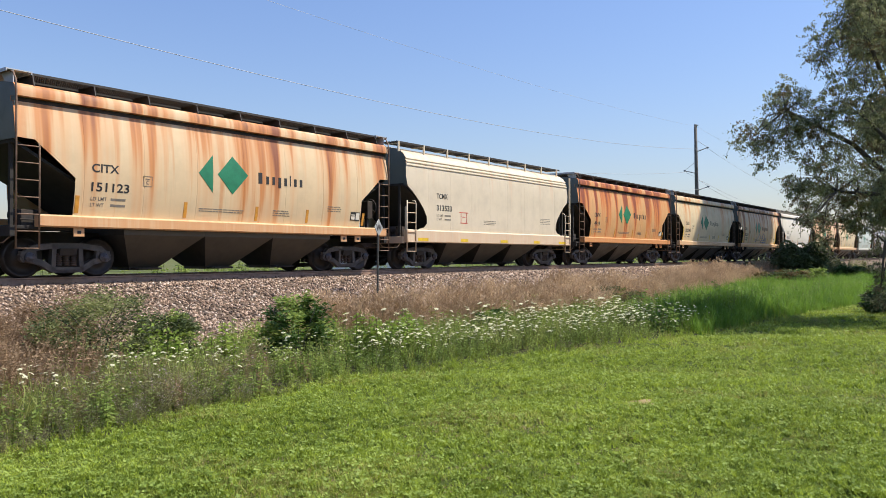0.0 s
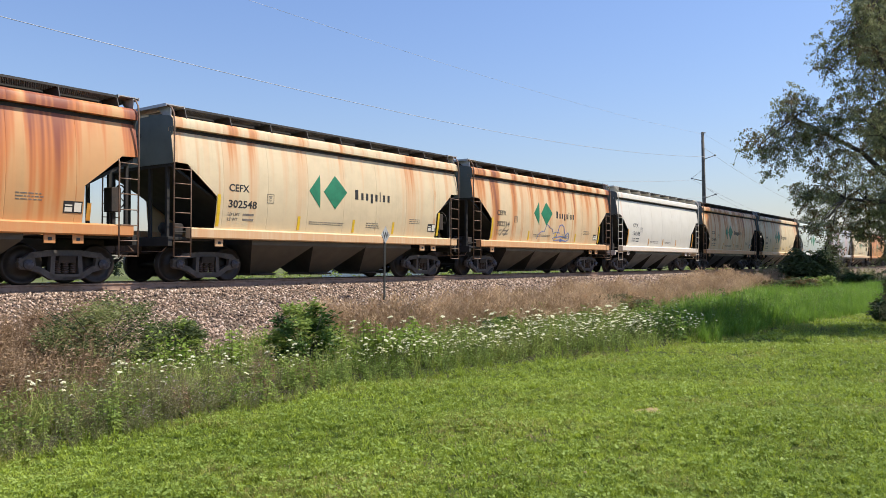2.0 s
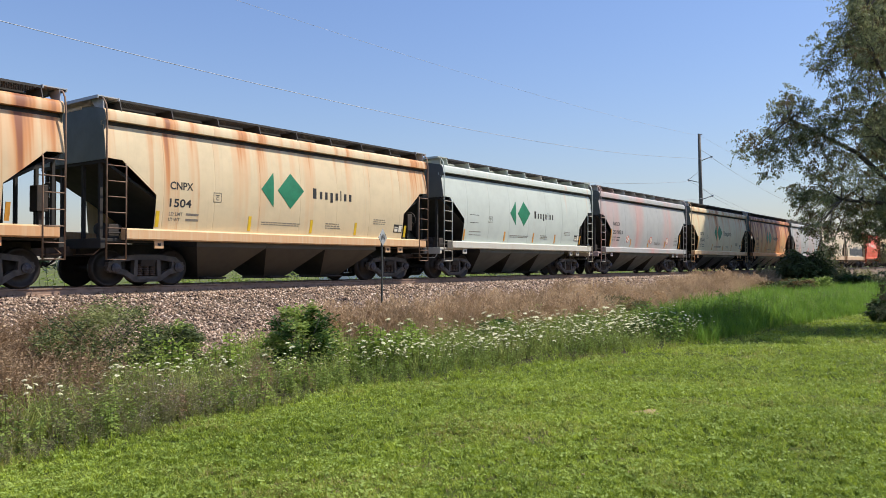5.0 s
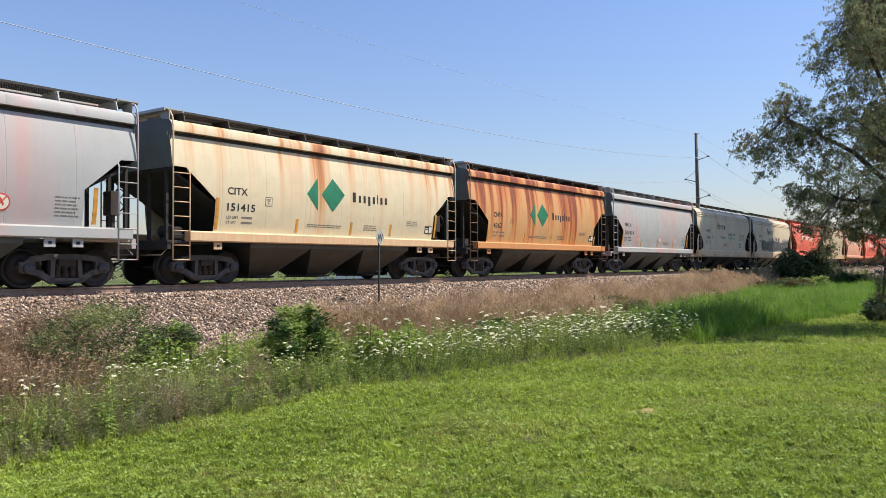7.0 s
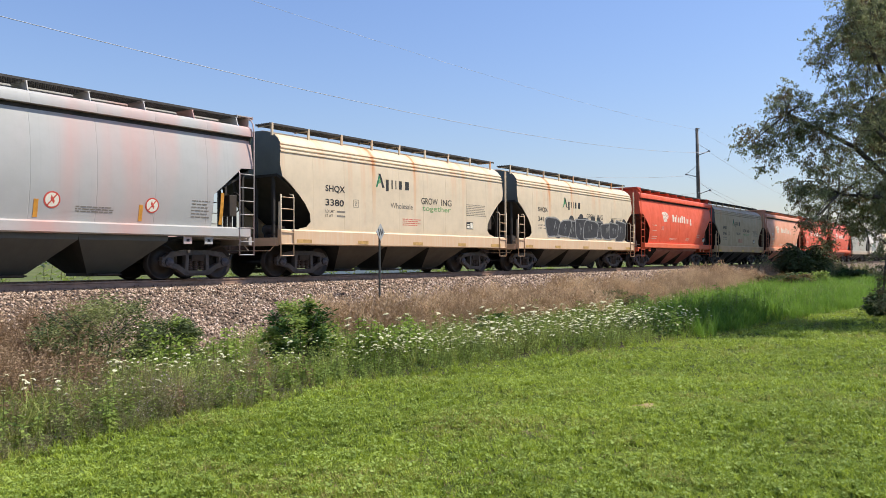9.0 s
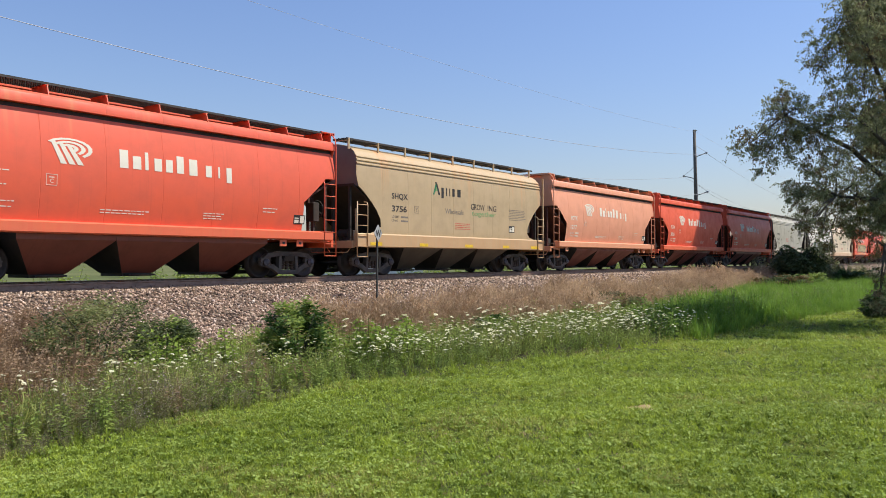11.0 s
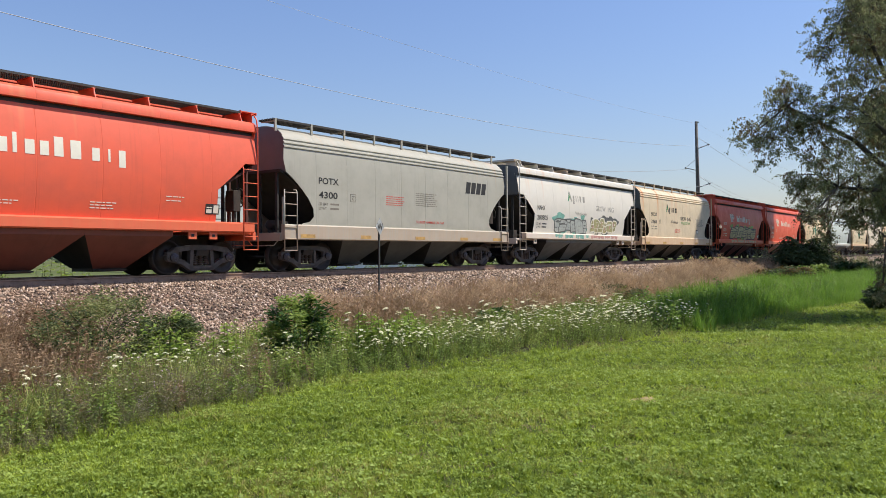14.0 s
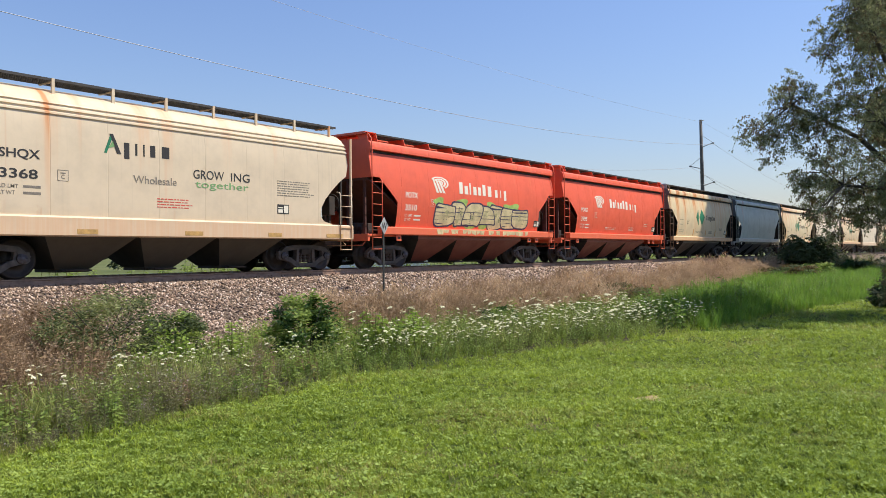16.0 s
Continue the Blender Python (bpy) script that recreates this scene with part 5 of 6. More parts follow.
def weed_plants(kind):
    out = []
    for k in range(5):
        p = Plant()
        if kind == "leafy":
            for _ in range(3):
                x, y = R.uniform(-0.12, 0.12), R.uniform(-0.12, 0.12)
                h = R.uniform(0.55, 1.0)
                tx, ty = x + R.uniform(-0.1, 0.1), y + R.uniform(-0.1, 0.1)
                p.stem((x, y, 0), (tx, ty, h), 0.007, 0)
                for j in range(17):
                    u = 0.12 + 0.88 * j / 17
                    a = 2.4 * j + R.uniform(0, 1)
                    p.leaf((x + (tx - x) * u, y + (ty - y) * u, h * u), (math.cos(a), math.sin(a), R.uniform(0.0, 0.6)), R.uniform(0.10, 0.19) * (1.15 - 0.5 * u), 0.055, 1, 0.35)
        elif kind in ("lace", "small lace"):
            for _ in range(2):
                x, y = R.uniform(-0.1, 0.1), R.uniform(-0.1, 0.1)
                h = R.uniform(0.65, 1.0)
                tx, ty = x + R.uniform(-0.12, 0.12), y + R.uniform(-0.12, 0.12)
                p.stem((x, y, 0), (tx, ty, h), 0.005, 0)
                for j in range(7):
                    u, a = R.uniform(0.05, 0.7), R.uniform(0, 6.28)
                    p.leaf((x + (tx - x) * u, y + (ty - y) * u, h * u), (math.cos(a), math.sin(a), 0.7), 0.14, 0.03, 1, 0.5)
                rad = R.uniform(0.030, 0.055) * (0.95 if kind == "small lace" else 1.0)
                nx, ny = R.uniform(-0.35, 0.35), R.uniform(-0.35, 0.35)
                for j in range(19):
                    a, d = 2.4 * j, rad * math.sqrt((j + 0.5) / 19)
                    c = Vector((tx + d * math.cos(a), ty + d * math.sin(a), h + 0.02 - 0.35 * d * d / rad + nx * d * math.cos(a) + ny * d * math.sin(a)))
                    s = rad * 0.25
                    t1, t2 = Vector((s, 0, (nx + R.uniform(-0.3, 0.3)) * s)), Vector((0, s, (ny + R.uniform(-0.3, 0.3)) * s))
                    p.quad(c - t1 - t2, c + t1 - t2, c + t1 + t2, c - t1 + t2, 2)
                for j in range(5):
                    a = 1.256 * j
                    p.stem((tx, ty, h - 0.05), (tx + rad * 0.7 * math.cos(a), ty + rad * 0.7 * math.sin(a), h), 0.002, 0)
        elif kind == "airy":                       # thin branching weeds with tiny flowers
            for _ in range(4):
                x, y = R.uniform(-0.1, 0.1), R.uniform(-0.1, 0.1)
                h = R.uniform(0.4, 0.75)
                tx, ty = x + R.uniform(-0.15, 0.15), y + R.uniform(-0.15, 0.15)
                p.stem((x, y, 0), (tx, ty, h), 0.004, 0)
                for j in range(9):
                    u, a = R.uniform(0.25, 1.0), R.uniform(0, 6.28)
                    b0 = Vector((x + (tx - x) * u, y + (ty - y) * u, h * u))
                    b1 = b0 + Vector((math.cos(a), math.sin(a), R.uniform(0.5, 1.3))) * R.uniform(0.06, 0.16)
                    p.stem(b0, b1, 0.0025, 0)
                    p.leaf(b0, (math.cos(a), math.sin(a), 0.3), 0.075, 0.022, 1, 0.3)
                    if R.random() < 0.3:
                        s = R.uniform(0.007, 0.012)
                        p.quad(b1 + Vector((-s, 0, -s)), b1 + Vector((s, 0, 0)), b1 + Vector((0, s, s)), b1 + Vector((-s, s, 0)), 2)
        elif kind == "tuft":                       # long arching grass
            for _ in range(16):
                p.blade((R.uniform(-0.1, 0.1), R.uniform(-0.1, 0.1), 0), R.uniform(0.05, 0.4), R.uniform(0.3, 0.8), R.uniform(0.010, 0.020), 0, R.uniform(0, 6.28))
        elif kind == "dry":                        # dry grass with feathery heads
            for _ in range(11):
                a, x, y = R.uniform(0, 6.28), R.uniform(-0.1, 0.1), R.uniform(-0.1, 0.1)
                h, b = R.uniform(0.35, 0.75), R.uniform(0.03, 0.22)
                p.blade((x, y, 0), b, h, 0.009, 0, a)
                tip = Vector((x - math.sin(a) * b, y + math.cos(a) * b, h))
                for _ in range(4):
                    o = Vector((R.uniform(-0.03, 0.03), R.uniform(-0.03, 0.03), R.uniform(-0.12, 0.03)))
                    p.leaf(tip + o, (R.uniform(-1, 1), R.uniform(-1, 1), 0.9), 0.085, 0.019, 1, 0.1)
        out.append(p)
    return out


def patch(x, y, f=0.9, ph=0.0):
    return 0.5 + 0.5 * np.sin(f * x + 1.7 * np.sin(f * 0.8 * y + ph) + ph) * np.cos(f * 1.3 * y + ph * 2)


def bare(x, y):
    """The gravelly gap in the weeds."""
    return ((x - 9.2) / 1.8) ** 2 + ((y + 6.6) / 1.3) ** 2 < 1


def lumps(x, y):
    """Uneven growth: humps and hollows about a metre across."""
    a = np.sin(2.1 * x + 1.9 * np.sin(1.7 * y)) * np.cos(2.6 * y + 1.3 * np.sin(1.1 * x))
    return 0.95 + 0.3 * a + 0.15 * np.sin(5.3 * x + 2 * np.sin(4.1 * y))


def rise(x, y):
    """Weeds are low by the lawn and taller towards the bank."""
    near = np.clip(0.42 + 0.42 * (y - lawn_edge(x)), 0.4, 1.0)
    return near * np.interp(y, [-13.5, -12, -10, -8.4, -6], [0.46, 0.5, 0.55, 0.6, 0.75])


leaf_olive = leafy("olive_leaves", (0.16, 0.19, 0.06), (0.36, 0.37, 0.15), 0.4)
blade_pale = leafy("pale_grass_blades", (0.26, 0.30, 0.06), (0.46, 0.47, 0.16), 0.4)
stem_grey = leafy("grey_weed_stems", (0.17, 0.17, 0.08), (0.34, 0.28, 0.15), 0.3)
# leafy weeds along the verge
x, y, r = zone(8200, 4, 36, -14.3, -6.0, 21, lambda x, y, u: (y > lawn_edge(x) + 0.1) & ~bare(x, y) & (u < 0.35 + 0.65 * patch(x, y)) & ((x > 8.2) | (x > 5.6) & (y < -7.6) & (u < 0.75)) & (y < -8.4 - 0.4 * np.sin(1.3 * x) - 0.5 * u), 1.25)
spread("leafy_weeds", weed_plants("leafy"), on_ground(x, y), rise(x, y) * lumps(x, y) * (0.5 + 0.5 * r.random(len(x))), [stem_green, leaf_weed], "dense green leafy weeds on the verge", "weeds", 7, 2)
# young bright stalks here and there, some in groups
x, y, r = zone(220, 5.5, 30, -12.6, -7.6, 32, lambda x, y, u: (y > lawn_edge(x) + 0.4))
gx = np.concatenate([c + r.normal(0, 0.16, 9) for c in (6.6, 7.2, 9.7, 8.6, 8.9, 9.15, 9.8)])
gy = np.concatenate([c + r.normal(0, 0.16, 9) for c in (-9.3, -9.9, -11.0, -10.0, -10.8, -11.1, -11.2)])
size = np.concatenate([rise(x, y) * (0.7 + 0.5 * r.random(len(x))), 0.6 + 0.3 * r.random(len(gx))])
x, y = np.concatenate([x, gx]), np.concatenate([y, gy])
spread("young_weeds", weed_plants("leafy"), on_ground(x, y), size, [stem_green, leaf_lime], "bright young weed stalks among the others", "weeds", 5, 11)
# low fringe of grass at the lawn's edge
x, y, r = zone(2300, 1, 30, -14.6, -11.0, 22, lambda x, y, u: (y > lawn_edge(x) - 0.1) & (y < lawn_edge(x) + 0.3 + 1.3 * u), 1.3)
spread("edge_grass", weed_plants("tuft"), on_ground(x, y), (0.1 + 0.25 * r.random(len(x))) * lumps(x, y), [blade_lawn], "uncut green grass at the lawn's edge", "grass", 12, 3)
# pale grass between the weeds
x, y, r = zone(2300, 2.0, 22, -12.2, -7.4, 33, lambda x, y, u: (y > lawn_edge(x) + 0.7) & (u < 0.2 + 0.8 * patch(x, y, 0.8, 3.0)) & ((x > 7) | (u < 0.9)), 1.5)
spread("pale_grass", weed_plants("tuft"), on_ground(x, y), 0.35 + 0.35 * r.random(len(x)), [blade_pale], "pale yellowish grass between the weeds", "grass", 10, 12)
# airy weeds with tiny lilac flowers in the foreground
x, y, r = zone(2500, 1.5, 6.6, -13.2, -9.6, 23, lambda x, y, u: (y > lawn_edge(x) + 0.05) & (y < lawn_edge(x) + 0.6 + 1.9 * u) & (u < 0.45 + 0.55 * patch(x, y, 1.1, 2.0)) & (u > 0.4 * (x - 4.6)))
spread("airy_weeds", weed_plants("airy"), on_ground(x, y), (0.38 + 0.34 * r.random(len(x))) * lumps(x, y) * np.clip(0.55 + 0.5 * (y - lawn_edge(x)), 0, 1), [stem_grey, leaf_olive, petal_lilac], "thin greyish weeds with tiny lilac flowers", "weeds", 9, 4)
# single green weeds and brown stalks in the foreground
x, y, r = zone(950, 2, 7.8, -12.4, -8.6, 51, lambda x, y, u: (y > lawn_edge(x) + 0.25) & (u < patch(x, y, 1.4, 4.0)))
spread("leafy_weeds", weed_plants("leafy"), on_ground(x, y), 0.26 + 0.24 * r.random(len(x)), [stem_green, leaf_weed], "low green weeds between the lilac flowers", "weeds", 9, 18)
x, y, r = zone(190, 2, 7, -12.5, -10.0, 52, lambda x, y, u: (y > lawn_edge(x) + 0.3) & (u < patch(x, y, 1.2, 1.0)))
spread("dead_weeds", weed_plants("airy"), on_ground(x, y), 0.45 + 0.4 * r.random(len(x)), [blade_brown, blade_brown, blade_dry], "brown stalks between the lilac flowers", "weeds", 9, 19)
# brown dead weeds at the foot of the bank
x, y, r = zone(2500, 2, 10, -11.0, -4.8, 24, lambda x, y, u: (y + 19 > 1.85 * x + 2.4 * (u - 0.5)) & ~bare(x, y) & (y > lawn_edge(x) + 1.0))
spread("dead_weeds", weed_plants("airy"), on_ground(x, y), (0.65 + 0.4 * r.random(len(x))) * lumps(x, y), [blade_brown, blade_brown, blade_dry], "brown dead weeds beside the gravel bank", "weeds", 9, 5)


def in_clumps(n, per, x0, x1, y0, y1, seed, test, near=1.0):
    """Rounded clumps: their plants and how tall each one is, tallest in the middle."""
    cx, cy, r = zone(n, x0, x1, y0, y1, seed, test, near)
    wide = r.uniform(0.4, 1.0, len(cx)) * (1 + cx * 0.008)
    d, a = np.sqrt(r.random((len(cx), per))), r.uniform(0, 6.283, (len(cx), per))
    x = (cx[:, None] + wide[:, None] * d * np.cos(a) * 1.25).ravel()
    y = (cy[:, None] + wide[:, None] * d * np.sin(a)).ravel()
    h = ((1 - 0.6 * d ** 2) * (0.6 + 0.7 * r.random(len(cx)))[:, None] * r.uniform(0.85, 1.1, d.shape)).ravel()
    return x, y, h


def bank_strip(x, y):
    hollow = ((x - 23.4) / 1.7) ** 2 + ((y + 8.3) / 0.8) ** 2 < 1
    return ~bare(x, y) & ~hollow & (y > -9.5 + 0.115 * (x - 19) * (x > 19)) & (y < np.interp(x, [10, 15, 22, 40, 60], [-6.6, -6.1, -5.8, -5.0, -4.2])) & (x > 11 + 2 * np.sin(3 * y))


# dry grass on the bank, thin between and in fluffy clumps
x, y, r = zone(2900, 8.8, 64, -9.2, -2.6, 25, lambda x, y, u: (u < np.clip(0.25 + 1.0 * patch(x, y, 0.8, 1.0), 0, 1) * np.clip((x - 8.0) / 4, 0, 1)) & bank_strip(x, y), 1.35)
spread("dry_grass", weed_plants("dry"), on_ground(x, y), 0.4 + 0.35 * r.random(len(x)), [blade_dry, blade_dry], "thin dry tan grass on the gravel bank", "grass", 8, 6)
x, y, h = in_clumps(520, 58, 10.5, 62, -9.0, -4.2, 41, lambda x, y, u: bank_strip(x, y) & (u < 0.25 + 0.75 * patch(x, y, 0.5, 1.0)), 1.15)
spread("dry_grass", weed_plants("dry"), on_ground(x, y), 1.15 * h * (1 + 0.006 * np.maximum(x - 20, 0)), [blade_dry, blade_dry], "fluffy clumps of dry tan grass on the gravel bank", "grass", 9, 16)
leaf_fresh = leafy("fresh_weed_leaves", (0.10, 0.19, 0.03), (0.28, 0.41, 0.08), 0.45, fine=1.6, own=0.5)
# tall green grass towards the trees
x, y, r = zone(13500, 14.6, 64, -16.6, -6.4, 26, lambda x, y, u: (y > lawn_edge(x) - 0.05 + 0.35 * u) & (y < -12.0 + 0.19 * (x - 19) + 0.6 * u) & (x > 15.5 + 0.9 * (y + 13.5) + u), 1.5)
spread("tall_grass", weed_plants("tuft"), on_ground(x, y), (0.5 + 0.36 * r.random(len(x))) * (0.2 + 0.8 * lumps(0.55 * x, 0.8 * y)) * np.interp(x, [16, 20, 26, 34], [1.25, 1.2, 1.1, 1.0]) * np.clip(0.62 + 0.55 * (y - lawn_edge(x)), 0.5, 1), [blade_tall], "tall bright green grass beside the lawn", "grass", 7, 7)
# more leafy growth among the tall grass
x, y, r = zone(3600, 15, 60, -16.2, -6.4, 36, lambda x, y, u: (y > lawn_edge(x) + 0.4) & (y < -11.8 + 0.19 * (x - 19) + 0.6 * u) & (u < patch(x, y, 0.5, 2.0)), 1.5)
spread("leafy_weeds", weed_plants("leafy"), on_ground(x, y), (0.36 + 0.3 * r.random(len(x))) * (0.2 + 0.8 * lumps(0.55 * x, 0.8 * y)) * np.interp(x, [16, 26, 34], [1.3, 1.15, 1.0]), [stem_green, leaf_fresh], "leafy weeds in the tall grass", "weeds", 7, 13)
# olive brush behind the shrub
x, y, h = in_clumps(46, 16, 57, 84, -9.4, -3.6, 43, lambda x, y, u: y > -10.6 + 0.1 * (x - 57))
spread("dead_weeds", weed_plants("leafy"), on_ground(x, y), 1.5 * h, [blade_brown, leaf_olive], "tall olive and brown brush beside the bank", "weeds", 8, 17)
# the verge goes on up the line
x, y, r = zone(1500, -9, 2.2, -12.4, -5.6, 61)
spread("dead_weeds", weed_plants("airy"), on_ground(x, y), (0.5 + 0.4 * r.random(len(x))) * lumps(x, y), [blade_brown, blade_brown, blade_dry], "brown dead weeds along the verge", "weeds", 9, 20)
x, y, r = zone(700, -9, 2.2, -12.4, -7.0, 62)
spread("leafy_weeds", weed_plants("leafy"), on_ground(x, y), 0.35 + 0.35 * r.random(len(x)), [stem_green, leaf_weed], "low green weeds along the verge", "weeds", 9, 21)
# brush on the far side of the track
x, y, r = zone(1500, 4, 90, 6.2, 11, 37, lambda x, y, u: u < 0.8 * patch(x, y, 0.3, 1.0) ** 2, 1.2)
spread("leafy_weeds", weed_plants("leafy"), on_ground(x, y), 1.0 + 0.9 * r.random(len(x)), [stem_green, leaf_weed], "tall weeds on the far side of the track", "weeds", 7, 14)
# white umbels
x, y, r = zone(7600, 8.6, 36, -13.8, -8.2, 27, lambda x, y, u: (y > lawn_edge(x) + 0.3) & (y < lawn_edge(x) + 3.1) & (u < (0.14 + 0.42 * patch(x, y, 1.7, 0.6) ** 2) * np.clip(1.25 - 0.3 * (y - lawn_edge(x)), 0.2, 1) * np.clip((x - 7.6) / 1.5, 0.05, 1) + 0.02) & (x < 16.4 + 1.2 * (y + 13.0) + np.sin(5 * y)), 1.0)
spread("wild_carrots", weed_plants("lace"), on_ground(x, y), (0.30 + 0.62 * rise(x, y)) * (0.75 + 0.5 * r.random(len(x))), [stem_green, leaf_weed, petal_white], "white wild carrot umbels among green weeds", "wildflowers", 13, 8)
x, y, r = zone(2900, 7.1, 16, -13.6, -10.6, 29, lambda x, y, u: (y > lawn_edge(x) + 0.22) & (y < lawn_edge(x) + 1.7) & (u < 0.07 + 0.85 * patch(x, y, 2.3, 1.6) ** 2.5))
spread("wild_carrots", weed_plants("lace"), on_ground(x, y), 0.32 + 0.30 * r.random(len(x)), [stem_green, leaf_weed, petal_white], "white wild carrot umbels beside the lawn", "wildflowers", 12, 10)
x, y, r = zone(130, 3.0, 7.0, -12.0, -9.8, 28, lambda x, y, u: y > lawn_edge(x) + 0.35)
spread("wild_carrots", weed_plants("small lace"), on_ground(x, y), 0.36 + 0.24 * r.random(len(x)), [stem_green, leaf_weed, petal_white], "scattered white wild carrot umbels in brown weeds", "wildflowers", 12, 9)


# ---- shrubs and trees ----
def leaf_cloud(p, centre, rad, n, long, wide, m, rnd, hang=0.3, hollow=0.55):
    """Leaves in an uneven shell round a centre."""
    for _ in range(n):
        d = Vector((rnd.gauss(0, 1), rnd.gauss(0, 1), rnd.gauss(0, 1))).normalized()
        k = hollow + (1 - hollow) * rnd.random()
        c = Vector(centre) + Vector((d.x * rad[0], d.y * rad[1], d.z * rad[2])) * k
        a = rnd.uniform(0, 6.28)
        p.leaf(c, (math.cos(a), math.sin(a), rnd.uniform(-0.6, 0.6) - hang), long * rnd.uniform(0.7, 1.3), wide * rnd.uniform(0.7, 1.2), m, hang)


def plant_part(name, p, mats, parent, label=""):
    v, q, m = p.arrays()
    return part(name, arrays_mesh(name, v, q, mats, m), None, parent, label)


def build_bush(x, y, wide, high, seed, label, mats, long=0.075, bright=0.28, clumps=44):
    rnd = random.Random(seed)
    z = float(height(x, y))
    bush = tagged(new("bush"), label, "bush")
    bush.matrix_basis = pose(x, y, z)
    for k in range(7):
        a = 0.9 * k
        bm = bmesh.new()
        tube(bm, [(0.06 * math.cos(a), 0.06 * math.sin(a), -0.05), (0.16 * math.cos(a), 0.16 * math.sin(a), high * 0.4), (wide * 0.35 * math.cos(a), wide * 0.35 * math.sin(a), high * 0.75)], [0.010, 0.007, 0.004], 5)
        part("stem", bm, bark, bush)
    p = Plant()
    for k in range(clumps):
        a, t = rnd.uniform(0, 6.28), rnd.random()
        d = wide / 2 * 0.85 * math.sqrt(rnd.random())
        c = (d * math.cos(a), d * math.sin(a), high * (0.12 + 0.78 * t * (1 - 0.5 * (d / wide * 2) ** 2)))
        # the second leaf colour gets likelier towards the top
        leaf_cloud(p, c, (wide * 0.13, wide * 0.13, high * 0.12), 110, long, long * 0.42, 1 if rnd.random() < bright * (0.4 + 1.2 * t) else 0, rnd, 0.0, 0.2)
    plant_part("crown", p, mats, bush)


leaf_rusty = leafy("reddish_brush_leaves", (0.10, 0.07, 0.03), (0.24, 0.17, 0.07), 0.35)
leaf_dusk = leafy("dark_olive_leaves", (0.051, 0.081, 0.025), (0.145, 0.17, 0.064), 0.35)
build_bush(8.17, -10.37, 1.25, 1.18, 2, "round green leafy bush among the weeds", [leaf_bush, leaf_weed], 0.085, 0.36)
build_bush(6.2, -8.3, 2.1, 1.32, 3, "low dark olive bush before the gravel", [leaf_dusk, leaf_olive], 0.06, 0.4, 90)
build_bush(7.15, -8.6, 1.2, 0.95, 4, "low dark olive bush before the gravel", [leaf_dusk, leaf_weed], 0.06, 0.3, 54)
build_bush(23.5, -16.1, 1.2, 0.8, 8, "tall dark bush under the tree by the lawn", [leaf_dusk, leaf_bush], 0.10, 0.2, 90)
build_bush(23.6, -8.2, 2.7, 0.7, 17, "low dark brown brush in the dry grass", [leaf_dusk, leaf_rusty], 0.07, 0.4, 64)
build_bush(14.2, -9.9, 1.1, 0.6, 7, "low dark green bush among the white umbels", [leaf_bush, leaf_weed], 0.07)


def build_shrub(x, y, wide, high, seed, label):
    """A spreading shrub with arching fronds."""
    rnd = random.Random(seed)
    z = float(height(x, y))
    shrub = tagged(new("shrub"), label, "shrub")
    shrub.matrix_basis = pose(x, y, z)
    bm = bmesh.new()
    for k in range(8):
        a = 0.8 * k
        tube(bm, [(0.1 * math.cos(a), 0.1 * math.sin(a), -0.1), (wide * 0.12 * math.cos(a), wide * 0.12 * math.sin(a), high * 0.5), (wide * 0.3 * math.cos(a), wide * 0.3 * math.sin(a), high * 0.85)], [0.05, 0.035, 0.015], 6)
    part("stems", bm, bark, shrub)
    p = Plant()
    for k in range(330):
        a, u = rnd.uniform(0, 6.28), rnd.random()
        d0 = wide * 0.30 * math.sqrt(rnd.random()) * math.sqrt(1.05 - 0.75 * u * u)
        base = Vector((d0 * math.cos(a), d0 * math.sin(a), high * (0.1 + 0.72 * u + 0.1 * math.sin(3 * a))))
        turn = a + rnd.uniform(-0.9, 0.9)
        out = Vector((math.cos(turn), math.sin(turn), 0))
        ln, up = wide * rnd.uniform(0.13, 0.26), rnd.uniform(0.3, 1.1)
        for j in range(12):
            t = j / 11
            c = base + out * ln * t + Vector((0, 0, ln * (up * t - 0.85 * t * t)))
            for s in (-1, 1):
                w = Vector((-out.y, out.x, rnd.uniform(-0.5, 0.1))) * s + out * 0.6
                p.leaf(c, w, 0.25 * (1.1 - 0.4 * t), 0.075, 0, 0.3)
    plant_part("crown", p, [leaf_dusk], shrub)


build_shrub(56.0, -7.0, 4.3, 2.75, 5, "dark spreading shrub with long compound leaves")
build_bush(46.6, -8.2, 3.2, 1.05, 6, "low brownish brush at the end of the dry grass", [leaf_dusk, leaf_rusty], 0.16, 0.35, 60)
build_bush(48.6, -9.2, 2.2, 1.15, 16, "low pale green bush before the spreading shrub", [leaf_bush, leaf_weed], 0.16, 0.6, 40)
build_bush(59.5, -9.2, 2.6, 1.1, 9, "low dark bush beside the spreading shrub", [leaf_dusk, leaf_bush], 0.22, 0.3, 50)


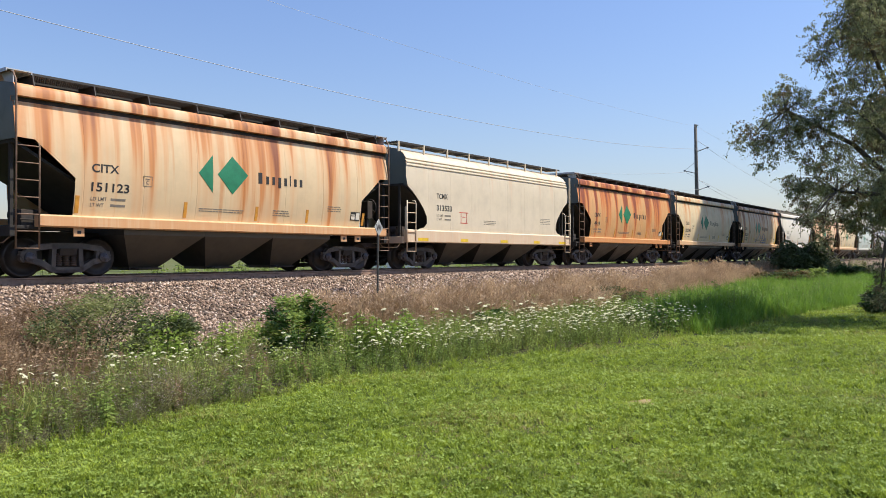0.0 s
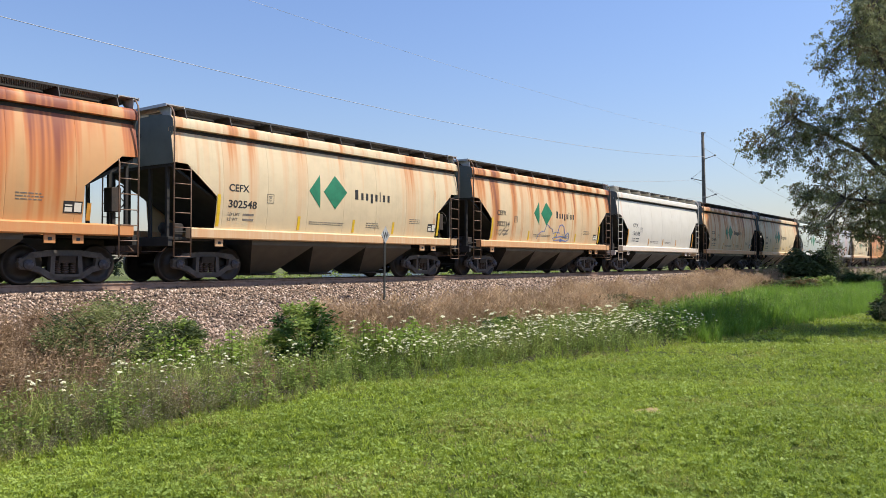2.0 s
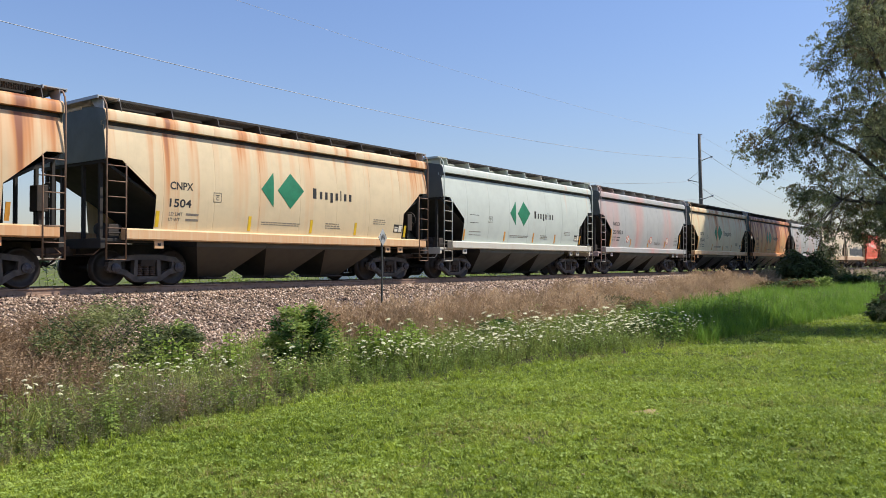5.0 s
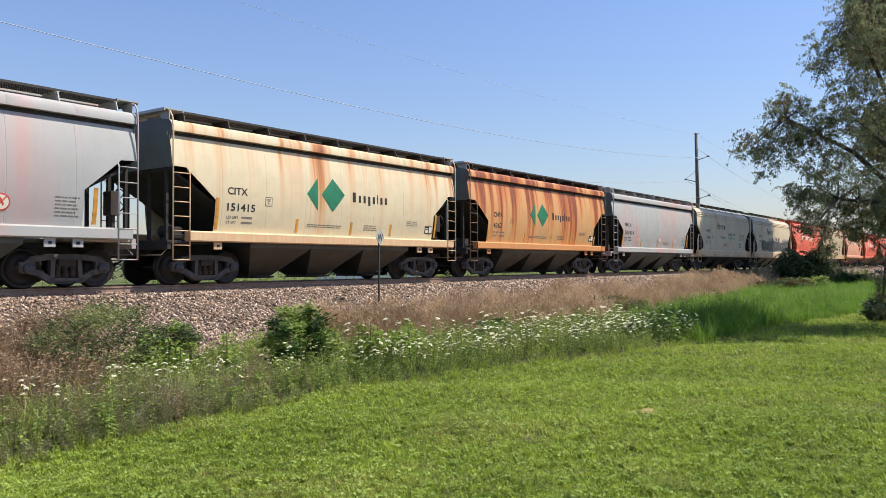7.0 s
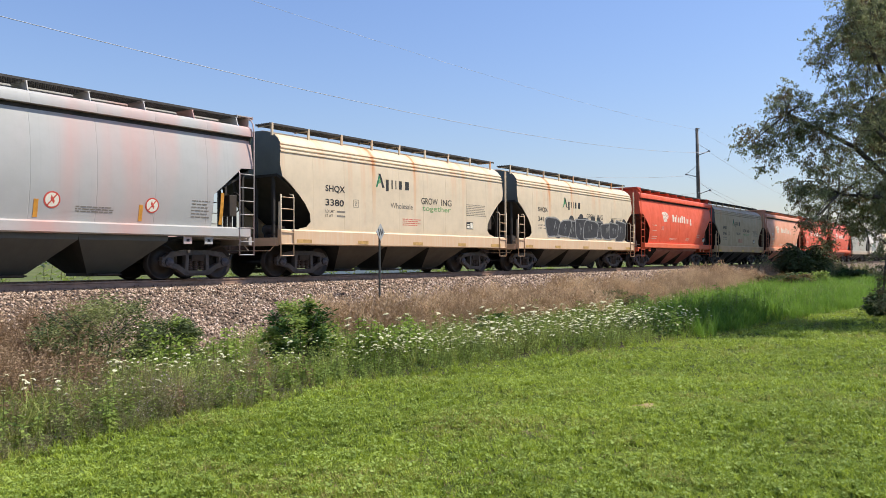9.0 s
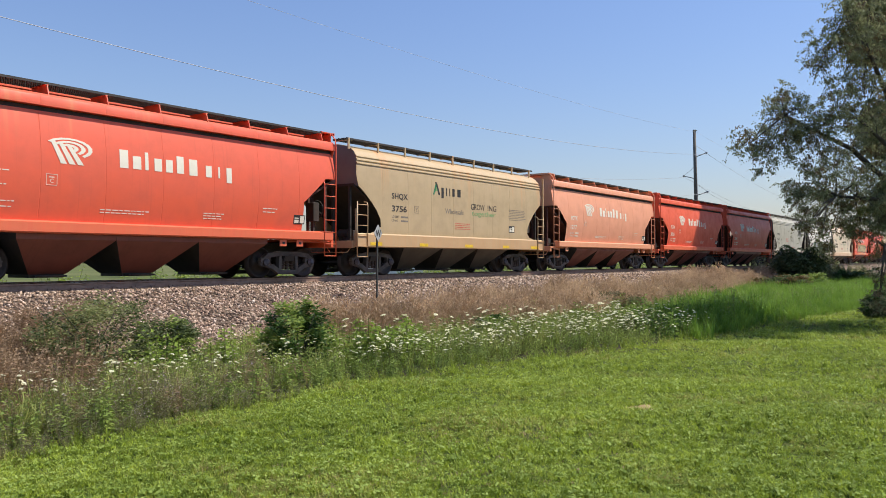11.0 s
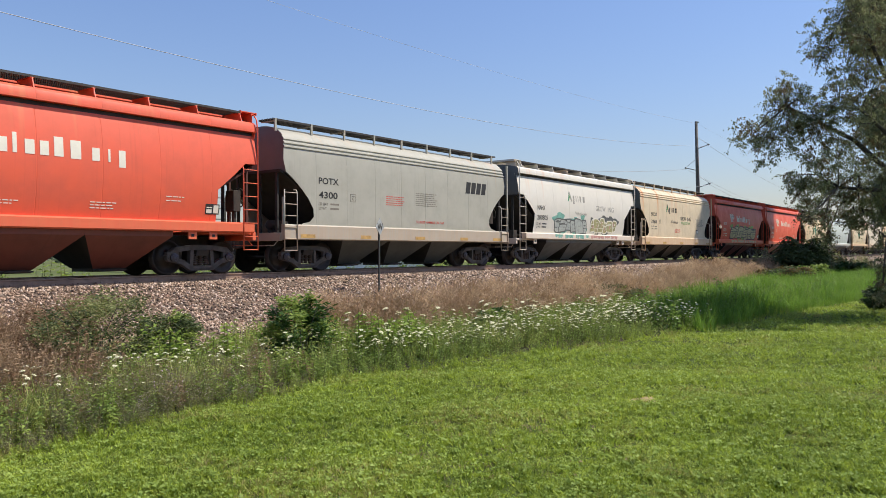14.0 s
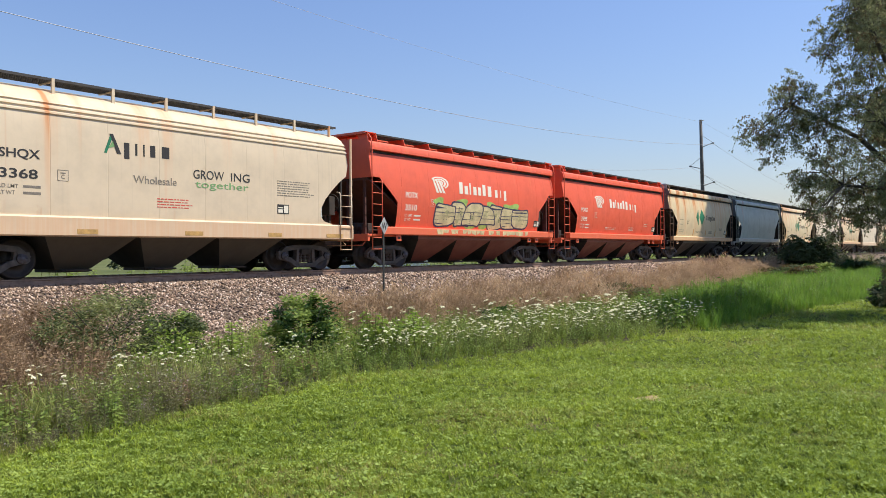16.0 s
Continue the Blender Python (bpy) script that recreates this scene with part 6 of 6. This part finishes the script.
def build_tree(x, y, trunk, lobes, seed, label, leaf_long=0.13, twigs=26, per=20, hang=1.0):
    """A tree of tapered trunk, limbs that reach to each lobe, and drooping leafy twigs. lobes: centre and radius."""
    rnd = random.Random(seed)
    z = float(height(x, y))
    tree = tagged(new("tree"), label, "tree", "trees by the lawn")
    tree.matrix_basis = pose(x, y, z)
    bm = bmesh.new()
    tube(bm, [(0, 0, -0.3), (0.03, 0, 0.3), (0.05, 0.03, trunk * 0.5), (0.0, 0.05, trunk)], [0.30, 0.22, 0.18, 0.13], 12)
    part("trunk", bm, bark, tree)
    for cx, cy, cz, rad in lobes:
        bm = bmesh.new()
        a = Vector((0.02, 0.03, min(trunk, cz) * 0.8))
        b = Vector((cx, cy, cz))
        m1 = a.lerp(b, 0.4) + Vector((rnd.uniform(-0.2, 0.2), rnd.uniform(-0.2, 0.2), 0.35))
        m2 = a.lerp(b, 0.75) + Vector((rnd.uniform(-0.2, 0.2), rnd.uniform(-0.2, 0.2), 0.3))
        tube(bm, [a, m1, m2, b], [0.06, 0.042, 0.025, 0.01], 7)
        part("limb", bm, bark, tree)
    p = Plant()
    for cx, cy, cz, rad in lobes:
        for _ in range(int(twigs * rad * rad)):
            d = Vector((rnd.gauss(0, 1), rnd.gauss(0, 1), rnd.gauss(0, 0.8))).normalized() * rad * rnd.random() ** 0.45
            s = Vector((cx, cy, cz)) + d
            out = Vector((d.x, d.y, 0)).normalized() if d.length > 0.05 else Vector((1, 0, 0))
            ln = rnd.uniform(0.35, 0.8) * hang
            last = s
            for j in range(1, 5):
                t = j / 4
                c = s + out * ln * 0.55 * t + Vector((0, 0, 0.12 * t - ln * 0.95 * t * t))
                p.stem(last, c, 0.006, 1)
                last = c
            for j in range(per):
                t = rnd.random()
                c = s + out * ln * 0.55 * t + Vector((rnd.gauss(0, 0.05), rnd.gauss(0, 0.05), 0.12 * t - ln * 0.95 * t * t))
                a = rnd.uniform(0, 6.28)
                p.leaf(c, (math.cos(a), math.sin(a), rnd.uniform(-1.4, 0.1)), leaf_long * rnd.uniform(0.7, 1.3), leaf_long * 0.36, 0, 0.2)
    plant_part("crown", p, [leaf_tree, bark], tree)
    return tree


def sight(right, away, up):
    """A place in a crown, across and along the camera's line of sight; scaled with depth to keep its spot in the view.
    """
    right, up = right + (right + 11.2) * away / 18.6, up + (up - 1.55) * away / 18.6
    return Vector((right * 0.592 + away * 0.806, -right * 0.806 + away * 0.592, up))


def build_clumped_tree(x, y, limbs, seed, label, mats):
    """A tree with a forked trunk; each limb carries lobes (right, up, radius) that break up into clumps of fine twigs."""
    rnd = random.Random(seed)
    tree = tagged(new("tree"), label, "tree", "trees by the lawn")
    tree.matrix_basis = pose(x, y, float(height(x, y)))
    bm = bmesh.new()
    tube(bm, [(0, 0, -0.3), (0.03, 0, 0.3), (0.05, 0.03, 1.6), (0.0, 0.05, 3.2)], [0.32, 0.24, 0.19, 0.15], 12)
    part("trunk", bm, bark, tree)
    p = Plant()
    for start, deep, lobes in limbs:
        spots = [(sight(r, rnd.uniform(-deep, deep) - 0.6, u), k) for r, u, k in lobes]
        a = Vector((0.0, 0.05, start))
        end = sum((q for q, _ in spots), Vector()) / len(spots)
        far = max((q for q, _ in spots), key=lambda q: (q - a).length)
        path = [a, a.lerp(end, 0.5) + Vector((0, 0, 0.45)), end + Vector((0, 0, 0.25)), far]
        bm = bmesh.new()
        tube(bm, path, [0.085, 0.055, 0.03, 0.008], 8)
        limb = part("limb", bm, bark, tree)
        for q, k in spots:
            root = min((path[0].lerp(path[1], 0.6), path[1], path[1].lerp(path[2], 0.5), path[2]), key=lambda c: (c - q).length)
            bm = bmesh.new()
            mid = root.lerp(q, 0.5) + Vector((rnd.uniform(-0.1, 0.1), rnd.uniform(-0.1, 0.1), 0.16))
            tube(bm, [root, mid, q], [0.022, 0.014, 0.006], 5)
            part("branch", bm, bark, limb)
            for _ in range(int(6 + 52 * k * k)):
                d = Vector((rnd.gauss(0, 1), rnd.gauss(0, 1), rnd.gauss(0, 1))).normalized() * k * rnd.random() ** 0.4
                c, rad = q + d, rnd.uniform(0.12, 0.26)
                p.stem(q.lerp(c, 0.3), c, 0.006, 2)
                tone = 1 if rnd.random() < 0.22 else 0
                for _ in range(5):
                    way = Vector((rnd.gauss(0, 1), rnd.gauss(0, 1), rnd.gauss(-0.25, 0.7))).normalized()
                    ln = rad * rnd.uniform(0.8, 1.5)
                    p.stem(c, c + way * ln - Vector((0, 0, 0.3 * ln)), 0.003, 2)
                    for _ in range(13):
                        t = rnd.uniform(0.15, 1.05)
                        at = c + way * ln * t - Vector((rnd.gauss(0, 0.025), rnd.gauss(0, 0.025), 0.3 * ln * t * t + rnd.gauss(0, 0.02)))
                        b = rnd.uniform(0, 6.28)
                        p.leaf(at, (math.cos(b), math.sin(b), rnd.uniform(-1.3, 0.2)), rnd.uniform(0.042, 0.074), rnd.uniform(0.023, 0.034), tone, 0.2)
    plant_part("crown", p, mats + [bark], tree)


leaf_rust = leafy("browned_leaves", (0.13, 0.10, 0.05), (0.27, 0.20, 0.10), 0.35)
# lobes placed and sized to fit the camera's view
LEFT_LIMB = (2.7, 1.0, [(-3.97, 4.28, 0.50), (-3.51, 4.90, 0.53), (-3.11, 4.37, 0.66), (-3.31, 5.37, 0.33), (-2.71, 4.90, 0.56), (-2.45, 4.24, 0.66), (-3.64, 3.91, 0.37), (-2.85, 5.24, 0.33)])
TOP_LIMB = (3.1, 1.2, [(-2.11, 6.63, 0.53), (-1.71, 7.23, 0.60), (-1.31, 6.43, 0.80), (-2.31, 6.30, 0.33), (-1.78, 5.77, 0.60), (-1.18, 7.63, 0.66), (-0.91, 6.97, 0.80), (-0.76, 8.4, 0.8)])
MID_LIMB = (2.9, 1.5, [(-1.92, 4.90, 0.73), (-1.25, 5.11, 0.80), (-1.65, 4.18, 0.66), (-0.98, 4.18, 0.80)])
LOW_LIMB = (2.2, 1.6, [(-2.65, 3.38, 0.46), (-2.65, 2.78, 0.33), (-2.98, 3.31, 0.29), (-2.11, 3.51, 0.53), (-1.52, 3.31, 0.60), (-0.98, 3.24, 0.66), (-2.65, 2.32, 0.19), (-1.65, 2.65, 0.37), (-2.05, 2.85, 0.27), (-2.45, 3.05, 0.33), (-2.4, 2.5, 0.24), (-2.3, 2.15, 0.22), (-2.25, 1.85, 0.16), (-1.6, 2.2, 0.2), (-1.3, 2.75, 0.33), (-2.85, 2.98, 0.28), (-2.15, 3.2, 0.38), (-1.9, 2.5, 0.28), (-1.0, 2.65, 0.36), (-1.35, 2.25, 0.24), (-0.85, 2.45, 0.40)])
DROOP_LIMB = (2.0, 0.5, [(-1.0, 1.78, 0.24), (-0.95, 1.12, 0.27), (-0.98, 0.60, 0.29), (-0.45, 2.7, 0.5)])
OUTER_LIMB = (3.2, 1.8, [(0.2, 6.97, 1.06), (0.2, 5.37, 1.2), (0.2, 3.78, 1.06), (1.3, 6.2, 1.2), (1.3, 4.6, 1.2), (0.9, 3.1, 0.7), (0.0, 8.6, 1.06), (1.0, 8.0, 1.06), (2.2, 4.3, 1.0)])
build_clumped_tree(21.71, -17.05, (LEFT_LIMB, TOP_LIMB, MID_LIMB, LOW_LIMB, DROOP_LIMB, OUTER_LIMB), 14, "broad tree with drooping small-leaved branches beside the lawn", [leaf_tree, leaf_rust])
tall = build_tree(67.9, -13.2, 18.0, [
    (0, 0, 23.6, 3.2), (-3.4, 1.4, 22.2, 3.0), (3.2, -1.0, 22.0, 3.0), (0.6, 2.4, 20.8, 2.8), (-1.2, -2.4, 21.2, 2.7), (0.7, 0.5, 26.4, 2.5), (-4.8, -0.7, 20.2, 2.4),
    (4.1, 1.9, 20.2, 2.6), (4.6, -0.5, 24.4, 2.4), (-2.4, 1.0, 26.6, 2.3), (-1.8, 0.6, 18.6, 2.3),
    (1.0, -0.6, 15.0, 3.0), (2.6, 1.4, 12.5, 3.0), (1.4, -1.4, 9.5, 3.0), (2.4, 0.8, 6.5, 2.8), (1.0, -0.4, 4.5, 2.2)],
    63, "tall leafy tree that shades the far cars", 0.48, 44, 18, 1.7)
for tx, ty, turn, size in ((74.2, -14.2, 70, 1.0), (69.8, -17.8, 150, 1.12)):
    copy_thing(tall, Matrix.Translation((tx, ty, float(height(tx, ty)))) @ Matrix.Rotation(radians(turn), 4, "Z") @ Matrix.Scale(size, 4))


# ---- distance: field edge and woods beyond the track ----
def build_woods():
    rnd = random.Random(31)
    p = Plant()
    for k in range(230):
        x = -120 + 5.2 * k + rnd.uniform(-2, 2)
        y = 170 + 25 * math.sin(0.013 * x) + rnd.uniform(-12, 12)
        h = rnd.uniform(1.8, 4.4)
        leaf_cloud(p, (x, y, h * 0.5), (rnd.uniform(3, 5), 2.5, h * 0.55), 60, 2.0, 1.3, 0, rnd, 0.1, 0.3)
    # a broken row of pointed trees, nearer
    for k in range(110):
        x = -30 + 3.0 * k + rnd.uniform(-2, 2)
        if math.sin(0.11 * x) + 0.6 * math.sin(0.37 * x + 1) < -0.7:
            continue
        y, h = 62 + 12 * math.sin(0.05 * x) + rnd.uniform(-5, 5), rnd.uniform(1.5, 3.4)
        for j in range(5):
            leaf_cloud(p, (x, y, h * (0.12 + 0.19 * j)), (h * (0.30 - 0.052 * j), h * (0.30 - 0.052 * j), h * 0.12), 26, 0.55, 0.3, 0, rnd, 0.2, 0.3)
    v, q, m = p.arrays()
    tagged(new("far_woods", arrays_mesh("far_woods", v, q, [leaf_far], m)), "distant row of green trees beyond the field", "woods", kind="stuff")


build_woods()


# ---- crushed stone on the bank ----
def build_stones():
    r = np.random.default_rng(5)
    n = 70000
    x = np.where(r.random(n) < 0.12, r.uniform(-10, 2, n), 2 + 58 * r.random(n) ** 1.7)
    y = np.where(r.random(n) < 0.85, -5.4 + 4.3 * r.random(n), -1.1 + 3.2 * r.random(n))
    gap, a, d = r.random(n) < 0.07, r.uniform(0, 6.28, n), np.sqrt(r.random(n))
    x, y = np.where(gap, 9.4 + 2.6 * d * np.cos(a), x), np.where(gap, -6.7 + 2.0 * d * np.sin(a), y)
    k = ~((np.abs(np.abs(y) - 0.755) < 0.13))
    x, y = x[k], y[k]
    n = len(x)
    base = np.array([(1, 0, 0), (-1, 0, 0), (0, 1, 0), (0, -1, 0), (0, 0, 1), (0, 0, -1)], float)
    tri = np.array([(0, 2, 4), (2, 1, 4), (1, 3, 4), (3, 0, 4), (2, 0, 5), (1, 2, 5), (3, 1, 5), (0, 3, 5)])
    s = (0.020 + 0.026 * r.random(n)) * (0.9 + np.maximum(x, 0) * 0.015)
    v = base[None] * s[:, None, None] * r.uniform(0.6, 1.25, (n, 6, 3)) + r.normal(0, 0.25, (n, 6, 3)) * s[:, None, None]
    a = r.uniform(0, 6.28, n)
    c, si = np.cos(a)[:, None], np.sin(a)[:, None]
    X = v[:, :, 0] * c - v[:, :, 1] * si + x[:, None]
    Y = v[:, :, 0] * si + v[:, :, 1] * c + y[:, None]
    Z = v[:, :, 2] * 0.8 + (height(x, y) + 0.01)[:, None]
    q = (tri[None] + (np.arange(n) * 6)[:, None, None]).reshape(-1, 3)
    me = arrays_mesh("ballast_stones", np.stack([X, Y, Z], -1).reshape(-1, 3), q, [stone_mat])
    tagged(new("ballast_stones", me), "crushed pinkish grey stone on the railway bank", "gravel", kind="stuff")


build_stones()

# ---- power line behind the track ----
def build_pole(x, lean):
    y, z0 = 8.0, float(height(x, 8.0))
    pole = tagged(new("utility_pole"), "tall weathered utility pole with three angled line posts", "utility pole", "power line poles")
    pole.matrix_basis = pose(x, y, z0, 0, lean, 0)
    bm = bmesh.new()
    tube(bm, [(0, 0, -0.5), (0, 0, 5), (0, 0, 10), (0, 0, 15.1)], [0.24, 0.21, 0.18, 0.14], 12)
    part("shaft", bm, pole_wood, pole)
    tips = []
    for z, s in ((12.3, -1), (10.1, 1), (8.35, -1)):
        bm = bmesh.new()
        tube(bm, [(0, 0, z), (0, s * 1.2, z + 0.35)], 0.045, 8)
        lathe(bm, [(0.02, -0.1), (0.12, -0.06), (0.12, 0.06), (0.02, 0.1)], (0, s * 1.2, z + 0.35), 10, "z")
        arm = part("line_post", bm, glass_grey, pole)
        bm = bmesh.new()
        tube(bm, [(0, 0, z + 1.25), (0, s * 1.2, z + 0.38)], 0.02, 5)
        part("stay_rod", bm, wire_metal, arm)
        tips.append((s * 1.2, z + 0.35))
    bm = bmesh.new()
    box(bm, -0.05, 0.05, -0.3, 0.05, 14.95, 15.05)
    part("top_bracket", bm, wire_metal, pole)
    return tips


POLES = (-36.0, 81.2, 196.0)
for px in POLES:
    tips = build_pole(px, -3.2)
for dy, dz, sag, thick in [(*tip, 3.2, 0.013) for tip in tips] + [(0.0, 15.05, 1.87, 0.007)]:
    for a, b in zip(POLES, POLES[1:]):
        pts = []
        for k in range(41):
            u = k / 40
            pts.append((a + (b - a) * u - 0.3, 8 + dy, -0.35 + dz - sag * 4 * u * (1 - u)))
        bm = bmesh.new()
        tube(bm, pts, thick, 6)
        tagged(new("power_line", to_mesh("power_line", bm, wire_metal)), "thin sagging aluminium power line between poles", "power line", "power lines")


# ---- long low building far beyond the track ----
def build_shed(x, y, turn):
    z = float(height(x, y))
    shed = tagged(new("building"), "long low white building with a grey roof in the distance", "building")
    shed.matrix_basis = pose(x, y, z, 0, 0, turn)
    bm = bmesh.new()
    box(bm, -6.5, 6.5, -2.5, 2.5, -0.2, 1.9)
    part("wall", bm, shed_white, shed)
    bm = bmesh.new()
    prism(bm, [(-2.8, 1.9), (2.8, 1.9), (0, 2.5)], -6.8, 6.8, "x")
    part("roof", bm, roof_grey, shed)
    for k in range(4):
        bm = bmesh.new()
        box(bm, -5.3 + 3.1 * k, -4.3 + 3.1 * k, -2.54, -2.49, 0.7, 1.4)
        part("window", bm, ink_black, shed)


build_shed(73.3, 46.0, -48.0)


# ---- whistle post by the track ----
def build_sign():
    x, y = 17.25, -4.0
    z0 = float(height(x, y))
    sign = tagged(new("whistle_sign"), "grey diamond whistle sign with a black W on a dark post", "railway sign")
    sign.matrix_basis = pose(x, y, z0, 0, 0, 12)
    top = 2.33 - z0
    bm = bmesh.new()
    prism(bm, [(-0.035, -0.02), (0.035, -0.02), (0.035, -0.012), (0.006, -0.012), (0.006, 0.03), (-0.006, 0.03), (-0.006, -0.012), (-0.035, -0.012)], -0.4, top + 0.1, "z")
    part("post", bm, post_green, sign)
    bm = bmesh.new()
    prism(bm, [(0, top - 0.25), (0.25, top), (0, top + 0.25), (-0.25, top)], -0.04, -0.025)
    bevelled(bm, 0.003)
    face = part("sign_plate", bm, sign_face, sign)
    me, lo, hi = word_mesh("W", 0.2, True)
    me = me.copy()
    me.materials.clear()
    me.materials.append(ink_black)
    part("letter", me, None, face, at=pose(-(lo + hi) / 2, -0.042, top - 0.1, 90, 0, 0))


build_sign()

# ---- the train rolls past ----
GONE = [(0.0, -8.211), (0.5, 0.883), (1.0, 9.45), (1.5, 18.692), (2.0, 27.986), (2.5, 37.763), (3.0, 46.363), (3.5, 55.69), (4.0, 64.822),
        (6.5, 111.077), (7.0, 120.861), (7.5, 129.958), (8.0, 138.518), (8.5, 147.955), (9.0, 157.156),
        (11.5, 203.419), (12.0, 213.156), (12.5, 221.705), (13.0, 231.134), (13.5, 240.312), (14.0, 250.02),
        (14.5, 259.149), (15.0, 268.029), (15.5, 277.085), (16.0, 286.257)]


def motions():
    times, way = [g[0] for g in GONE], [g[1] for g in GONE]
    for k, car in CARS.items():
        walk(car, [(t, pose(k * PITCH - s + HL, 0, RAIL)) for t, s in GONE])
    # the wheelsets roll on the rails, a row for each thirtieth of a second
    turn = [(f / 30, Matrix.Rotation(-float(np.interp(f / 30, times, way)) / WHEEL, 4, "Y")) for f in range(481)]
    for car in CARS.values():
        for truck in [c for c in car.children if c.name.startswith("truck")]:
            for ws in [c for c in truck.children if c.name.startswith("wheelset")]:
                at = Matrix.Translation(ws.matrix_basis.translation.copy())
                walk(ws, [(t, at @ r) for t, r in turn])


motions()
